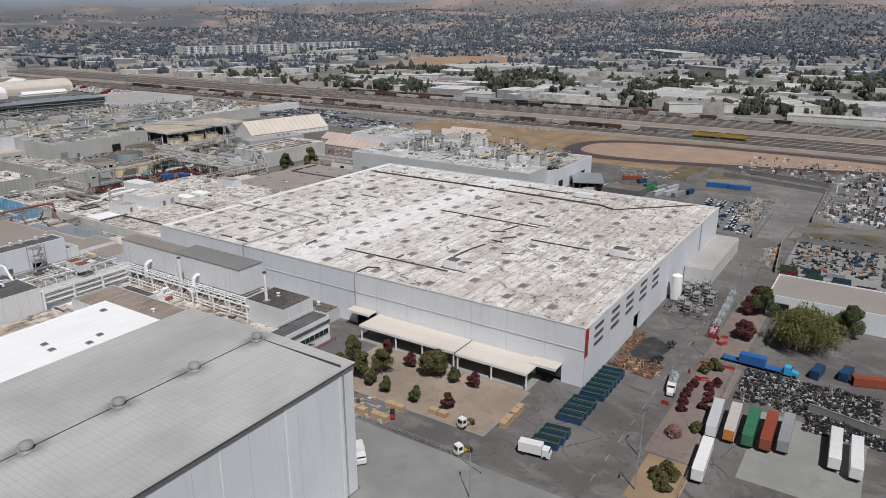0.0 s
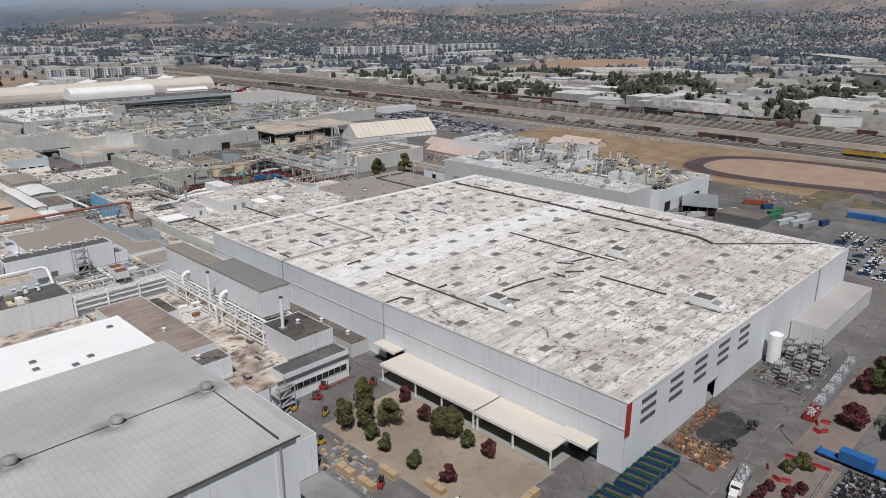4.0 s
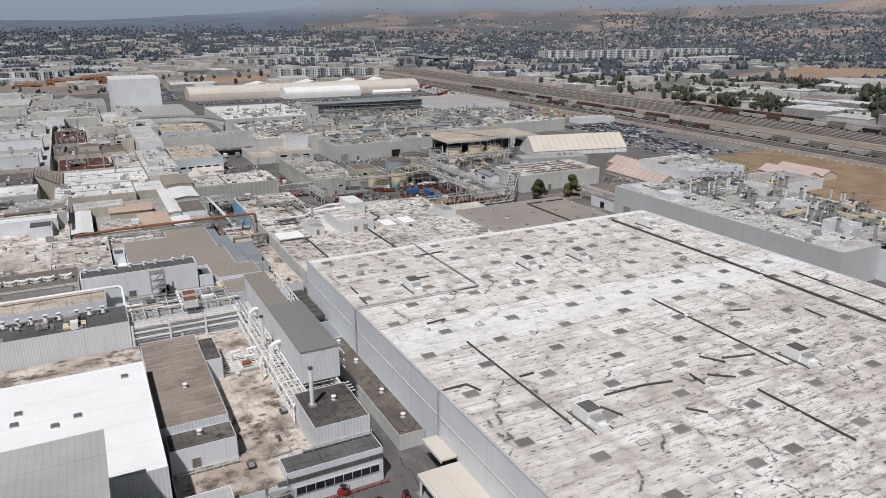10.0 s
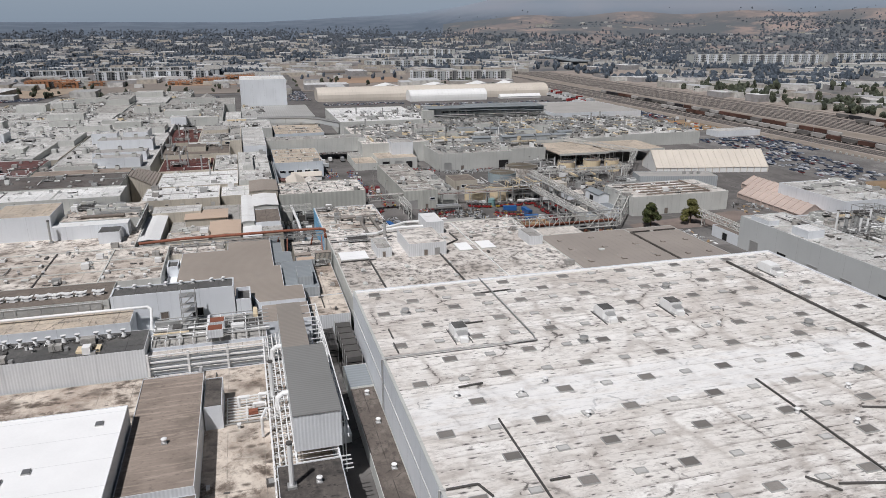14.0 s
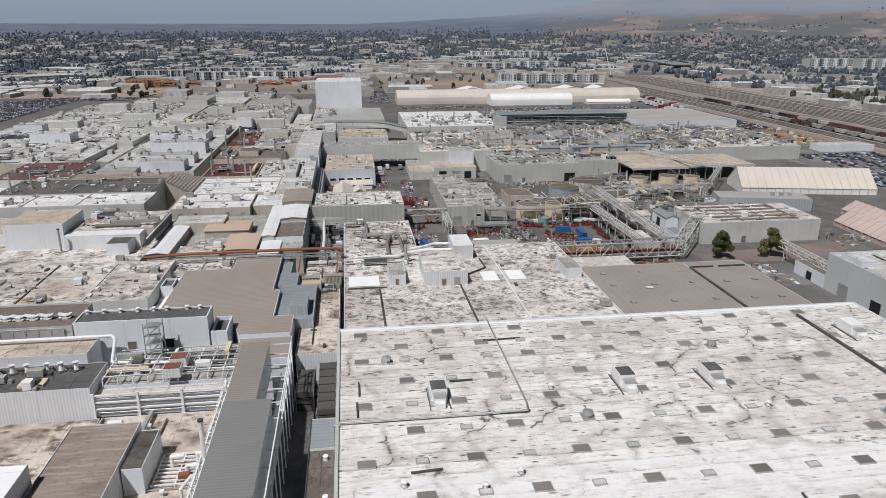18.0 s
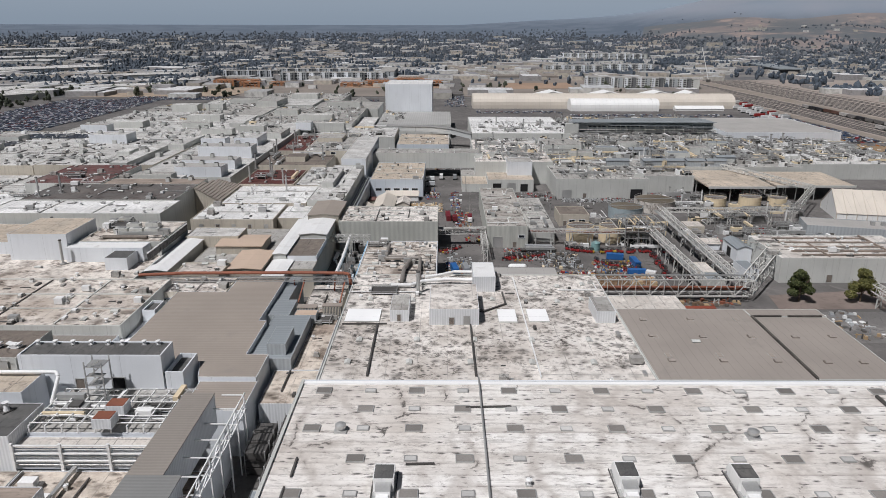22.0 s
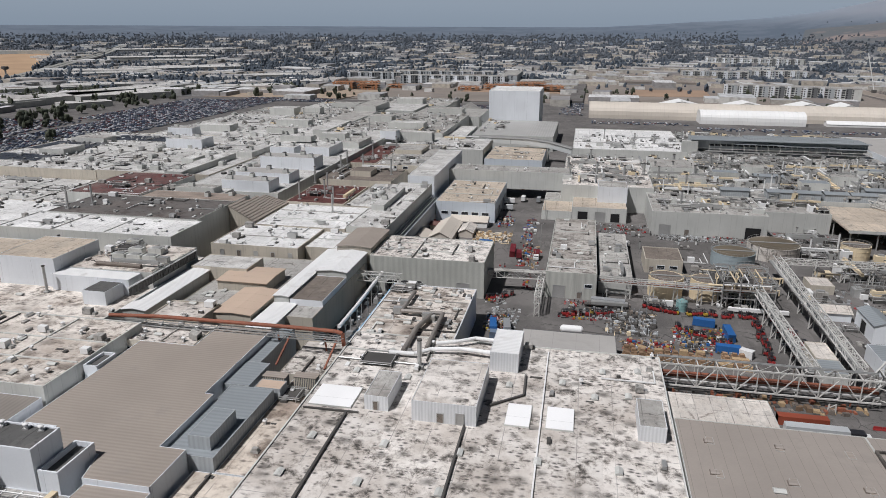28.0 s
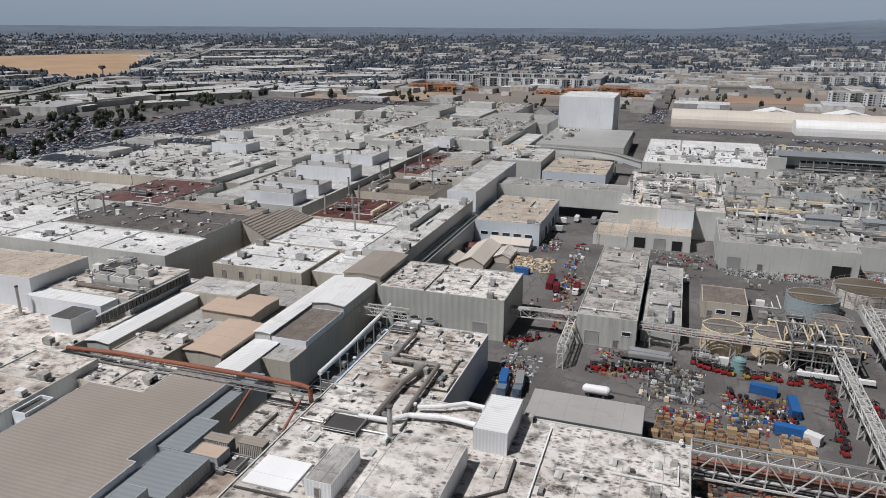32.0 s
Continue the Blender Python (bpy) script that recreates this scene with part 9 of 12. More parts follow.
def car(col, x, y, turn, kind="car"):
    e = thing("parked_car", x, y, 0, f"{col} car parked in the yard", "car", "parked cars", turn=turn)
    bm = bmesh.new()
    prism(bm, [(-2.3, 0.35), (2.3, 0.35), (2.35, 0.75), (1.5, 0.92), (-2.2, 0.98), (-2.35, 0.7)], "y", -0.9, 0.9)
    bmesh.ops.rotate(bm, verts=bm.verts, matrix=Matrix.Rotation(math.pi / 2, 3, "Z"))
    part("body", bm, P[col], e)
    bm = bmesh.new()
    prism(bm, [(-1.9, 0.95), (0.9, 0.93), (0.1, 1.42), (-1.3, 1.44)], "y", -0.78, 0.78)
    bmesh.ops.rotate(bm, verts=bm.verts, matrix=Matrix.Rotation(math.pi / 2, 3, "Z"))
    part("window_glass", bm, M_GLASS, e)
    part("roof", box(-0.7, -1.2, 1.43, 0.7, 0.05, 1.48), P[col], e)
    for wy in (-1.4, 1.4):
        for wx in (-0.82, 0.82):
            shared("wheel", SMALL_WHEEL, e, Matrix.Translation((wx, wy, 0.33)))
    return e


cars = [car(c, 345 + 3 * i, 56, 0) for i, c in enumerate(("white", "black", "grey", "silver", "navy"))]
rnd = random.Random(12)
for row, (x0, y0, n, a) in enumerate(((348, 62, 9, 10), (350, 69, 8, 10), (378, 68, 9, 10), (381, 75, 9, 10), (386, 82, 8, 10))):
    for k in range(n):
        if rnd.random() < 0.85:
            copy_thing(rnd.choice(cars), pose(x0 + 3.0 * k, y0 + 0.15 * k, 0, 0, 0, a + rnd.uniform(-3, 3)))


def forklift(col, x, y, turn):
    e = thing("forklift", x, y, 0, f"{col} forklift truck parked on the asphalt", "forklift", "forklifts", turn=turn)
    bm = bmesh.new()
    prism(bm, [(-1.3, 0.3), (0.9, 0.3), (0.9, 0.9), (0.1, 1.0), (-0.2, 1.25), (-1.25, 1.25), (-1.4, 0.8)], "y", -0.6, 0.6)
    bmesh.ops.rotate(bm, verts=bm.verts, matrix=Matrix.Rotation(math.pi / 2, 3, "Z"))
    part("body", bm, P[col], e)
    bm = bmesh.new()
    for px, py in ((-0.5, -1.0), (0.5, -1.0), (-0.5, 0.7), (0.5, 0.7)):
        beam(bm, (px, py, 0.9), (px, py * 0.7, 2.15), 0.08)
    bx(bm, -0.58, -0.8, 2.15, 0.58, 0.6, 2.22)
    part("overhead_guard", bm, P["black"], e)
    part("seat", box(-0.3, -0.5, 1.2, 0.3, 0.1, 1.5), P["black"], e)
    bm = bmesh.new()
    for px in (-0.35, 0.35):
        bx(bm, px - 0.07, 1.0, 0.1, px + 0.07, 1.15, 2.4)
    bx(bm, -0.42, 1.0, 1.5, 0.42, 1.12, 1.62)
    part("mast", bm, M_STEEL_DARK, e)
    bm = bmesh.new()
    for px in (-0.3, 0.3):
        bx(bm, px - 0.07, 1.15, 0.12, px + 0.07, 2.3, 0.18)
    part("fork", bm, M_STEEL_DARK, e)
    for wy in (-0.85, 0.65):
        for wx in (-0.55, 0.55):
            shared("wheel", SMALL_WHEEL, e, Matrix.Translation((wx, wy, 0.33)))
    return e


lifts = [forklift("red", 137.2, 137.5, 40), forklift("yellow", 134, 129.4, 120)]
copy_thing(lifts[1], pose(129.2, 137.5, 0, 0, 0, 10))
copy_thing(lifts[1], pose(125.3, 119.6, 0, 0, 0, 80))
for x, y in ((141.8, 140.7), (152.9, 132.7), (125.1, 97)):
    copy_thing(lifts[0], pose(x, y, 0, 0, 0, 60 * x))
for x0, y0, x1, y1, n, share in ((226, 390, 242, 393, 12, 0.9), (255, 402.5, 266.5, 399.2, 9, 0.7), (269, 398.4, 279, 398.4, 7, 0.75), (264, 385, 279, 374, 10, 0.85), (281, 398.7, 290.5, 399.7, 6, 0.9), (291.9, 398, 289.9, 363.4, 16, 1.0), (198, 398, 207, 405, 5, 0.9), (300, 395, 303, 375, 5, 1.0)):
    for k in range(n):
        f = k / (n - 1)
        x, y = x0 + (x1 - x0) * f + rnd.uniform(-1, 1), y0 + (y1 - y0) * f + rnd.uniform(-1.2, 1.2)
        copy_thing(lifts[0] if rnd.random() < share else lifts[1], pose(x, y, 0, 0, 0, rnd.choice((0, 90, 180, 20))))


def crate(x, y, z, s, turn):
    e = thing("timber_crate", x, y, z, "raw timber crate standing on a pallet", "crate", "timber crates", turn=turn)
    part("pallet", box(-s, -s * 0.7, 0, s, s * 0.7, 0.15), P["wood"], e)
    part("crate_body", box(-s * 0.95, -s * 0.65, 0.15, s * 0.95, s * 0.65, 1.3 + 0.5 * (s - 1)), P["wood"], e)
    return e


cr = crate(245.5, 357.5, 0, 1.3, 0)
box_stack = thing("carton_stack", 247, 359, 0, "brown cardboard cartons stacked on a pallet", "carton", "carton stacks")
part("pallet", box(-1.1, -0.9, 0, 1.1, 0.9, 0.15), P["wood"], box_stack)
for bx0, by0, bz0, bx1, by1, bz1 in ((-1.0, -0.8, 0.15, 0.0, 0.0, 1.1), (0.03, -0.8, 0.15, 1.0, 0.0, 1.2), (-1.0, 0.03, 0.15, 0.1, 0.8, 1.3), (0.13, 0.03, 0.15, 1.0, 0.8, 1.0), (-0.8, -0.6, 1.32, 0.6, 0.5, 2.0)):
    part("carton", box(bx0, by0, bz0, bx1, by1, bz1), P["card"], box_stack)
for row in range(4):
    for k in range(15):
        if rnd.random() < 0.82:
            copy_thing(cr if rnd.random() < 0.25 else box_stack, pose(246.5 + k * 2.5 + rnd.uniform(-.4, .4), 357.6 + row * 2.3 + rnd.uniform(-.5, .5), 0, 0, 0, rnd.uniform(-10, 10)))
for x, y, a in ((132.6, 86.4, 92), (132.6, 89.2, 92), (129.0, 97.6, 92), (129.0, 100.2, 92), (123.0, 98.0, 92), (123.0, 100.6, 92), (122.8, 105.0, 92), (122.7, 107.8, 92), (137.2, 71.2, 5), (139.9, 71.3, 5), (143.4, 71.2, 5), (146.1, 71.3, 5)):
    copy_thing(cr, pose(x, y, 0, 0, 0, a))
def lorry(x, y, turn, cab, load, label, length=7.0):
    e = thing("lorry", x, y, 0, label, "lorry", turn=turn)
    bm = bmesh.new()
    bx(bm, -1.15, -length / 2, 1.0, 1.15, length / 2 - 2.0, 3.4)
    part("load_box", bm, P[load], e)
    bm = bmesh.new()
    prism(bm, [(length / 2 - 1.9, 0.5), (length / 2, 0.5), (length / 2, 1.5), (length / 2 - 0.5, 2.5), (length / 2 - 1.9, 2.6)], "x", -1.1, 1.1)
    front = part("cab", bm, P[cab], e)
    part("windscreen", box(-0.95, length / 2 - 0.42, 1.6, 0.95, length / 2 - 0.2, 2.2), M_GLASS, front)
    part("chassis", box(-0.5, -length / 2, 0.6, 0.5, length / 2 - 0.2, 1.0), M_STEEL_DARK, e)
    for wy in (-length / 2 + 1.2, length / 2 - 1.2):
        for wx in (-0.95, 0.95):
            shared("wheel", WHEEL, e, Matrix.Translation((wx, wy, 0.5)))
    return e


lorry(130.2, 59.2, 190, "white", "white", "white box lorry parked by the dumpsters", 7.6)


def tipper(x, y, turn, label, length=12.0):
    e = thing("tipper_lorry", x, y, 0, label, "lorry", turn=turn)
    h = length / 2
    part("chassis", box(-0.5, -h, 0.6, 0.5, h - 0.3, 1.0), M_STEEL_DARK, e)
    bed = part("bed", box(-1.2, -h, 1.0, 1.2, h - 4.0, 1.25), M_STEEL, e)
    for x0, y0, x1, y1 in ((-1.25, -h, -1.13, h - 4.0), (1.13, -h, 1.25, h - 4.0), (-1.13, -h, 1.13, -h + 0.12), (-1.13, h - 4.12, 1.13, h - 4.0)):
        part("side_board", box(x0, y0, 1.25, x1, y1, 2.5), M_STEEL, bed)
    bm = bmesh.new()
    for k in range(60):
        a, b, c = rnd.uniform(-0.95, 0.95), rnd.uniform(-h + 0.5, h - 4.5), rnd.uniform(1.7, 2.6)
        beam(bm, (a, b, c), (a + rnd.uniform(-0.5, 0.5), b + rnd.uniform(-0.7, 0.7), c + rnd.uniform(-0.3, 0.3)), rnd.uniform(0.1, 0.4))
    part("scrap_load", bm, P["silver"], e, "loose pale scrap")
    bm = bmesh.new()
    prism(bm, [(h - 3.7, 0.7), (h - 1.9, 0.7), (h - 1.9, 1.9), (h - 2.4, 2.75), (h - 3.7, 2.8)], "x", -1.15, 1.15)
    cab = part("cab", bm, P["white"], e)
    part("windscreen", box(-0.95, h - 2.3, 1.9, 0.95, h - 1.95, 2.5), M_GLASS, cab)
    bm = bmesh.new()
    prism(bm, [(h - 1.9, 0.6), (h, 0.6), (h, 1.45), (h - 0.4, 1.7), (h - 1.9, 1.85)], "x", -0.85, 0.85)
    part("bonnet", bm, P["white"], e)
    for wy in (-h + 1.2, -h + 2.5, h - 0.9):
        for wx in (-0.98, 0.98):
            shared("wheel", WHEEL, e, Matrix.Translation((wx, wy, 0.5)))
    return e


tipper(179.8, 41.2, 98, "white tipper lorry with a bed full of pale scrap")


def drop_deck(x, y, turn, label):
    """Tractor with a low deck and a box in the middle of it; the cab faces local +y."""
    e = thing("flatbed_lorry", x, y, 0, label, "lorry", turn=turn)
    part("deck", box(-1.25, -10.0, 0.95, 1.25, 6.6, 1.25), P["blue"], e)
    part("cargo_box", box(-1.25, -5.4, 1.25, 1.25, 1.8, 3.7), P["blue"], e, "dark blue cargo box")
    for yy in (-9.9, 6.4):
        part("stake_rail", box(-1.25, yy, 1.25, 1.25, yy + 0.12, 1.9), P["blue"], e)
    bm = bmesh.new()
    prism(bm, [(6.9, 0.6), (9.0, 0.6), (9.0, 1.8), (8.5, 2.9), (6.9, 3.0)], "x", -1.2, 1.2)
    cab = part("cab", bm, P["cyan"], e, "bright cyan cab")
    part("windscreen", box(-1.0, 8.45, 1.9, 1.0, 8.85, 2.6), M_GLASS, cab)
    bm = bmesh.new()
    prism(bm, [(9.0, 0.6), (10.6, 0.6), (10.6, 1.4), (10.2, 1.65), (9.0, 1.8)], "x", -0.9, 0.9)
    part("bonnet", bm, P["cyan"], e)
    part("chassis", box(-0.45, -9.8, 0.6, 0.45, 9.5, 0.95), M_STEEL_DARK, e)
    for wy in (-8.8, -7.5, 5.0, 6.3, 9.6):
        for wx in (-1.0, 1.0):
            shared("wheel", WHEEL, e, Matrix.Translation((wx, wy, 0.5)))
    return e


drop_deck(205.0, 23.4, 178, "blue flatbed lorry with a cargo box and a cyan cab")
lorry(203.4, 371.5, 8, "blue", "blue", "blue box lorry beside the shed", 10)
lorry(208.0, 371.8, 8, "grey", "grey", "grey box lorry beside the shed", 10)
lorry(155.2, 191, 2, "white", "white", "white van parked in the shaded alley", 5.6)


def yard_tractor(x, y, turn):
    e = thing("yard_tractor", x, y, 0, "white-cabbed yard tractor with a yellow and black chassis", "tractor", "yard tractors", turn=turn)
    part("chassis", box(-0.6, -2.8, 0.55, 0.6, 2.4, 0.95), P["yellow"], e)
    bm = bmesh.new()
    prism(bm, [(0.6, 0.9), (2.3, 0.9), (2.3, 1.7), (2.0, 2.9), (0.6, 2.95)], "x", -1.05, 0.75)
    cab = part("cab", bm, P["white"], e)
    part("windscreen", box(-0.85, 2.06, 1.75, 0.55, 2.32, 2.6), M_GLASS, cab)
    part("side_window", box(-1.08, 0.9, 1.75, -1.05, 1.9, 2.6), M_GLASS, cab)
    part("fifth_wheel", box(-0.75, -2.3, 0.95, 0.75, -0.9, 1.25), M_STEEL_DARK, e)
    bm = bmesh.new()
    beam(bm, (0.7, 0.3, 0.95), (0.7, 0.3, 3.2), 0.18, 8)
    part("exhaust_pipe", bm, M_STEEL_DARK, e)
    part("tank", box(0.62, -0.7, 0.4, 1.1, 0.5, 1.0), M_STEEL_DARK, e)
    for wy in (-1.6, 1.5):
        for wx in (-0.95, 0.95):
            shared("wheel", WHEEL, e, Matrix.Translation((wx, wy, 0.5)))
    return e


yt = yard_tractor(132.0, 79.2, 75)
copy_thing(yt, pose(121.8, 73.8, 0, 0, 0, 68))
lorry(106.6, 92.6, 140, "white", "white", "white van parked beside the tall hall", 5.6)
for x, y in ((129.1, 140.3), (131.2, 139.8)):
    e = thing("waste_bin", x, y, 0, "bright blue plastic waste bin with a lid", "bin", "blue bins")
    part("body", box(-0.8, -0.6, 0.1, 0.8, 0.6, 1.3), P["blue"], e)
    part("lid", box(-0.85, -0.65, 1.3, 0.85, 0.65, 1.42), P["blue"], e)
    part("foot", box(-0.6, -0.4, 0, 0.6, 0.4, 0.1), M_STEEL_DARK, e)


def scrap_bin(x, y, turn, col, label):
    e = thing("scrap_bin", x, y, 0, label, "scrap bin", "scrap bins by the road", turn=turn)
    for x0, y0, x1, y1 in ((-1.3, -3.2, -1.2, 3.2), (1.2, -3.2, 1.3, 3.2), (-1.2, -3.2, 1.2, -3.08), (-1.2, 3.08, 1.2, 3.2)):
        part("side_wall", box(x0, y0, 0.15, x1, y1, 1.9), P[col], e)
    part("floor_pan", box(-1.2, -3.08, 0.0, 1.2, 3.08, 0.3), P[col], e)
    bm = bmesh.new()
    for k in range(70):
        a, b, c = rnd.uniform(-1.0, 1.0), rnd.uniform(-2.8, 2.8), rnd.uniform(1.3, 2.1)
        beam(bm, (a, b, c), (a + rnd.uniform(-0.5, 0.5), b + rnd.uniform(-0.6, 0.6), c + rnd.uniform(-0.3, 0.3)), rnd.uniform(0.08, 0.35))
    part("scrap_load", bm, P["silver"] if col in ("red", "grey") else M_SCRAP, e, "loose sheet scrap")
    return e


scrap_bin(221.5, 40.0, -88, "red", "open red scrap bin full of bright sheet metal")
sb = scrap_bin(229.0, 40.3, -88, "grey", "open grey scrap bin full of bright sheet metal")
for k in range(4):
    copy_thing(sb, pose(236.4 + 7.4 * k, 40.6 + 0.3 * k, 0, 0, 0, -88))


for k, (x, y, c) in enumerate(((289.5, 27, "rim"), (289.8, 18.5, "navy"), (290.2, 10, "rim"), (290.6, 1, "navy"), (295.2, 28, "wine"), (295.4, 19, "rim"), (295.8, 9.5, "navy"), (301, 29, "rim"), (301.4, 20.5, "navy"), (301.8, 12, "grey"))):
    scrap_bin(x, y, 3, c, "long open steel bin with a rusty rim beside the workshop")


def road_barrier(x, y, turn):
    e = thing("road_barrier", x, y, 0, "red plastic road barrier filled with water", "barrier", "red road barriers", turn=turn)
    bm = bmesh.new()
    prism(bm, [(-0.3, 0.0), (0.3, 0.0), (0.26, 0.25), (0.12, 0.45), (0.09, 1.0), (-0.09, 1.0), (-0.12, 0.45), (-0.26, 0.25)], "x", -0.95, 0.95)
    part("body", bm, P["red"], e)
    part("lug", box(0.95, -0.06, 0.2, 1.05, 0.06, 0.8), P["red"], e)
    return e


rb = road_barrier(198.7, 37.4, -84)
for k in range(1, 5):
    copy_thing(rb, pose(198.7 + 0.2 * k, 37.4 - 1.95 * k, 0, 0, 0, -84))
for k in range(6):
    copy_thing(rb, pose(307.2 + 2.1 * k + (1.2 if k > 3 else 0), 329.2, 0.06, 0, 0, 2))
for x, y, a in ((191.5, 39.6, 20), (188.0, 36.4, 70), (188.6, 34.6, 110), (169.8, 40.3, 80), (214.5, 36.6, 60), (215.6, 35.2, 140), (218.4, 37.8, 30), (220.2, 36.2, 100)):
    copy_thing(rb, pose(x, y, 0.14 if y < 38.4 else 0, 0, 0, a))
e = thing("flatbed_trailer", 241.5, 400, 0, "long grey flatbed trailer with a low grey load", "trailer", turn=90)
part("deck", box(-1.3, -8, 0.9, 1.3, 8, 1.2), M_STEEL_DARK, e)
part("load", box(-1.1, -7.4, 1.2, 1.1, 5.5, 2.2), M_STEEL, e)
for yy in (-6.5, -5.2, 4.5):
    for wx in (-1.05, 1.05):
        shared("wheel", WHEEL, e, Matrix.Translation((wx, yy, 0.5)))
# white horizontal gas tank
e = thing("gas_tank", 229.5, 372.4, 0, "white horizontal gas tank on saddles", "tank")
bm = bmesh.new()
bmesh.ops.create_uvsphere(bm, u_segments=16, v_segments=10, radius=1.3)
for v in bm.verts:
    v.co.x += 2.6 if v.co.x > 0 else -2.6
    v.co.z += 2.2
part("vessel", bm, M_WHITE, e)
for x in (-2, 2):
    part("saddle", box(x - 0.2, -0.9, 0, x + 0.2, 0.9, 1.3), M_STEEL_DARK, e)
# silo, racks and annex at the sign wall
building("concrete_annex", 266.5, 51.5, 316, 61.6, 6, M_WALL_GREY, M_SHED_ROOF, "low white annex with a plain grey roof", par=0.2)
e = thing("white_silo", 244.5, 58.6, 0, "tall white silo tank beside the hall", "silo")
bm = bmesh.new()
cyl(bm, 0, 0, 0.8, 9.5, 1.9, 1.9, 20)
cyl(bm, 0, 0, 9.5, 10.2, 1.9, 0.5, 20)
part("shell", bm, M_WHITE, e)
part("skirt", box(-1.5, -1.5, 0, 1.5, 1.5, 0.8), M_STEEL, e)
for x, y in ((248, 52), (252, 56), (255, 50), (258, 56), (262, 52), (247, 47), (252, 47), (240, 55), (236, 52)):
    e = thing("steel_rack", x, y, 0, "grey stacked steel storage racks", "rack", "storage racks")
    for z in (0.6, 1.8, 3.0):
        part("shelf", box(-1.6, -1.2, z, 1.6, 1.2, z + 0.12), M_STEEL, e)
    for px in (-1.5, 1.5):
        for py in (-1.1, 1.1):
            part("upright", box(px - 0.08, py - 0.08, 0, px + 0.08, py + 0.08, 3.8), M_STEEL_DARK, e)
    part("load", box(-1.3, -0.9, 0.72, 1.3, 0.9, 1.6), M_ROOF_BROWN, e)
building("white_flat_workshop", 249, -45, 273, 29, 7, M_WALL_WHITE, M_ROOF_TAN_X, "white workshop with a grey flat roof", par=0.4)
openings(249, 29, 0, "w", [(2, 0.2, 5, 4.6, "open"), (39, 0.2, 7, 5.0, "open")])
building("brown_canopy_shed", 384, 118, 398, 140, 4.5, M_WALL_DARK, M_ROOF_BROWN, "open shed with a brown roof", par=0.1)
e = thing("open_shed", 389, 141.2, 0, "open-fronted shed with a grey metal roof on brown posts", "shed", turn=25)
part("roof", box(-0.5, -0.5, 5.2, 28.5, 17.6, 5.6), M_ROOF_SLATE, e)
part("back_wall", box(0, 16.8, 0, 28, 17.2, 5.2), M_WALL_DARK, e)
part("side_wall", box(27.7, 0.4, 0, 28, 16.8, 5.2), M_WALL_DARK, e)
for k in range(6):
    part("post", box(0.1 + 5.4 * k, 0, 0, 0.5 + 5.4 * k, 0.4, 5.2), M_RUST, e)
for k in range(3):
    part("post", box(0.1, 4.6 + 4.4 * k, 0, 0.5, 5.0 + 4.4 * k, 5.2), M_RUST, e)
# walls and fences of the yards
def fence(x0, y0, x1, y1, h, label, solid=False):
    e = thing("yard_wall" if solid else "wire_fence", x0, y0, 0, label, "wall" if solid else "fence")
    L = math.hypot(x1 - x0, y1 - y0)
    e.matrix_basis = pose(x0, y0, 0, 0, 0, math.degrees(math.atan2(y1 - y0, x1 - x0)))
    if solid:
        part("panel", box(0, -0.12, 0, L, 0.12, h), M_CONCRETE, e)
        part("coping", box(0, -0.18, h, L, 0.18, h + 0.12), M_CONCRETE, e)
        return
    for k in range(int(L / 4) + 1):
        part("post", box(k * 4 - 0.06, -0.06, 0, k * 4 + 0.06, 0.06, h), M_STEEL, e)
    for z in (h, h * 0.5, 0.15):
        part("rail", box(0, -0.03, z - 0.04, L, 0.03, z + 0.04), M_STEEL, e)


fence(132.7, 26.6, 199.7, 28.4, 2.2, "grey steel fence along the trailer yard")
fence(117.0, 66, 120.0, 75, 1.3, "white pipe fence beside the apron")
fence(120.0, 75, 120.4, 107, 1.3, "white pipe fence beside the apron")
for a in ((295, 33, 334, 36.5), (384, 30, 460, 30.5), (345, 32, 346, -40), (384, 30, 412, 25), (340, 50, 416, 53.8), (474, 92, 455, 30), (497, 97, 474, 31), (186, 8, 182, -10), (445, 108, 477, 102), (334, 36.6, 361, 35.2), (361, 35.2, 377, 0.8)):
    fence(*a, 2.6, "pale concrete yard wall", True)


def lamp_post(x, y, h=11.0):
    e = thing("street_lamp", x, y, 0, "tall grey street lamp with a short arm", "street lamp", "street lamps")
    bm = bmesh.new()
    cyl(bm, 0, 0, 0, h, 0.16, 0.08, 8)
    part("pole", bm, M_STEEL, e)
    bm = bmesh.new()
    beam(bm, (0, 0, h), (1.8, 0, h + 0.3), 0.1)
    part("arm", bm, M_STEEL, e)
    part("head", box(1.5, -0.2, h + 0.22, 2.4, 0.2, h + 0.4), M_STEEL_DARK, e)
    return e


lp = lamp_post(143.1, 38.5)
for x, y in ((130.3, 35.2), (108.5, 63.9), (205, 38.8), (352, 50), (262, 40), (213, 430), (213, 470), (212, 520), (330, 40)):
    copy_thing(lp, pose(x, y, 0, 0, 0, x * 7))
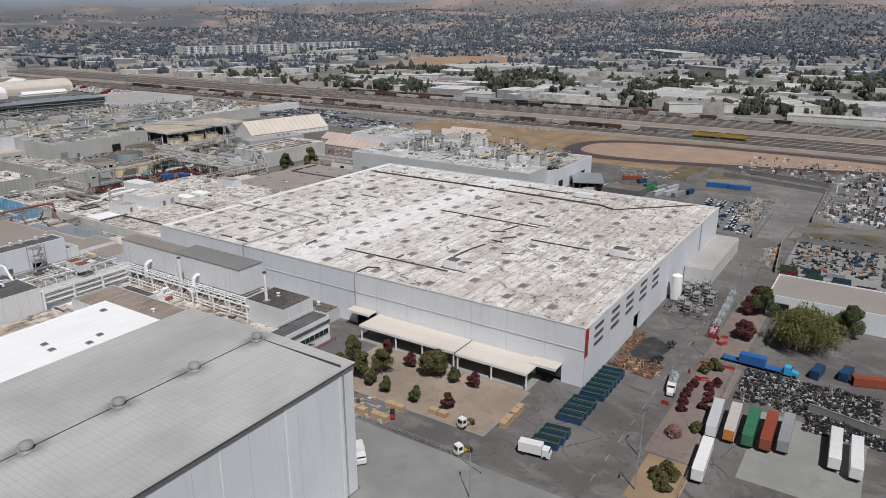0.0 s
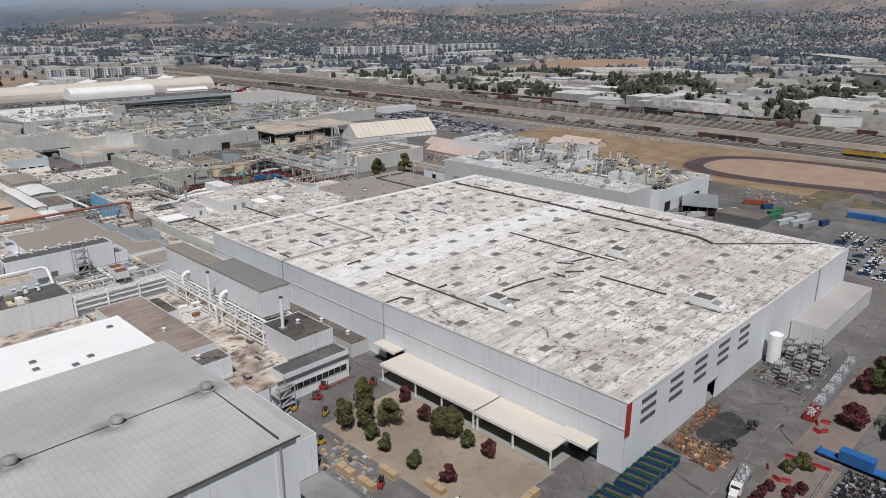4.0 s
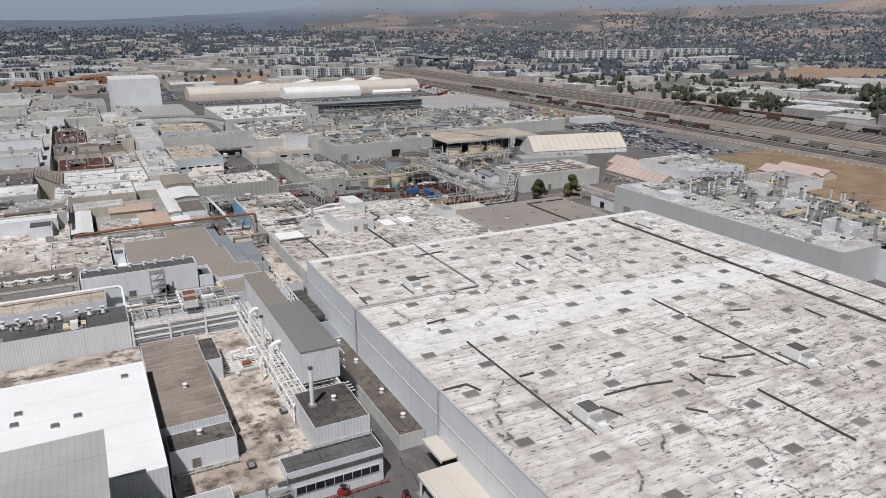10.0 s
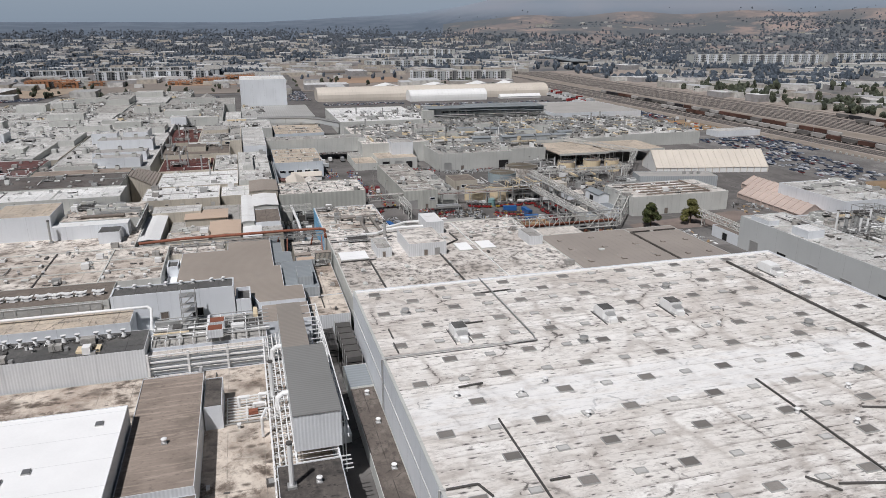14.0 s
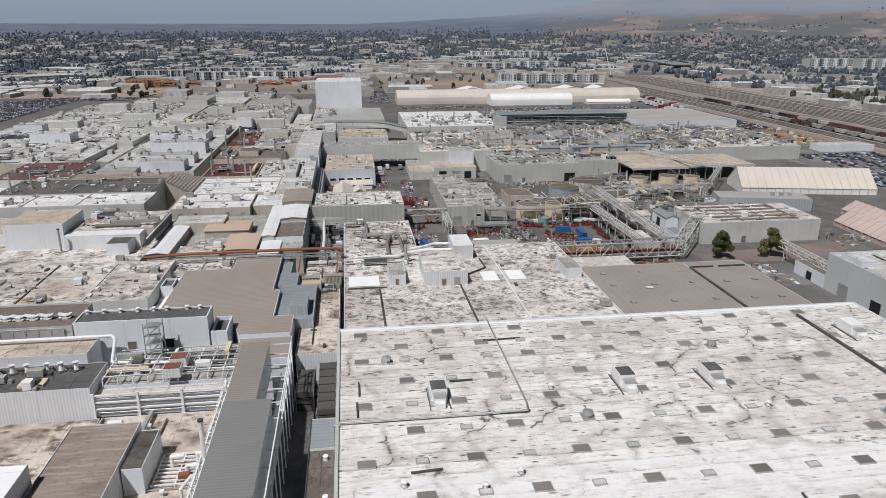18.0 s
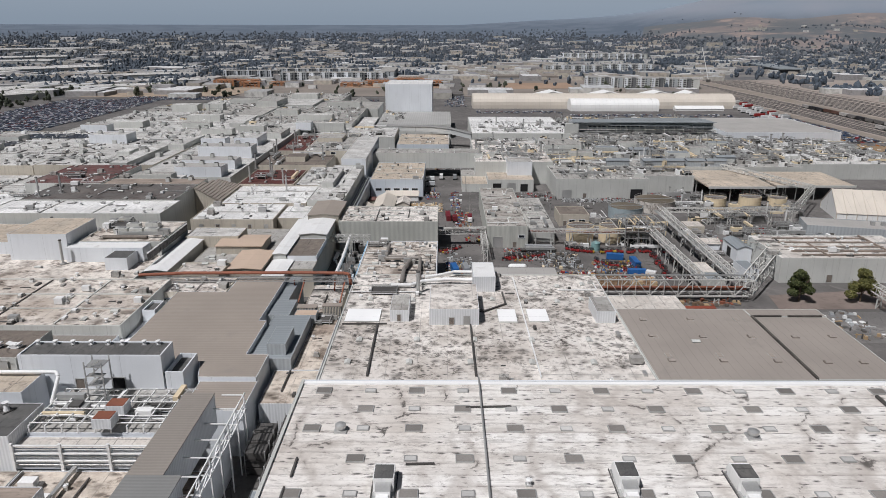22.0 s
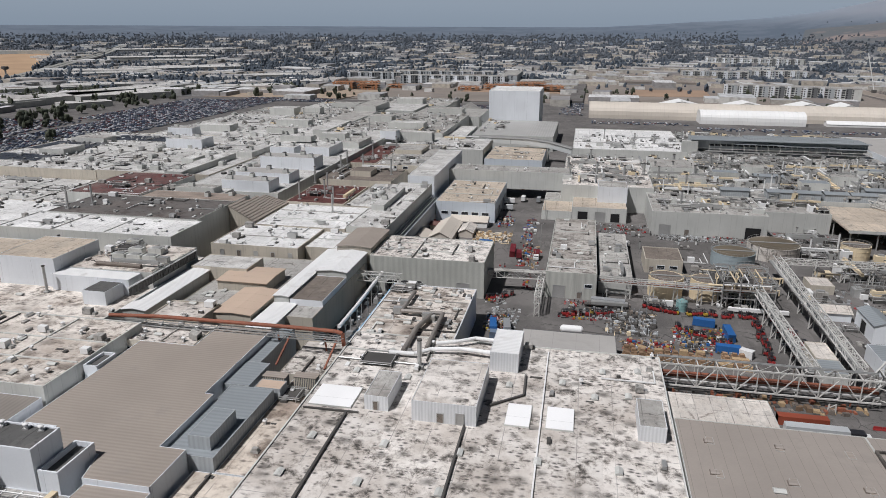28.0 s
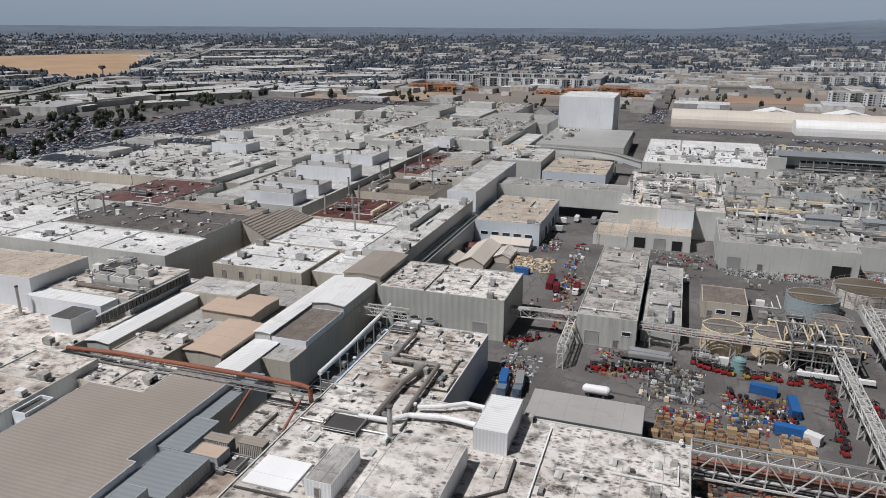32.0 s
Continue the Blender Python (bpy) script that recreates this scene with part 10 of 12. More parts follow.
# scrap and bins, too many to count
def heap(name, zones, sizes, mats, label, seed, n):
    r = np.random.RandomState(seed)
    base = np.array([(-1, -1, 0), (1, -1, 0), (1, 1, 0), (-1, 1, 0), (-.9, -.9, 1), (.9, -.9, 1), (.9, .9, 1), (-.9, .9, 1)], float)
    quads = np.array([(4, 5, 6, 7), (0, 1, 5, 4), (1, 2, 6, 5), (2, 3, 7, 6), (3, 0, 4, 7)])
    V, F, I = [], [], []
    for z in zones:
        for k in range(n):
            a = r.randint(4) * math.pi / 2 + r.normal() * 0.12
            sx, sy, sz = sizes[0] + r.rand() * (sizes[1] - sizes[0]), sizes[0] + r.rand() * (sizes[1] - sizes[0]), sizes[0] * 1.2 + r.rand() * sizes[1]
            kind = r.rand()
            if kind < 0.28:
                sx, sz = sx * 1.6, sz * 0.22
            elif kind < 0.5:
                sx, sy, sz = sx * 0.28, sy * 2.4, sz * 0.35
            elif kind < 0.62:
                sx, sy, sz = sx * 0.3, sy * 0.3, sz * 1.9
            q = base * (sx, sy, sz)
            c, s_ = math.cos(a), math.sin(a)
            x, y = z[0] + r.rand() * (z[2] - z[0]), z[1] + r.rand() * (z[3] - z[1])
            q = np.stack([q[:, 0] * c - q[:, 1] * s_ + x, q[:, 0] * s_ + q[:, 1] * c + y, q[:, 2] + 0.06], 1)
            F += (quads + len(V)).tolist()
            V += q.tolist()
            I += [r.randint(len(mats))] * 5
    return stuff(name, V, F, mats, I, label, "clutter")


M_OLD_TIMBER = surface("dull_brown_timber", (0.21, 0.14, 0.09), var=0.3)
heap("scrap_bins", [(183, -8, 203, 26), (176, -12, 186, 8)], (0.14, 0.48), [P["black"], P["black"], M_TYRE, M_STEEL_DARK, P["black"], M_TYRE, P["grey"], P["black"], M_TYRE, P["black"], P["silver"], M_OLD_TIMBER], "black bins and scrap strewn over a yard", 3, 1900)
heap("scrap_metal", [(306, -2, 356, 30)], (0.25, 0.9), [P["black"], M_STEEL_DARK, M_TYRE, P["black"], P["grey"], M_STEEL_DARK, P["navy"], M_RUST], "dark bins and machine parts on a walled lot", 64, 420)
heap("scrap_metal", [(298, -35, 344, -4)], (0.3, 1.1), [M_STEEL_DARK, P["black"], P["black"], M_STEEL_DARK, P["grey"], M_ROOF_BROWN, P["navy"]], "dark scrap metal strewn over a pale lot", 4, 800)
heap("scrap_metal", [(390, -50, 540, 26)], (0.4, 1.5), [M_STEEL_DARK, P["silver"], P["grey"], M_ROOF_BROWN, M_STEEL_DARK, P["black"], P["navy"], P["white"]], "mixed scrap and vehicles over a dusty lot", 5, 700)
MIX = [M_STEEL_DARK, P["grey"], M_STEEL, M_STEEL_DARK, M_ROOF_BROWN, P["silver"]]
DARKS = [M_STEEL_DARK, P["black"], M_STEEL_DARK, P["grey"], M_STEEL, M_OLD_TIMBER]
heap("yard_machines", [(263, 366, 280, 386), (246, 363, 262, 373), (200, 370, 208, 384)], (0.2, 0.6), DARKS + DARKS + [P["red"], P["red"], P["red"], P["blue"], P["wood"], P["yellow"], P["white"]], "small machines and coloured parts on the asphalt", 6, 380)
heap("machine_rows", [(241, 376, 257.5, 380), (241, 382, 257.5, 386), (241, 388, 257.5, 392), (241, 393.5, 258, 397)], (0.3, 0.9), [M_STEEL, P["silver"], M_STEEL_DARK, M_CREAM, P["grey"], M_STEEL_DARK, M_STEEL_DARK, P["grey"], M_ROOF_BROWN, M_STEEL_DARK], "rows of pale grey machines and racks on the asphalt", 46, 75)
heap("yard_parts", [(226, 388, 240, 394), (228, 396, 250, 402), (199, 394, 205, 405), (297, 365, 301, 400)], (0.2, 0.6), MIX + [P["red"]], "racks and parts along the yard edge", 47, 60)
heap("stacked_beams", [(256, 334.5, 308, 340.5)], (0.3, 0.9), [M_RUST, M_OLD_TIMBER, P["wood"], M_RUST, M_STEEL_DARK, M_ROOF_BROWN], "rust-brown beams and crates under the girder", 48, 160)
heap("goods_pile", [(180, 471, 198, 489)], (0.35, 0.9), [M_TENT, P["wood"], M_CREAM, P["wood"], M_TENT], "heap of cream sacks and boards", 7, 170)
heap("yard_parts", [(209.5, 430, 213.5, 470), (155, 430, 200, 440), (152, 476, 163, 506)], (0.2, 0.7), [P["wood"], P["red"], M_STEEL, M_STEEL_DARK, P["grey"]], "boxes and parts along the road edge", 9, 70)
heap("steel_racks_row", [(268, 494, 306, 502.5)], (0.16, 0.5), [M_STEEL, P["silver"], M_STEEL, M_STEEL_DARK, M_STEEL_DARK], "dense rows of slim steel racks", 10, 1100)
heap("yard_parts", [(318, 505, 350, 518), (275, 496, 316, 503), (372, 500, 402, 540), (205, 590, 222, 640), (238, 500, 266, 518), (325, 400, 380, 440)], (0.2, 0.7), MIX + [P["red"]], "pale racks, boxes and parts on the asphalt", 11, 130)
gabled("yard_tent", 160.5, 464, 171.5, 494, 3.2, 6.0, "y", M_TENT, M_TENT, "small grey-tan gabled tent in the yard", category="tent")
gabled("yard_tent", 152.5, 462, 159.5, 476, 3.0, 4.6, "y", M_TENT, M_TENT, "low tan gabled tent in the yard", category="tent")
gabled("yard_tent", 165, 497, 184, 506, 3.0, 5.0, "x", M_TENT_WHITE, M_TENT, "pale cream gabled shelter before the warehouse", category="tent")
container(201.2, 458, 0.05, 3, "wine", 12.2)
lorry(204.6, 452, 4, "red", "wine", "wine-red box lorry parked beside the road", 7.0)
lorry(212.4, 452, 178, "white", "wine", "wine-red box lorry parked along the long hall", 7.0)
lorry(189.6, 552, 90, "white", "white", "white box lorry at the warehouse dock", 6.0)
lorry(190.2, 536, 90, "grey", "silver", "silver box lorry at the warehouse dock", 6.0)
lorry(197, 560, 0, "white", "white", "white box lorry under the bridge hall", 7.0)
lorry(206, 559, 0, "white", "grey", "grey box lorry under the bridge hall", 7.0)
gabled("red_shed", 156, 488.5, 167, 496.4, 2.4, 3.4, "x", M_WALL_CREAM, M_ROOF_RED, "low shed with a dark red roof in the yard", category="shed")
gabled("yard_tent", 172.5, 478, 179.5, 492, 2.6, 4.2, "y", M_TENT, M_CREAM_ROOF, "small cream gabled tent beside the goods", category="tent")
heap("road_goods", [(188, 500, 196, 522), (203, 472, 209, 520), (190, 590, 203, 640), (205, 440, 209, 468)], (0.25, 0.9), MIX + [P["red"], P["wine"], P["wood"], P["blue"], P["white"], M_RUST], "pallets, bins and parts along the factory road", 77, 70)
trailer(290.2, 320.8, -90, "silver")
lorry(300.6, 321.2, -90, "white", "black", "white tractor lorry in front of a silver trailer", 5.5)
container(280.6, 381.5, 0.05, 2, "blue", 9.0)
container(283.2, 366.5, 0.05, 60, "white", 4.0)
container(187.5, 467.5, 0.05, 85, "blue", 6.1)
container(204.2, 367.5, 0.05, 3, "slate", 8.0)
container(208.4, 368.5, 0.05, 3, "slate", 8.0)
heap("tow_carts", [(209, 408, 216, 436), (205, 455, 210, 475), (197, 396, 203, 404), (223, 386, 246, 391), (226, 400, 242, 404)], (0.18, 0.55), [P["red"], P["wine"], P["red"], M_STEEL_DARK, M_TYRE, P["black"], P["yellow"], P["silver"]], "red tow carts and small loads parked along the road", 91, 46)
heap("parts_racks", [(199, 374, 211, 392)], (0.15, 0.6), [P["silver"], P["white"], M_STEEL, P["grey"], M_STEEL_DARK, M_STEEL], "pale racks and white bins beside the slate containers", 92, 90)
for x in (160.8, 168.6):
    e = thing("wall_cooler", x, 396.2, 0, "dark steel cooler with a hooped top at the wall foot", "cooler", "wall coolers")
    part("casing", box(0, 0, 0.4, 6.4, 2.6, 3.4), M_STEEL_DARK, e)
    for k in range(3):
        bm = bmesh.new()
        pipe(bm, [(0.8 + 2.2 * k, 0.3, 3.4), (0.8 + 2.2 * k, 0.3, 4.6), (1.6 + 2.2 * k, 0.3, 5.0), (2.2 + 2.2 * k, 0.3, 4.6), (2.2 + 2.2 * k, 0.3, 3.4)], 0.3)
        part("hoop_pipe", bm, M_STEEL, e)
    for k in range(4):
        part("foot", box(0.1 + 2.0 * k, 0.1, 0, 0.3 + 2.0 * k, 2.5, 0.4), M_STEEL, e)
container(242, 402, 0.05, 85, "grey", 12.2)
M_OLD_WOOD = surface("weathered_brown_timber", (0.19, 0.115, 0.075), var=0.3, ribs=0.35, rib_axis="x", stain=(0.10, 0.07, 0.05), amount=0.5, stain_scale=0.8)
heap("broken_pallets", [(181.5, 47, 190.5, 54), (183, 53, 190, 60.6), (190, 58.4, 209, 60.9)], (0.2, 0.75), [M_OLD_WOOD, M_BARK, M_OLD_WOOD, M_RUST, P["wood"], M_BARK, M_OLD_WOOD], "broken brown pallets piled along the wall", 18, 190)
heap("tyre_heap", [(203, 48, 209, 50.5), (191, 48.6, 196, 51)], (0.2, 0.5), [M_TYRE, P["black"], M_STEEL_DARK], "tyres and black bags beside the burnt patch", 44, 34)
heap("road_side_goods", [(300, 36, 330, 41), (352, 140, 380, 165), (440, 120, 470, 160)], (0.3, 1.0), [P["grey"], P["silver"], P["wood"], M_RUST, M_STEEL], "pallets and steel parts beside the road", 8, 60)
heap("wrapped_pallets", [(120, 98, 130, 118)], (0.25, 0.6), [P["silver"], P["wood"], M_STEEL, P["wood"], P["grey"], M_STEEL_DARK], "wrapped pallets and boards on the concrete", 19, 60)
heap("steel_scrap", [(230, 46, 262, 60)], (0.2, 0.8), [M_STEEL, M_STEEL_DARK, M_STEEL_DARK, P["grey"], M_BARK], "steel frames and parts stacked beside the silo", 20, 170)
heap("yard_parts", [(325, 306, 345, 330), (372, 310, 398, 330), (395, 347, 440, 366), (444, 350, 500, 400), (436, 200, 468, 296)], (0.25, 0.9), MIX + [P["white"], P["wood"]], "crates, steel parts and small machines on the asphalt", 31, 90)
heap("site_goods", [(525, 625, 589, 760), (470, 640, 500, 668)], (0.5, 1.8), [P["red"], P["orange"], P["white"], P["silver"], P["white"], M_STEEL_DARK, P["wood"], P["navy"]], "building goods, trailers and red barriers beside the railway", 32, 130)
heap("lot_junk", [(366, 52, 420, 62), (374, 60, 410, 68)], (0.3, 1.0), [P["wood"], M_STEEL_DARK, P["silver"], M_ROOF_BROWN, M_STEEL], "planks and machine parts heaped on a lot", 21, 130)
heap("lot_junk", [(480, 5, 556, 88), (395, -2, 440, 30)], (0.4, 1.3), [M_OLD_TIMBER, M_STEEL_DARK, P["silver"], M_ROOF_BROWN, M_STEEL, P["white"], P["black"], P["grey"]], "vehicles and scrap heaped on dusty lots", 22, 230)

# ---- trees ----
def leaf_material(name, a, b):
    n = Nodes(name)
    r = n.add("ShaderNodeNewGeometry").outputs["Random Per Island"]
    c = n.mix(r, a, b)
    c = n.mix(n.step(n.noise(0.6, 4), 0.35, 0.7, 0.0, 0.6), c, shift(a, 0.5))
    return n.done(c, 0.75)


M_LEAF = leaf_material("green_leaves", (0.045, 0.065, 0.018), (0.115, 0.125, 0.04))
M_LEAF_OLIVE = leaf_material("olive_leaves", (0.06, 0.065, 0.02), (0.16, 0.14, 0.045))
M_LEAF_LIGHT = leaf_material("yellow_green_leaves", (0.095, 0.10, 0.026), (0.23, 0.215, 0.065))
M_LEAF_RED = leaf_material("dark_red_leaves", (0.06, 0.012, 0.015), (0.15, 0.035, 0.035))
M_LEAF_PINK = leaf_material("dusty_pink_leaves", (0.20, 0.10, 0.09), (0.32, 0.19, 0.17))


def crown_mesh(name, r, h, leaves, mat, seed, lumps=15):
    """A crown of several rounded boughs, each covered with small tilted leaf clumps."""
    q = np.random.RandomState(seed)
    V, F = [], []
    centres = []
    for k in range(lumps):
        f = (k + 0.3 + 0.5 * q.rand()) / lumps
        a, d = q.rand() * 6.28, (0.35 + 0.65 * q.rand() ** 0.5) * r * 0.78 * (1.0 - 0.75 * f)
        centres.append((math.cos(a) * d, math.sin(a) * d, h * (0.16 + 0.74 * f), r * ((0.17 if r > 8 else 0.26) + 0.16 * q.rand()) * (1.15 - 0.45 * f)))
    for k in range(leaves):
        cx, cy, cz, cr = centres[q.randint(lumps)]
        v = q.normal(size=3)
        v /= np.linalg.norm(v)
        p = np.array((cx, cy, cz)) + v * cr * (0.75 + 0.35 * q.rand()) * np.array((1, 1, 0.8))
        t = q.normal(size=3)
        t /= np.linalg.norm(t)
        u = np.cross(v + 0.8 * t, q.normal(size=3))
        u /= np.linalg.norm(u)
        w = np.cross(u, v + 0.8 * t)
        w /= np.linalg.norm(w)
        sz = (0.17 + 0.19 * q.rand()) * (1.25 if r > 8 else 1.0)
        i = len(V)
        V += [tuple(p + u * sz), tuple(p + w * sz * 0.7), tuple(p - u * sz), tuple(p - w * sz * 0.7 + v * 0.1)]
        F.append((i, i + 1, i + 2, i + 3))
    me = bpy.data.meshes.new(name)
    me.from_pydata(V, [], F)
    me.materials.append(mat)
    me.update()
    return me


def tree(x, y, h, r, mat, label, seed, leaves=1600, name="tree", clear=0.28):
    e = thing(name, x, y, 0.1, label, "tree" if h > 2.5 else "shrub", "trees of the court" if h > 2.5 else "shrubs of the verge")
    bm = bmesh.new()
    beam(bm, (0, 0, 0), (0.05, 0.02, h * 0.45), 0.07 * h ** 0.7 + 0.12, 8)
    q = random.Random(seed)
    for k in range(6):
        a = k * 1.05 + q.random()
        beam(bm, (0.05, 0.02, h * (0.2 + 0.04 * k)), (math.cos(a) * r * 0.55, math.sin(a) * r * 0.55, h * (0.5 + 0.05 * k)), 0.10 + 0.01 * h, 6)
    part("trunk", bm, M_BARK, e)
    c = shared("crown", crown_mesh("crown", r, h * (1 - clear), int(leaves * 2.3), mat, seed, 30 if r > 8 else 15), e, Matrix.Translation((0, 0, h * clear * 0.9)))
    return e


oak = tree(143.7, 125.7, 8.2, 3.9, M_LEAF_OLIVE, "round olive-green tree in the soil court", 1)
for x, y, a in ((133.6, 121, 50), (141.9, 113.5, 120), (137.5, 117, 200), (148.1, 101.5, 250), (150.0, 99.0, 20)):
    copy_thing(oak, pose(x, y, 0.1, 0, 0, a))
small = tree(135.2, 111.9, 4.5, 2.2, M_LEAF, "small dark green tree in the soil court", 2, 900)
for x, y, a in ((134.7, 106.2, 40), (149.5, 93.5, 90), (134.7, 96.3, 10)):
    copy_thing(small, pose(x, y, 0.1, 0, 0, a))
redt = tree(149.9, 87.5, 4.6, 2.2, M_LEAF_RED, "small dark red tree in the soil court", 3, 950)
for x, y, a in ((136.3, 87.5, 60), (150.1, 109.3, 10), (152.8, 119.8, 100)):
    copy_thing(redt, pose(x, y, 0.1, 0, 0, a))


def drooping_tree(x, y, h, r, mat, label, seed):
    """A broad tree whose twigs hang down in curtains from uneven boughs, with gaps between them."""
    e = thing("tree", x, y, 0.1, label, "tree", "trees of the court")
    q = np.random.RandomState(seed)
    bm = bmesh.new()
    beam(bm, (0, 0, 0), (0.3, 0.1, h * 0.42), 0.75, 8)
    tips = []
    for k in range(30):
        a, f = 2.4 * k + 0.5 * q.rand(), 0.25 + 0.7 * q.rand()
        p = Vector((math.cos(a) * r * f * (0.75 + 0.35 * q.rand()), math.sin(a) * r * f * (0.75 + 0.35 * q.rand()), h * (0.93 - 0.42 * f * f + 0.06 * q.normal())))
        beam(bm, (0.2, 0.1, h * (0.22 + 0.007 * k)), p * 0.92, 0.22, 6)
        tips.append((p, r * (0.20 + 0.14 * q.rand())))
    part("trunk", bm, M_BARK, e)
    V, F = [], []
    for k in range(3000):
        c, cr = tips[q.randint(len(tips))]
        v = q.normal(size=3)
        v /= np.linalg.norm(v)
        p = np.array(c) + v * cr * (0.7 + 0.4 * q.rand()) * (1, 1, 0.6)
        for j in range(int((1.2 + 4.2 * q.rand() ** 1.5) * min(1.0, p[2] / (0.5 * h)) / 0.34)):
            if p[2] < 0.5:
                break
            u, w = q.normal(size=3), q.normal(size=3)
            u /= np.linalg.norm(u)
            w /= np.linalg.norm(w)
            sz = 0.17 + 0.18 * q.rand()
            i = len(V)
            V += [tuple(p + u * sz), tuple(p + w * sz * 0.7), tuple(p - u * sz), tuple(p - w * sz * 0.7)]
            F.append((i, i + 1, i + 2, i + 3))
            p = p + np.array((v[0] * 0.10, v[1] * 0.10, -0.34)) + 0.07 * q.normal(size=3)
    me = bpy.data.meshes.new("crown")
    me.from_pydata(V, [], F)
    me.materials.append(mat)
    me.update()
    shared("crown", me, e)
    return e


drooping_tree(226.5, 14.0, 12.5, 9.6, M_LEAF_LIGHT, "big spreading yellow-green tree with drooping twigs", 4)
big = tree(245, 3.5, 10.5, 5.5, M_LEAF, "tall green tree before the workshop", 5, 3000, clear=0.15)
tree(330.5, 340, 13.0, 5.6, M_LEAF, "tall dark green tree before the pale hall", 15, 3600, clear=0.10)
tree(353, 339.6, 13.2, 6.6, M_LEAF_LIGHT, "tall yellow-green tree before the pale hall", 16, 4200, clear=0.10)
copy_thing(big, pose(247, 30, 0, 0, 0, 50))
redbig = tree(224, 31, 6.5, 3.8, M_LEAF_RED, "dark red tree on the verge", 6, 1700, clear=0.15)
copy_thing(redbig, pose(246, 34.5, 0.1, 0, 0, 80))
copy_thing(redbig, pose(258, 33, 0.1, 0, 0, 150))
shrub = tree(168.8, 35.9, 2.5, 1.5, M_LEAF_RED, "dark red shrub on the verge", 7, 650, "shrub", 0.05)
for x, y in ((172.6, 36.4), (176.2, 36.8), (179.8, 36.6), (183.4, 36.3), (187.5, 31), (184.2, 32.4), (180.4, 31.3), (176.6, 31.0), (172.6, 31.4)):
    copy_thing(shrub, pose(x, y, 0.14, 0, 0, x * 13))
gsh = tree(161, 30, 2.5, 1.9, M_LEAF_OLIVE, "green shrub on the verge", 8, 650, "shrub", 0.05)
for x, y in ((196.7, 33.1), (193.4, 36.1), (199, 34.5), (136, 31), (139, 29.5), (137.5, 33), (141, 31.5), (133.5, 30)):
    copy_thing(gsh, pose(x, y, 0.14, 0, 0, x * 17))
tree(156.2, 34.3, 2.5, 2.4, M_LEAF_PINK, "dusty pink flowering shrub on the verge", 9, 700, "shrub", 0.05)

# ---- railway ----
M_RAIL = surface("worn_rail_steel", (0.16, 0.15, 0.14), rough=0.4, var=0.2, metal=0.6)
M_TRACKBED = surface("dark_track_bed", (0.155, 0.145, 0.138), rough=0.95, var=0.25, stain=(0.11, 0.10, 0.095), amount=0.6, stain_scale=0.02)
M_RAIL_DIRT = surface("brown_rail_margin", (0.27, 0.232, 0.195), rough=0.95, var=0.2, stain=(0.22, 0.185, 0.14), amount=0.5, stain_scale=0.05)
slab("rail_margin", 592.5, -690, 606, 1490, 0.10, M_RAIL_DIRT, "bare brown margin of the railway yard")
slab("rail_margin", 668, -690, 690, 1490, 0.10, M_RAIL_DIRT, "bare brown margin between the tracks")
tr = thing("railway_track", 612, 400, 0.05, "straight railway track on dark ballast", "railway track", "railway tracks")
part("track_bed", box(-1.9, -1090, 0, 1.9, 1090, 0.22), M_TRACKBED, tr)
for x in (-0.72, 0.72):
    part("rail", box(x - 0.08, -1090, 0.22, x + 0.08, 1090, 0.4), M_RAIL, tr)
for x in (618, 624, 632, 640, 646, 654, 660, 697, 704, 712, 720, 728, 737, 745, 753, 765, 773):
    copy_thing(tr, pose(x, 400, 0.05))


def freight_car(col, label, kind):
    e = thing("freight_car", 632, 115, 0.45, label, "freight car", "freight trains")
    bm = bmesh.new()
    if kind == "hopper":
        prism(bm, [(-6.0, 0.9), (6.0, 0.9), (8.0, 2.2), (8.0, 4.0), (-8.0, 4.0), (-8.0, 2.2)], "x", -1.45, 1.45)
    elif kind == "engine":
        prism(bm, [(-10.5, 1.0), (10.5, 1.0), (10.5, 2.2), (9.6, 4.4), (7.2, 4.6), (7.0, 4.0), (-10.5, 4.0)], "x", -1.45, 1.45)
    else:
        bx(bm, -1.45, -7.8, 1.0, 1.45, 7.8, 4.2)
    part("body", bm, col, e)
    for y in (-5.6, 5.6):
        part("bogie", box(-1.1, y - 1.3, 0, 1.1, y + 1.3, 0.95), M_STEEL_DARK, e)
    return e


M_HOPPER = surface("dirty_hopper_paint", (0.20, 0.19, 0.18), var=0.25, streak=0.5, each=0.5)
stock = [freight_car(M_HOPPER, "grey covered hopper railway freight car", "hopper"), freight_car(surface("pale_hopper_paint", (0.50, 0.48, 0.46), var=0.2, streak=0.5, each=0.5), "pale grey covered hopper freight car", "hopper"), freight_car(surface("rusty_freight_paint", (0.13, 0.065, 0.048), var=0.3, each=0.5), "rust-brown box freight car", "box"),
         freight_car(P["black"], "black tank and hopper freight car", "hopper")]
for i, c in enumerate(stock):
    c.matrix_basis = pose(632, 190 + 17.4 * i, 0.45)
rnd = random.Random(5)
for k in range(4, 36):
    copy_thing(rnd.choice((stock[0], stock[1], stock[1], stock[1], stock[2])), pose(632, 190 + 17.4 * k, 0.45))
for k in range(40):
    copy_thing(rnd.choice((stock[0], stock[1], stock[1], stock[2], stock[3])), pose(745, -60 + 17.4 * k, 0.45))
for k in range(26):
    copy_thing(rnd.choice(stock), pose(765, 230 + 17.4 * k, 0.45))
for k in range(26):
    copy_thing(rnd.choice(stock), pose(654, 560 + 17.4 * k, 0.45))
eng = freight_car(P["yellow"], "yellow diesel locomotive on the track", "engine")
part("hood_roof", box(-1.2, -10.2, 4.05, 1.2, 6.4, 4.25), M_STEEL_DARK, eng)
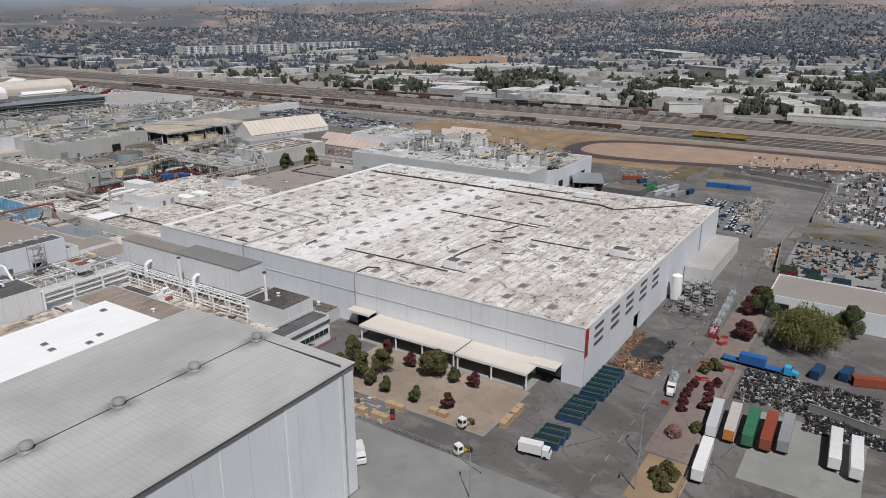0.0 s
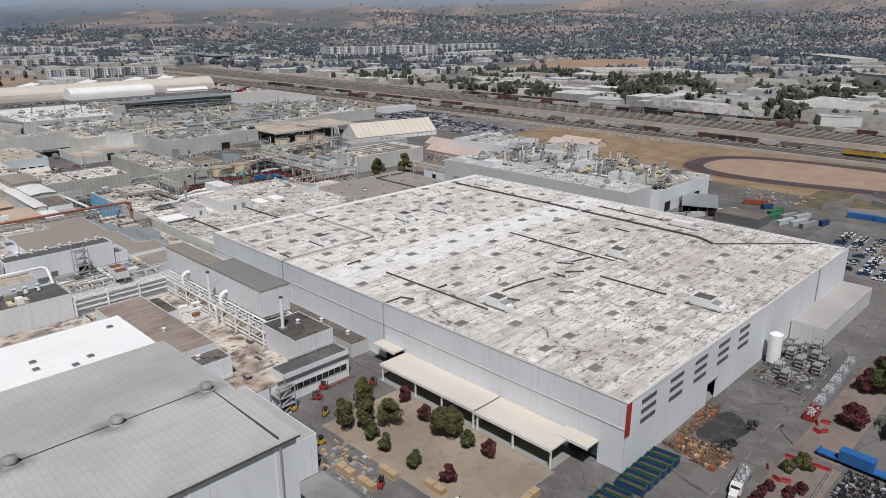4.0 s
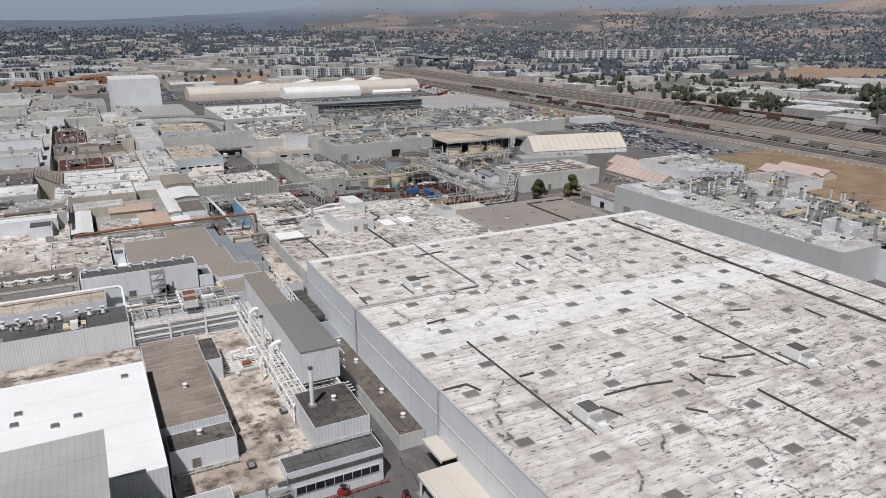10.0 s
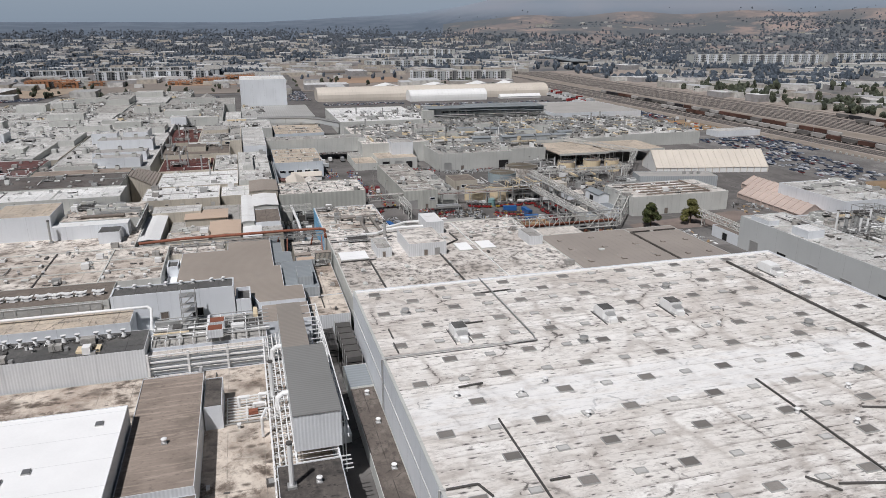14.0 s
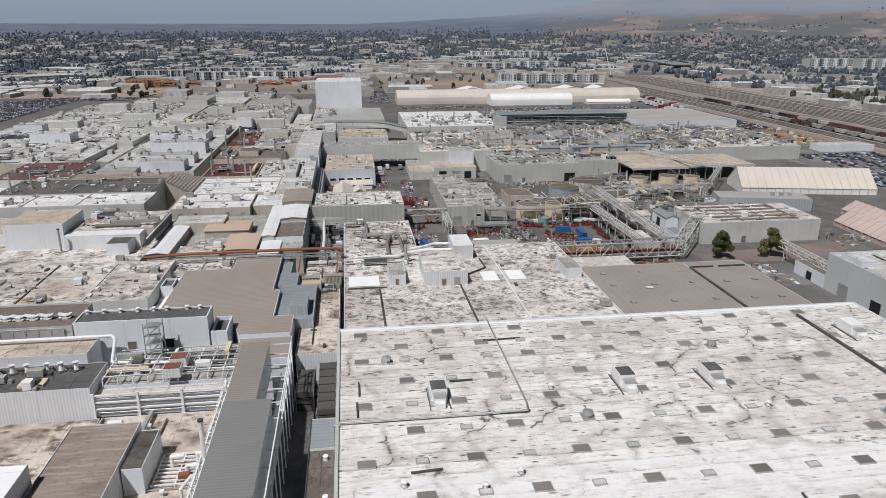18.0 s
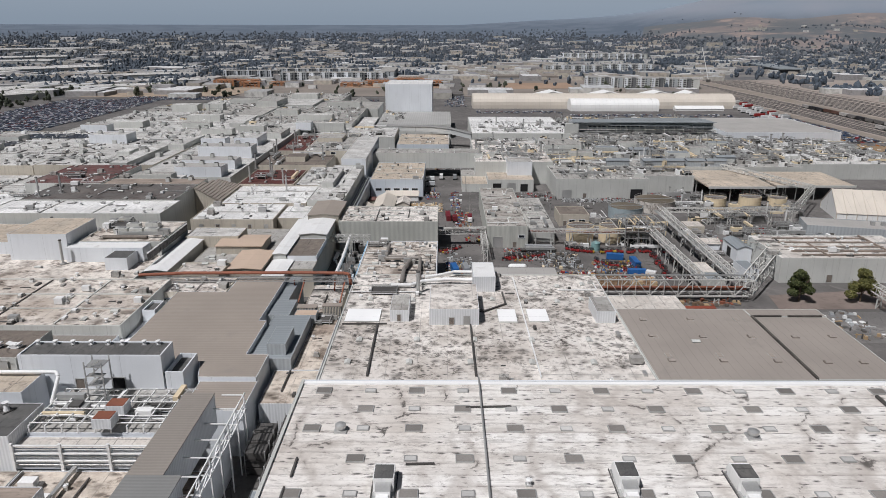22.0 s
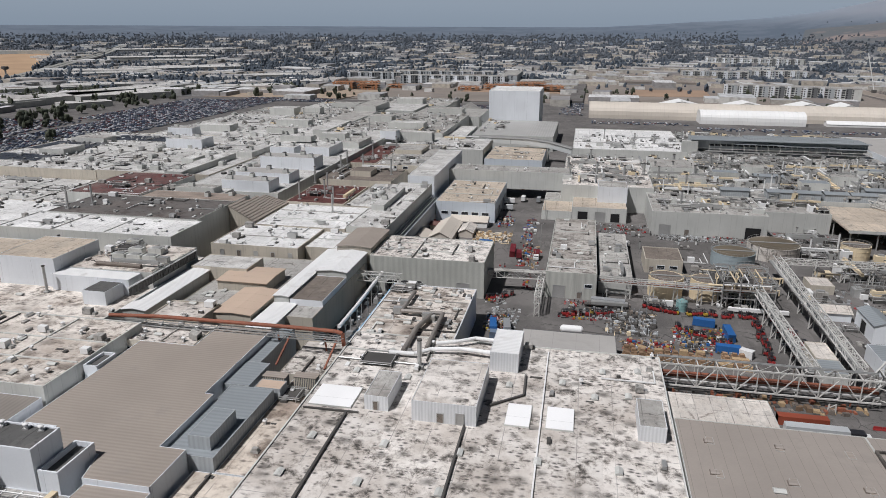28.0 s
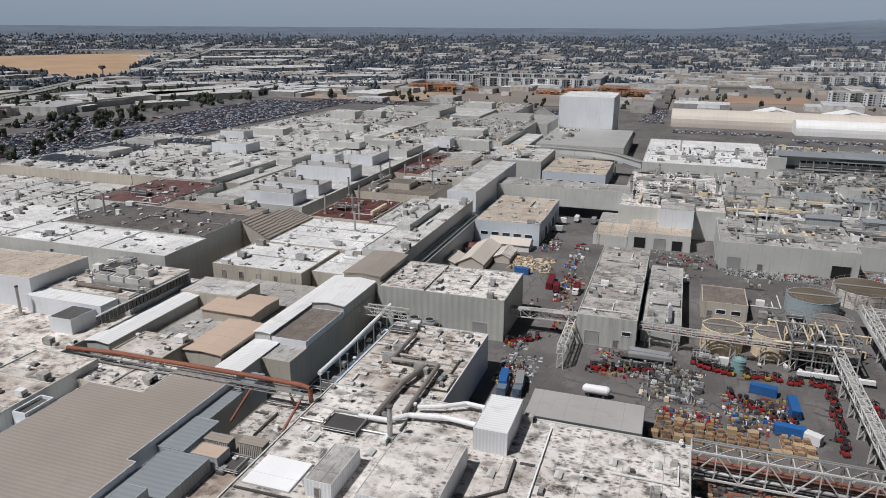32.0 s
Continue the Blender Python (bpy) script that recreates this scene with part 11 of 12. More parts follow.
part("walkway", box(-1.55, -10.6, 0.95, 1.55, 10.6, 1.2), M_STEEL_DARK, eng)
eng.matrix_basis = pose(628, 118, 0.45)
for k in range(1, 2):
    copy_thing(eng, pose(628, 118 + 22.5 * k, 0.45))
e = thing("rail_barrier", 590, 330, 0, "row of pale concrete posts along the railway", "barrier")
for k in range(40):
    part("post", box(-0.4, k * 6.0 - 60, 0, 0.4, k * 6.0 - 58.4, 1.3), M_WALL_GREY, e)
pole = lamp_post(606, 60, 16)
for k in range(12):
    copy_thing(pole, pose(606 if k % 2 else 683, 60 + 95 * k, 0, 0, 0, 180 * (k % 2)))


# ---- the town, too many houses and trees to count ----
def palette(name, cols, rough=0.8, grime=0.2):
    n = Nodes(name)
    r = n.add("ShaderNodeNewGeometry").outputs["Random Per Island"]
    ramp = n.add("ShaderNodeValToRGB")
    ramp.color_ramp.interpolation = "CONSTANT"
    el = ramp.color_ramp.elements
    for i, c in enumerate(cols):
        p = el[i] if i < 2 else el.new(i / len(cols))
        p.position = i / len(cols)
        p.color = (*c, 1)
    n.put(ramp.inputs[0], r)
    c = n.mix(n.step(n.noise(0.15, 4), 0.4, 0.7, 0.0, grime * 3), ramp.outputs[0], (0.2, 0.19, 0.18))
    return n.done(c, rough)


M_TOWN_ROOF = palette("town_roofs", [(0.52, 0.53, 0.54), (0.38, 0.38, 0.38), (0.26, 0.25, 0.25), (0.66, 0.66, 0.66), (0.22, 0.19, 0.17), (0.42, 0.40, 0.38), (0.24, 0.24, 0.25)])
M_TOWN_WALL = palette("town_walls", [(0.60, 0.59, 0.56), (0.45, 0.43, 0.39), (0.34, 0.33, 0.33), (0.52, 0.47, 0.40), (0.66, 0.65, 0.63)])
# distance haze is painted into the far and hill leaves: bluer, paler
M_HAZE_LEAF = leaf_material("haze_tinted_far_leaves", (0.058, 0.077, 0.102), (0.092, 0.114, 0.142))
M_HAZE_HILL_LEAF = leaf_material("haze_paled_hill_leaves", (0.088, 0.104, 0.126), (0.122, 0.138, 0.16))
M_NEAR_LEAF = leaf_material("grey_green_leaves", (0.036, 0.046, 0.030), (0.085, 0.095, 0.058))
M_CARS = palette("parked_car_paints", [(0.03, 0.036, 0.055), (0.47, 0.49, 0.53), (0.11, 0.13, 0.17), (0.055, 0.08, 0.135), (0.65, 0.65, 0.66), (0.20, 0.21, 0.23), (0.05, 0.065, 0.10), (0.07, 0.09, 0.14), (0.60, 0.61, 0.63), (0.04, 0.045, 0.06), (0.18, 0.20, 0.23), (0.14, 0.04, 0.04)], 0.35, 0.0)

QUADS = np.array([(4, 5, 6, 7), (0, 1, 5, 4), (1, 2, 6, 5), (2, 3, 7, 6), (3, 0, 4, 7)])
BASE = np.array([(-.5, -.5, 0), (.5, -.5, 0), (.5, .5, 0), (-.5, .5, 0), (-.5, -.5, 1), (.5, -.5, 1), (.5, .5, 1), (-.5, .5, 1)], float)


def boxes(name, rows, mats, label, category):
    """Many boxes in one mesh: rows of x, y, z, width, depth, height, turn in radians."""
    rows = np.asarray(rows, float)
    c, s_ = np.cos(rows[:, 6])[:, None], np.sin(rows[:, 6])[:, None]
    p = BASE[None] * rows[:, None, 3:6]
    x = p[:, :, 0] * c - p[:, :, 1] * s_ + rows[:, 0:1]
    y = p[:, :, 0] * s_ + p[:, :, 1] * c + rows[:, 1:2]
    z = p[:, :, 2] + rows[:, 2:3]
    V = np.stack([x, y, z], 2).reshape(-1, 3)
    F = (QUADS[None] + 8 * np.arange(len(rows))[:, None, None]).reshape(-1, 4)
    I = np.tile([0, 1, 1, 1, 1], len(rows)) if len(mats) > 1 else None
    return stuff(name, V.tolist(), F.tolist(), mats, I, label, category)


def clumps(name, rows, label):
    """Many far trees in one mesh: each three uneven lumps. Rows of x, y, z, radius, height."""
    q = np.random.RandomState(77)
    bm = bmesh.new()
    bmesh.ops.create_icosphere(bm, subdivisions=1, radius=1)
    base = np.array([v.co[:] for v in bm.verts])
    tri = np.array([[v.index for v in f.verts] for f in bm.faces])
    bm.free()
    V, F, I = [], [], []
    n = len(base)
    for i, (x, y, z, r, h) in enumerate(rows):
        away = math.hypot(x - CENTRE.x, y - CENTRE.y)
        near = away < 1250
        tall = 1.45 if i % 5 == 0 else 1.0
        for k in range(9 if near else 2):
            f = 0.42 + 0.2 * q.rand() if near else 1.0 - 0.3 * k
            b = base * (0.65 + 0.7 * q.rand(n, 1)) * (r * f, r * f, h * tall * f * 0.5)
            w = (q.rand(3) - 0.5) * ((1.5, 1.5, 0.7) if near else (1.3 * k, 1.3 * k, 0.0))
            off = (x + w[0] * r, y + w[1] * r, z + h * tall * ((0.55 + w[2] * 0.9) if near else (0.45 + 0.25 * k)))
            F.append(tri + len(V) * n)
            V.append(b + off)
            # green leaves near, haze-coloured ones past 1250 m and 2300 m
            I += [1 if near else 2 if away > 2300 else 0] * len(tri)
    return stuff(name, np.concatenate(V).tolist(), np.concatenate(F).tolist(), [M_HAZE_LEAF, M_NEAR_LEAF, M_HAZE_HILL_LEAF], I, label, "trees")


FREEWAY = [(-600, 820), (-654, 936), (-700, 1034), (-790, 1199), (-858, 1352), (-952, 1539), (-1091, 1804), (-1285, 2206), (-1526, 2667)]


def off_freeway(x, y, room):
    for (ax, ay), (bx_, by) in zip(FREEWAY, FREEWAY[1:]):
        ux, uy = bx_ - ax, by - ay
        f = max(0.0, min(1.0, ((x - ax) * ux + (y - ay) * uy) / (ux * ux + uy * uy)))
        if math.hypot(x - ax - f * ux, y - ay - f * uy) < room:
            return False
    return True


def in_field(x, y):
    """The golden field: a wide wedge that opens away from the freeway."""
    ux, uy = -0.83, 0.557
    a, b = (x + 870) * ux + (y - 1360) * uy, (x + 870) * uy - (y - 1360) * ux
    return -10 < a < 1010 and -60 - 0.16 * a < b < 20 + 0.36 * a


def free_of_plant(x, y):
    """True outside the factory grounds, the railway, the freeway and the open field."""
    if x < -590 and not off_freeway(x, y, 24):
        return False
    if x < -840 and in_field(x, y):
        return False
    if -200 < x < 592 and y < 1120 and y > -300:
        return False
    if 585 < x < 800 and y < 1500:
        return False
    if 1190 < x < 1640 and 780 < y < 1000:
        return False
    if -470 < x < -190 and 640 < y < 1140:
        return False
    return True


def scatter_town():
    q = np.random.RandomState(11)
    houses, trees = [], []
    tries = 0
    while len(houses) < 3300:
        az = math.radians(-60 + 155 * q.rand())
        r = 700 * (4350 / 700) ** (q.rand() ** 0.8)
        x, y = CENTRE.x + r * math.sin(az), CENTRE.y + r * math.cos(az)
        if not free_of_plant(x, y):
            continue
        z = hill(x, y)
        east = math.degrees(az) > 25 and r > 1700
        if r > 3200 + 500 * q.rand() or z > 55 and 10 < math.degrees(az) < 40 and q.rand() < 0.8:
            continue
        if x > 780 and r < 1700 and q.rand() < 0.5:
            continue
        if -240 < x < 800 and y < 1480 and q.rand() < 0.8:
            continue
        if east or q.rand() < 0.45:
            w, d, h = 10 + 9 * q.rand(), 9 + 7 * q.rand(), 4.0 + 3 * q.rand()
        else:
            w, d, h = 22 + 60 * q.rand() ** 1.5, 18 + 35 * q.rand(), 5.5 + 5 * q.rand()
        houses.append((x, y, z - 3.0, w, d, h + 3.0, q.choice((0, math.pi / 2)) + 0.08 * q.normal()))
    while len(trees) < 36000:
        az = math.radians(-60 + 155 * q.rand())
        r = 650 * (4450 / 650) ** (q.rand() ** 0.75)
        x, y = CENTRE.x + r * math.sin(az), CENTRE.y + r * math.cos(az)
        if not free_of_plant(x, y):
            continue
        if noise.noise((x * 0.006, y * 0.006, 1.5)) < -0.12 and q.rand() < 0.75:
            continue
        z = hill(x, y)
        if r > 3600 + 500 * q.rand() or z > 60 and 12 < math.degrees(az) < 40 and (q.rand() < 0.7 or noise.noise((x * 0.004, y * 0.004, 9.0)) < 0.12):
            continue
        if x > 780 and r < 2000 and (q.rand() < 0.55 or noise.noise((x * 0.008, y * 0.008, 4.0)) < 0.0):
            continue
        if (-240 < x < 800 and y < 1560 or 190 < x < 460 and y < 1990) and q.rand() < 0.96:
            continue
        if -760 < x < -190 and y < 1250 and q.rand() < 0.6:
            continue
        s_ = 0.7 + 0.8 * q.rand()
        big_ = 1.3 if x > 780 and r < 1700 else 1.0
        trees.append((x, y, z - 0.8 - 0.04 * max(0.0, z - 40), 2.8 * s_ * big_, 7.0 * s_ * big_))
    for k in range(15000):
        az = math.radians(-60 + 155 * q.rand())
        r = 1900 + 2500 * q.rand() ** 0.8
        x, y = CENTRE.x + r * math.sin(az), CENTRE.y + r * math.cos(az)
        z = hill(x, y)
        if free_of_plant(x, y) and not (z > 60 and 12 < math.degrees(az) < 40 and (q.rand() < 0.7 or noise.noise((x * 0.004, y * 0.004, 9.0)) < 0.12)) and r < 3600 + 500 * q.rand():
            s_ = 0.7 + 0.7 * q.rand()
            trees.append((x, y, z - 1.6 - 0.04 * max(0.0, z - 40), 4.6 * s_, 7.0 * s_))
    # belts and groves close to the plant
    for x0, y0, x1, y1, n in ((-345, 590, -225, 735, 26), (-430, 720, -300, 850, 34), (-420, 880, -335, 1120, 40), (-840, 1290, -700, 1420, 130), (-640, 1330, -420, 1420, 150), (-640, 1000, -520, 1060, 60), (810, 60, 930, 170, 70), (930, 80, 1010, 320, 60), (800, 250, 880, 320, 26), (860, 700, 960, 820, 40), (1100, 735, 1190, 840, 60), (870, 760, 900, 800, 12), (890, 460, 1040, 520, 60), (-560, 850, -480, 1250, 40)):
        for k in range(n):
            x, y = x0 + (x1 - x0) * q.rand(), y0 + (y1 - y0) * q.rand()
            s_ = 0.6 + 0.7 * q.rand()
            trees.append((x, y, hill(x, y) - 0.3, 3.4 * s_, 8.5 * s_))
    for i in range(9):
        for j in range(34):
            u, v = i / 8 + 0.02 * q.normal(), j / 33 + 0.006 * q.normal()
            x, y = 900 + 165 * u + 300 * v, 1145 - 48 * u + 410 * v
            trees.append((x, y, hill(x, y) - 0.3, 3.2, 7.5))
    boxes("town_houses", houses, [M_TOWN_ROOF, M_TOWN_WALL], "pale flat roofs and houses of the wide town", "houses")
    clumps("town_trees", trees, "trees scattered through the town, the far ones tinted by haze")


scatter_town()


def car_park():
    q = np.random.RandomState(8)
    rows = []
    for x0, y0, x1, y1, fill in ((-322, 850, -192, 1085, 0.97), (-285, 740, -196, 850, 0.95), (-352, 600, -228, 735, 0.72), (-420, 740, -300, 830, 0.55), (-250, 1090, -120, 1130, 0.8), (503, 400, 560, 500, 0.5), (520, 505, 588, 580, 0.5), (-20, 1025, 110, 1090, 0.75), (200, 1010, 228, 1180, 0.5), (238, 938, 338, 956, 0.6), (345, 905, 530, 924, 0.5), (545, 720, 588, 900, 0.5)):
        y = y0
        while y < y1:
            x = x0
            while x < x1:
                if q.rand() < fill:
                    a = 0.05 * q.normal()
                    rows.append((x, y, 0.35, 1.85, 4.6, 0.6, a))
                    rows.append((x, y - 0.3, 0.95, 1.6, 2.5, 0.5, a))
                x += 2.9
            y += 5.4 if round(y / 5.4) % 2 else 8.5
    boxes("parked_cars", rows, [M_CARS], "hundreds of parked cars in close rows", "cars")


car_park()

# larger buildings of the surroundings
def block(name, x, y, w, d, h, label, wall=None, roof=None, turn=0.0, floors=0, category="building", group=""):
    e = thing(name, x, y, hill(x, y) - 0.5, label, category, group, turn=turn)
    face = part("wall", box(-w / 2, -d / 2, 0, w / 2, d / 2, h), wall or M_WALL_GREY, e)
    part("roof", box(-w / 2 - 0.3, -d / 2 - 0.3, h, w / 2 + 0.3, d / 2 + 0.3, h + 0.5), roof or M_ROOF_PALE, e)
    panes = bmesh.new()
    for k in range(int(w / 11) if floors else 0):
        x0 = -w / 2 + 11 * k
        deep = (1.6, 0.4, 2.2, 0.8)[k % 4]
        part("bay", box(x0 + 0.6, -d / 2 - deep, 0, x0 + (8.2 if k % 2 else 6.0), -d / 2, h + (1.2, 0.2, 0.2, 0.9)[k % 4]), (M_WALL_WHITE, M_WALL_SLATE, M_WALL_WHITE, M_WALL_DARK)[(k + int(x)) % 4], face)
        for f in range(floors):
            z = 1.0 + f * (h - 1) / floors
            bx(panes, x0 + 1.4, -d / 2 - deep - 0.12, z, x0 + 3.2, -d / 2 - deep, z + 1.7)
            bx(panes, x0 + (8.8 if k % 2 else 6.8), -d / 2 - 0.14, z, x0 + 10.8, -d / 2, z + 2.0)
    if floors:
        tagged(part("glazing", panes, M_GLASS, face), kind="stuff")
    return e


for x, y, w, d, h, a, label in ((532, 1320, 186, 40, 17, -15, "long white and grey apartment block"), (477, 1672, 124, 40, 19, -1, "long grey apartment block"), (605, 1716, 110, 40, 19, -8, "grey apartment block"), (660, 2200, 240, 40, 20, -18, "long grey apartment block"),
                                (-15, 1484, 198, 32, 15, 1, "long dark blue and white apartment block"), (-60, 1610, 190, 30, 15, 1, "long slate apartment block"), (84, 1590, 30, 170, 15, 1, "slate apartment block along the street"), (-190, 1560, 110, 30, 14, 6, "slate apartment block"),
                                (1305, 1650, 110, 40, 22, -10, "grey apartment block before the hills"), (1430, 1550, 230, 40, 24, -10, "long cream apartment block before the hills"), (1730, 1560, 220, 40, 20, -15, "cream apartment block before the hills"), (1230, 275, 80, 26, 22, 58, "grey apartment block beyond the railway")):
    block("apartment_block", x, y, w, d, h, label + " with rows of windows", M_WALL_SLATE if "slate" in label or "blue" in label else M_WALL_GREY, M_ROOF_GREY, a, 5, "apartment block", "apartment blocks")
M_GOLD_DULL = surface("dull_brown_field", (0.34, 0.235, 0.165), rough=0.95, var=0.15, big=0.01, stain=(0.27, 0.20, 0.14), amount=0.4, stain_scale=0.02)
M_GOLD = surface("golden_dry_field", (0.43, 0.29, 0.18), rough=0.95, var=0.15, big=0.01, stain=(0.36, 0.26, 0.17), amount=0.4, stain_scale=0.02)
M_TIMBER = surface("orange_timber_frame", (0.36, 0.17, 0.085), var=0.25)


def timber_frame(x, y, w, d, floors, turn):
    """A building site: open floors on posts, some bays boarded, with bare roof trusses."""
    e = thing("timber_frame_building", x, y, hill(x, y), "unfinished orange timber-framed building with open floors", "building", "timber-framed buildings", turn=turn)
    q = random.Random(int(x))
    for f in range(floors):
        part("floor", box(-w / 2, -d / 2, 3.1 * f + 2.8, w / 2, d / 2, 3.1 * f + 3.1), M_TIMBER, e)
        for k in range(int(w / 6) + 1):
            for yy in (-d / 2, d / 2 - 0.4):
                part("post", box(-w / 2 + 6 * k, yy, 3.1 * f, -w / 2 + 6 * k + 0.4, yy + 0.4, 3.1 * f + 2.8), M_TIMBER, e)
            if q.random() < 0.6:
                part("board", box(-w / 2 + 6 * k + 0.5, -d / 2 + 0.1, 3.1 * f, min(w / 2, -w / 2 + 6 * k + 4.4), -d / 2 + 0.3, 3.1 * f + 2.8), M_TIMBER, e)
    bm = bmesh.new()
    for k in range(int(w / 5)):
        x0 = -w / 2 + 2 + 5 * k
        if q.random() < 0.7:
            beam(bm, (x0, -d / 2, 3.1 * floors), (x0, 0, 3.1 * floors + 3.0), 0.5)
            beam(bm, (x0, 0, 3.1 * floors + 3.0), (x0, d / 2, 3.1 * floors), 0.5)
    part("trusses", bm, M_TIMBER, e)


for x, y, w, d, f, a in ((-170, 1310, 34, 30, 4, 3), (-128, 1312, 34, 28, 3, 3), (-150, 1360, 50, 24, 3, 3), (-92, 1350, 24, 24, 2, 3), (86, 1345, 46, 26, 3, -8), (138, 1352, 50, 30, 4, -8), (178, 1338, 34, 24, 3, -8), (40, 1330, 36, 20, 2, -8)):
    timber_frame(x, y, w, d, f, a)
for x, y, w, d, h, a in ((870, 215, 150, 90, 9, 30), (1020, 230, 60, 40, 8, 30), (840, 100, 60, 26, 12, 30), (900, 60, 50, 24, 10, 30), (800, 40, 20, 120, 5, 3), (970, 1080, 90, 40, 8, 10), (880, 710, 70, 30, 8, 10), (1250, 690, 190, 110, 10, -35), (925, 720, 110, 40, 10, -30), (840, 605, 60, 25, 7, -30), (850, 530, 50, 20, 6, -30), (1350, 1320, 120, 40, 8, -30), (1590, 1385, 250, 60, 9, 5), (1090, 980, 120, 50, 8, -20), (1990, 560, 260, 60, 10, 40), (820, 470, 60, 40, 6, 10), (860, 560, 50, 50, 6, 5),
                         (-470, 1090, 60, 330, 9, -12), (-492, 925, 40, 96, 7, -12), (-780, 1565, 190, 70, 9, 14), (-880, 1960, 130, 110, 10, 20), (-1560, 2180, 330, 60, 11, 22), (-430, 1075, 130, 80, 9, 55), (-400, 960, 60, 30, 7, 55), (-520, 1245, 220, 50, 9, 40), (-700, 1700, 260, 120, 10, 45), (-760, 1470, 150, 60, 9, 50), (-560, 800, 120, 40, 8, 50), (-620, 1130, 160, 50, 8, 50), (-330, 1250, 170, 50, 8, 30), (-300, 1380, 120, 60, 8, 20), (-420, 1500, 180, 60, 9, 35), (-1000, 2100, 300, 120, 10, 40), (-1200, 2500, 400, 150, 10, 40)):
    block("warehouse_block", x, y, w, d, h, "long pale warehouse among the trees", M_WALL_GREY, M_ROOF_PALE, a, 0, "warehouse", "warehouses")
bm = bmesh.new()
rim = []
for k in range(13):
    a = 1000 * k / 12
    rim.append([bm.verts.new((x, y, hill(x, y) + 1.2)) for x, y in ((-870 - 0.83 * a + 0.557 * b, 1360 + 0.557 * a + 0.83 * b) for b in (-60 - 0.16 * a, 20 + 0.36 * a))])
for p, q in zip(rim, rim[1:]):
    bm.faces.new((p[1], p[0], q[0], q[1]))
bmesh.ops.recalc_face_normals(bm, faces=bm.faces)
tagged(new("golden_field", mesh_of("golden_field", bm, M_GOLD)), "bare golden-brown field at the edge of town", "field", kind="structure")
bm = bmesh.new()
for side in (-1, 1):
    line = []
    for k, (x, y) in enumerate(FREEWAY):
        a, b = FREEWAY[max(0, k - 1)], FREEWAY[min(len(FREEWAY) - 1, k + 1)]
        d = Vector((b[0] - a[0], b[1] - a[1])).normalized()
        line.append([bm.verts.new((x + d.y * o, y - d.x * o, hill(x, y) + 4.0)) for o in (side * 2.0, side * 16.0)])
    for p, q in zip(line, line[1:]):
        bm.faces.new((p[0], p[1], q[1], q[0]))
bmesh.ops.recalc_face_normals(bm, faces=bm.faces)
bmesh.ops.solidify(bm, geom=bm.faces[:], thickness=1.0)
tagged(new("freeway", mesh_of("freeway", bm, M_CONCRETE)), "pale concrete freeway with two carriageways on a bank", "road", kind="structure")
flat("bare_field", [(1190, 958), (1576, 1076), (1698, 875), (1408, 716), (1269, 822)], 3.2, M_GOLD_DULL, "bare brown field among the trees")
M_LAND = surface("grey_brown_open_land", (0.245, 0.212, 0.185), rough=0.95, var=0.2, big=0.01, stain=(0.17, 0.155, 0.14), amount=0.6, stain_scale=0.02)
flat("bare_earth", [(-110, 1150), (640, 1150), (655, 1560), (-110, 1460)], 0.45, M_LAND, "grey-brown open land beyond the tents")
flat("bare_earth", [(232, 1562), (440, 1562), (452, 1990), (236, 1980)], 3.4, M_LAND, "grey-brown open land between the apartment blocks")
flat("bare_earth", [(292, 1277), (415, 1290), (425, 1416), (308, 1402)], 0.75, M_GOLD_DULL, "reddish-brown field beyond the tents")
flat("bare_earth", [(30, 1300), (205, 1300), (205, 1380), (30, 1380)], 0.75, M_GOLD_DULL, "reddish-brown soil round the timber frames")
flat("bare_earth", [(786, 560), (880, 640), (1010, 1000), (1060, 1480), (786, 1500)], 0.5, M_BALLAST, "bare brown land beside the railway")
flat("side_street", [(206, 1150), (226, 1150), (234, 1980), (214, 1980)], 3.55, M_ASPHALT, "dark straight street towards the town")
flat("bare_earth", [(-330, 1130), (-120, 1135), (-90, 1300), (-300, 1300)], 0.6, M_DIRT, "bare brown building land by the car park")
gabled("hangar", 78, 934, 115, 985, 4.5, 15, "y", M_WALL_GREY, M_ROOF_GREY, "grey gabled tent hangar beside the tower", category="tent")
e = thing("station_hall", 985, 1850, 0, "long low station hall with a raised dark roof", "station", turn=-8)
part("platform_hall", box(-20, -150, 0, 20, 150, 9), M_WALL_DARK, e)
part("roof", box(-26, -160, 9, 26, 160, 11), M_ROOF_SLATE, e)
e = thing("sloped_gallery", 152, 700, 14.6, "closed grey conveyor gallery sloping down over the road", "gallery")
way = [Vector(p) for p in ((-2, 1.5, 0.4), (36, -3.2, 0.4), (52, -6.2, -0.9), (70, -10.5, -4.6))]
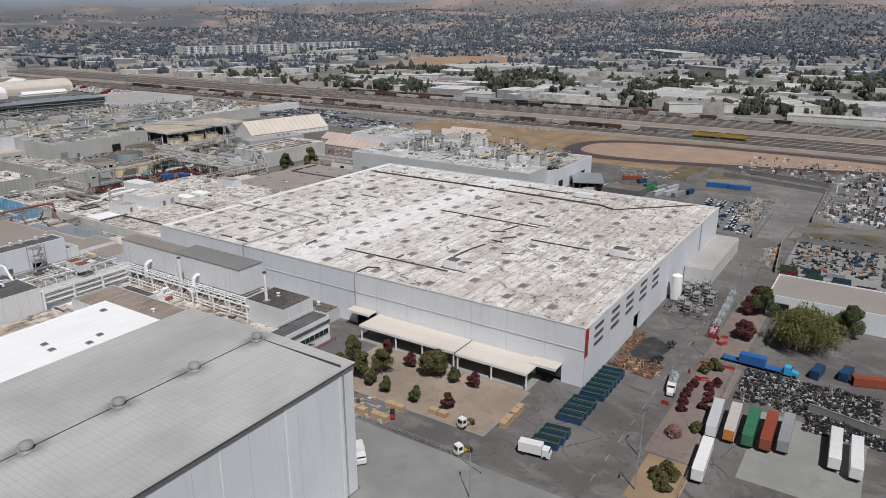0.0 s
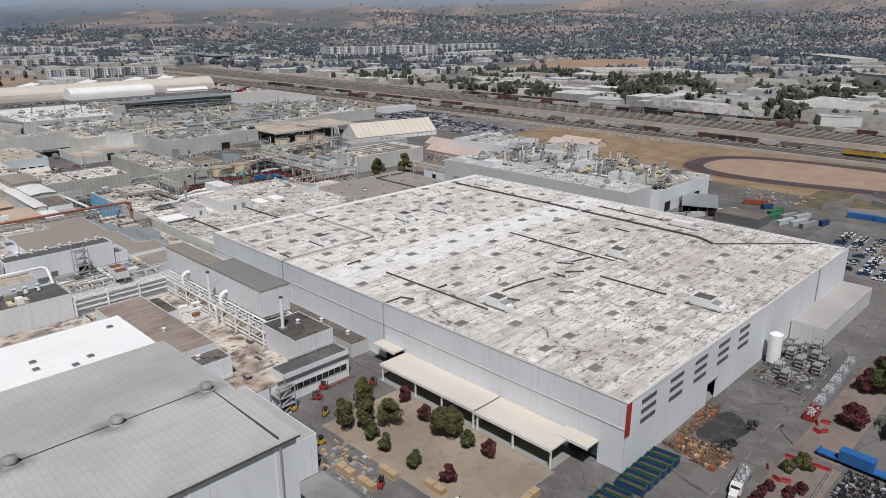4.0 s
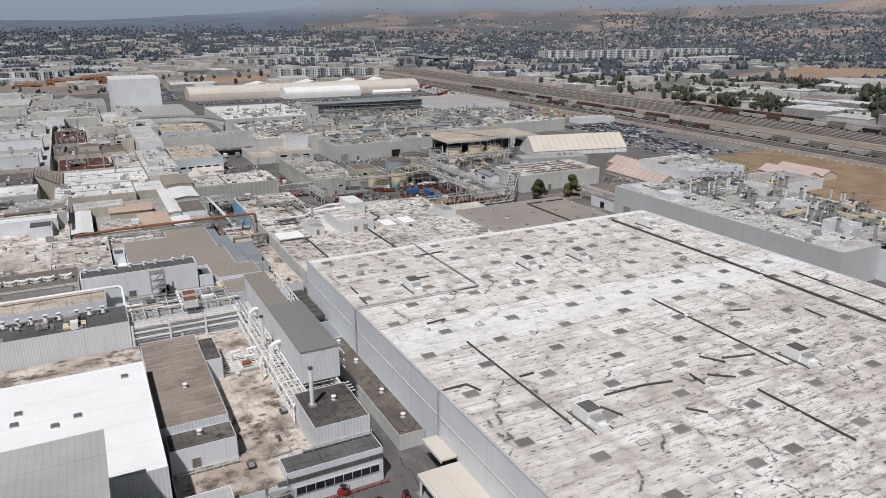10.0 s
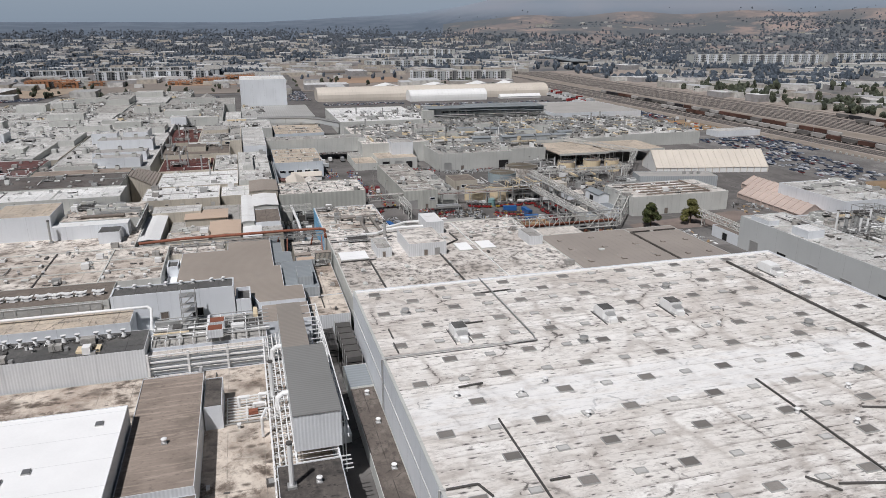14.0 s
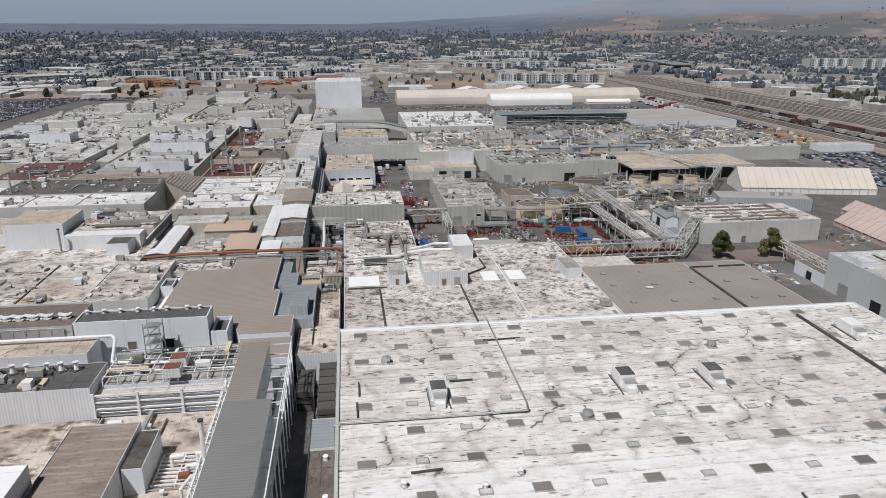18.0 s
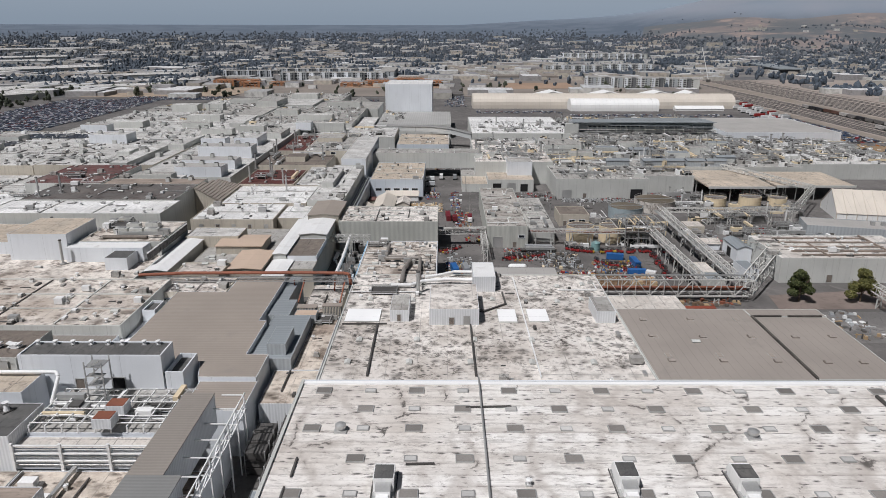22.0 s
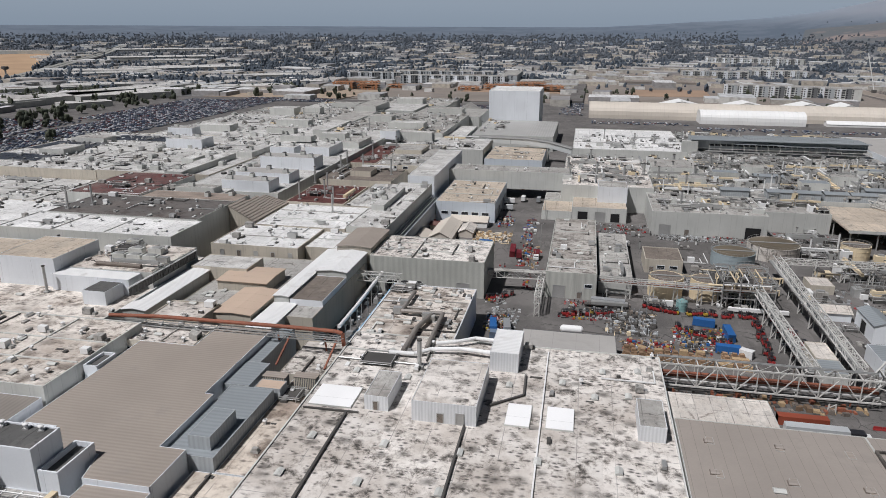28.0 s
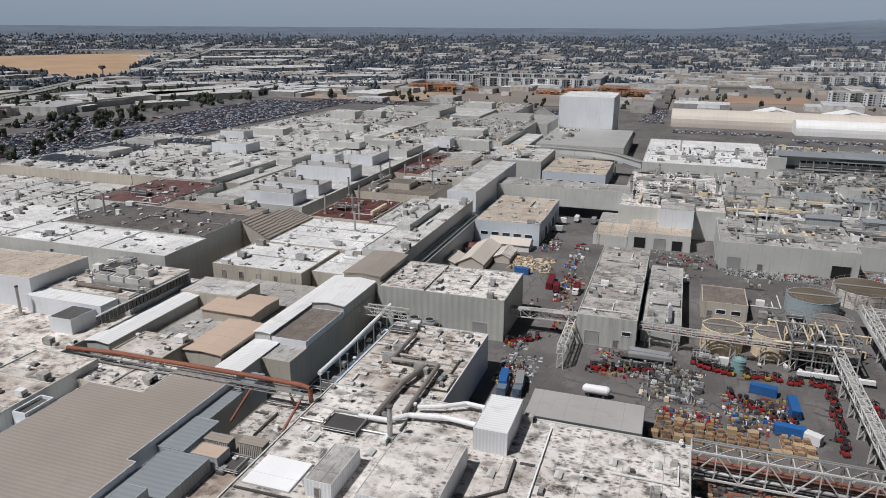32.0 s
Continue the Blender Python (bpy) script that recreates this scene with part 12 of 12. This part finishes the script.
for p, q in zip(way, way[1:]):
    u = Vector((p.y - q.y, q.x - p.x, 0)).normalized()
    for name, mat, prof in (("body", M_WALL_PLAIN, ((-2.4, -2.6), (2.4, -2.6), (2.4, 1.5), (-2.4, 1.5))),
                            ("roof", M_ROOF_GALLERY, ((-2.75, 1.2), (-2.75, 1.55), (-1.7, 2.5), (1.7, 2.5), (2.75, 1.55), (2.75, 1.2)))):
        bm = bmesh.new()
        rings = [[bm.verts.new(c + u * a + Vector((0, 0, b))) for a, b in prof] for c in (p, q)]
        bm.faces.new(rings[0])
        bm.faces.new(rings[1][::-1])
        for k in range(len(prof)):
            bm.faces.new((rings[0][k], rings[1][k], rings[1][(k + 1) % len(prof)], rings[0][(k + 1) % len(prof)]))
        bmesh.ops.recalc_face_normals(bm, faces=bm.faces)
        part(name, bm, mat, e)
for p in (way[1], way[2]):
    part("pier", box(p.x - 0.6, p.y - 0.9, -14.6, p.x + 0.6, p.y + 0.9, p.z - 2.6), M_WALL_GREY, e)
e = thing("parked_trailer", 560, 880, 0, "white box trailer parked in a row beside the railway", "trailer", "trailers by the railway")
part("box", box(-1.3, -6.5, 1.1, 1.3, 6.5, 4.0), P["white"], e)
part("wheels", box(-1.2, -5.5, 0, 1.2, -2.6, 1.1), M_TYRE, e)
e2 = thing("parked_trailer", 564, 884, 0, "dark red box trailer parked in a row beside the railway", "trailer", "trailers by the railway")
part("box", box(-1.3, -6.5, 1.1, 1.3, 6.5, 4.0), P["red"], e2)
part("wheels", box(-1.2, -5.5, 0, 1.2, -2.6, 1.1), M_TYRE, e2)
q = random.Random(5)
for k in range(30):
    f = (k // 2) / 15
    copy_thing(e2 if q.random() < 0.2 else e, pose(556 + 22 * (k % 2) + 42 * f * 0.4 + q.uniform(-2, 2), 885 + 250 * f + q.uniform(-4, 4), 0.05, 0, 0, -62 if k % 2 else -75))
# tower crane
e = thing("crane", 690, 1440, 0, "slender white mobile crane with a raised jib", "crane")
bm = bmesh.new()
beam(bm, (0, 0, 3), (-18, 0, 62), 1.2)
part("jib", bm, M_WHITE, e)
part("cab", box(-3, -3, 0, 3, 3, 5), M_STEEL_DARK, e)
e = thing("water_tower", -864, 1348, 3, "round water tower on a slim stem", "water tower")
bm = bmesh.new()
cyl(bm, 0, 0, 0, 16, 1.6, 1.6)
part("stem", bm, M_WALL_GREY, e)
bm = bmesh.new()
cyl(bm, 0, 0, 16, 19, 2, 7, 18)
cyl(bm, 0, 0, 19, 23, 7, 6, 18)
part("bowl", bm, M_STEEL_DARK, e)
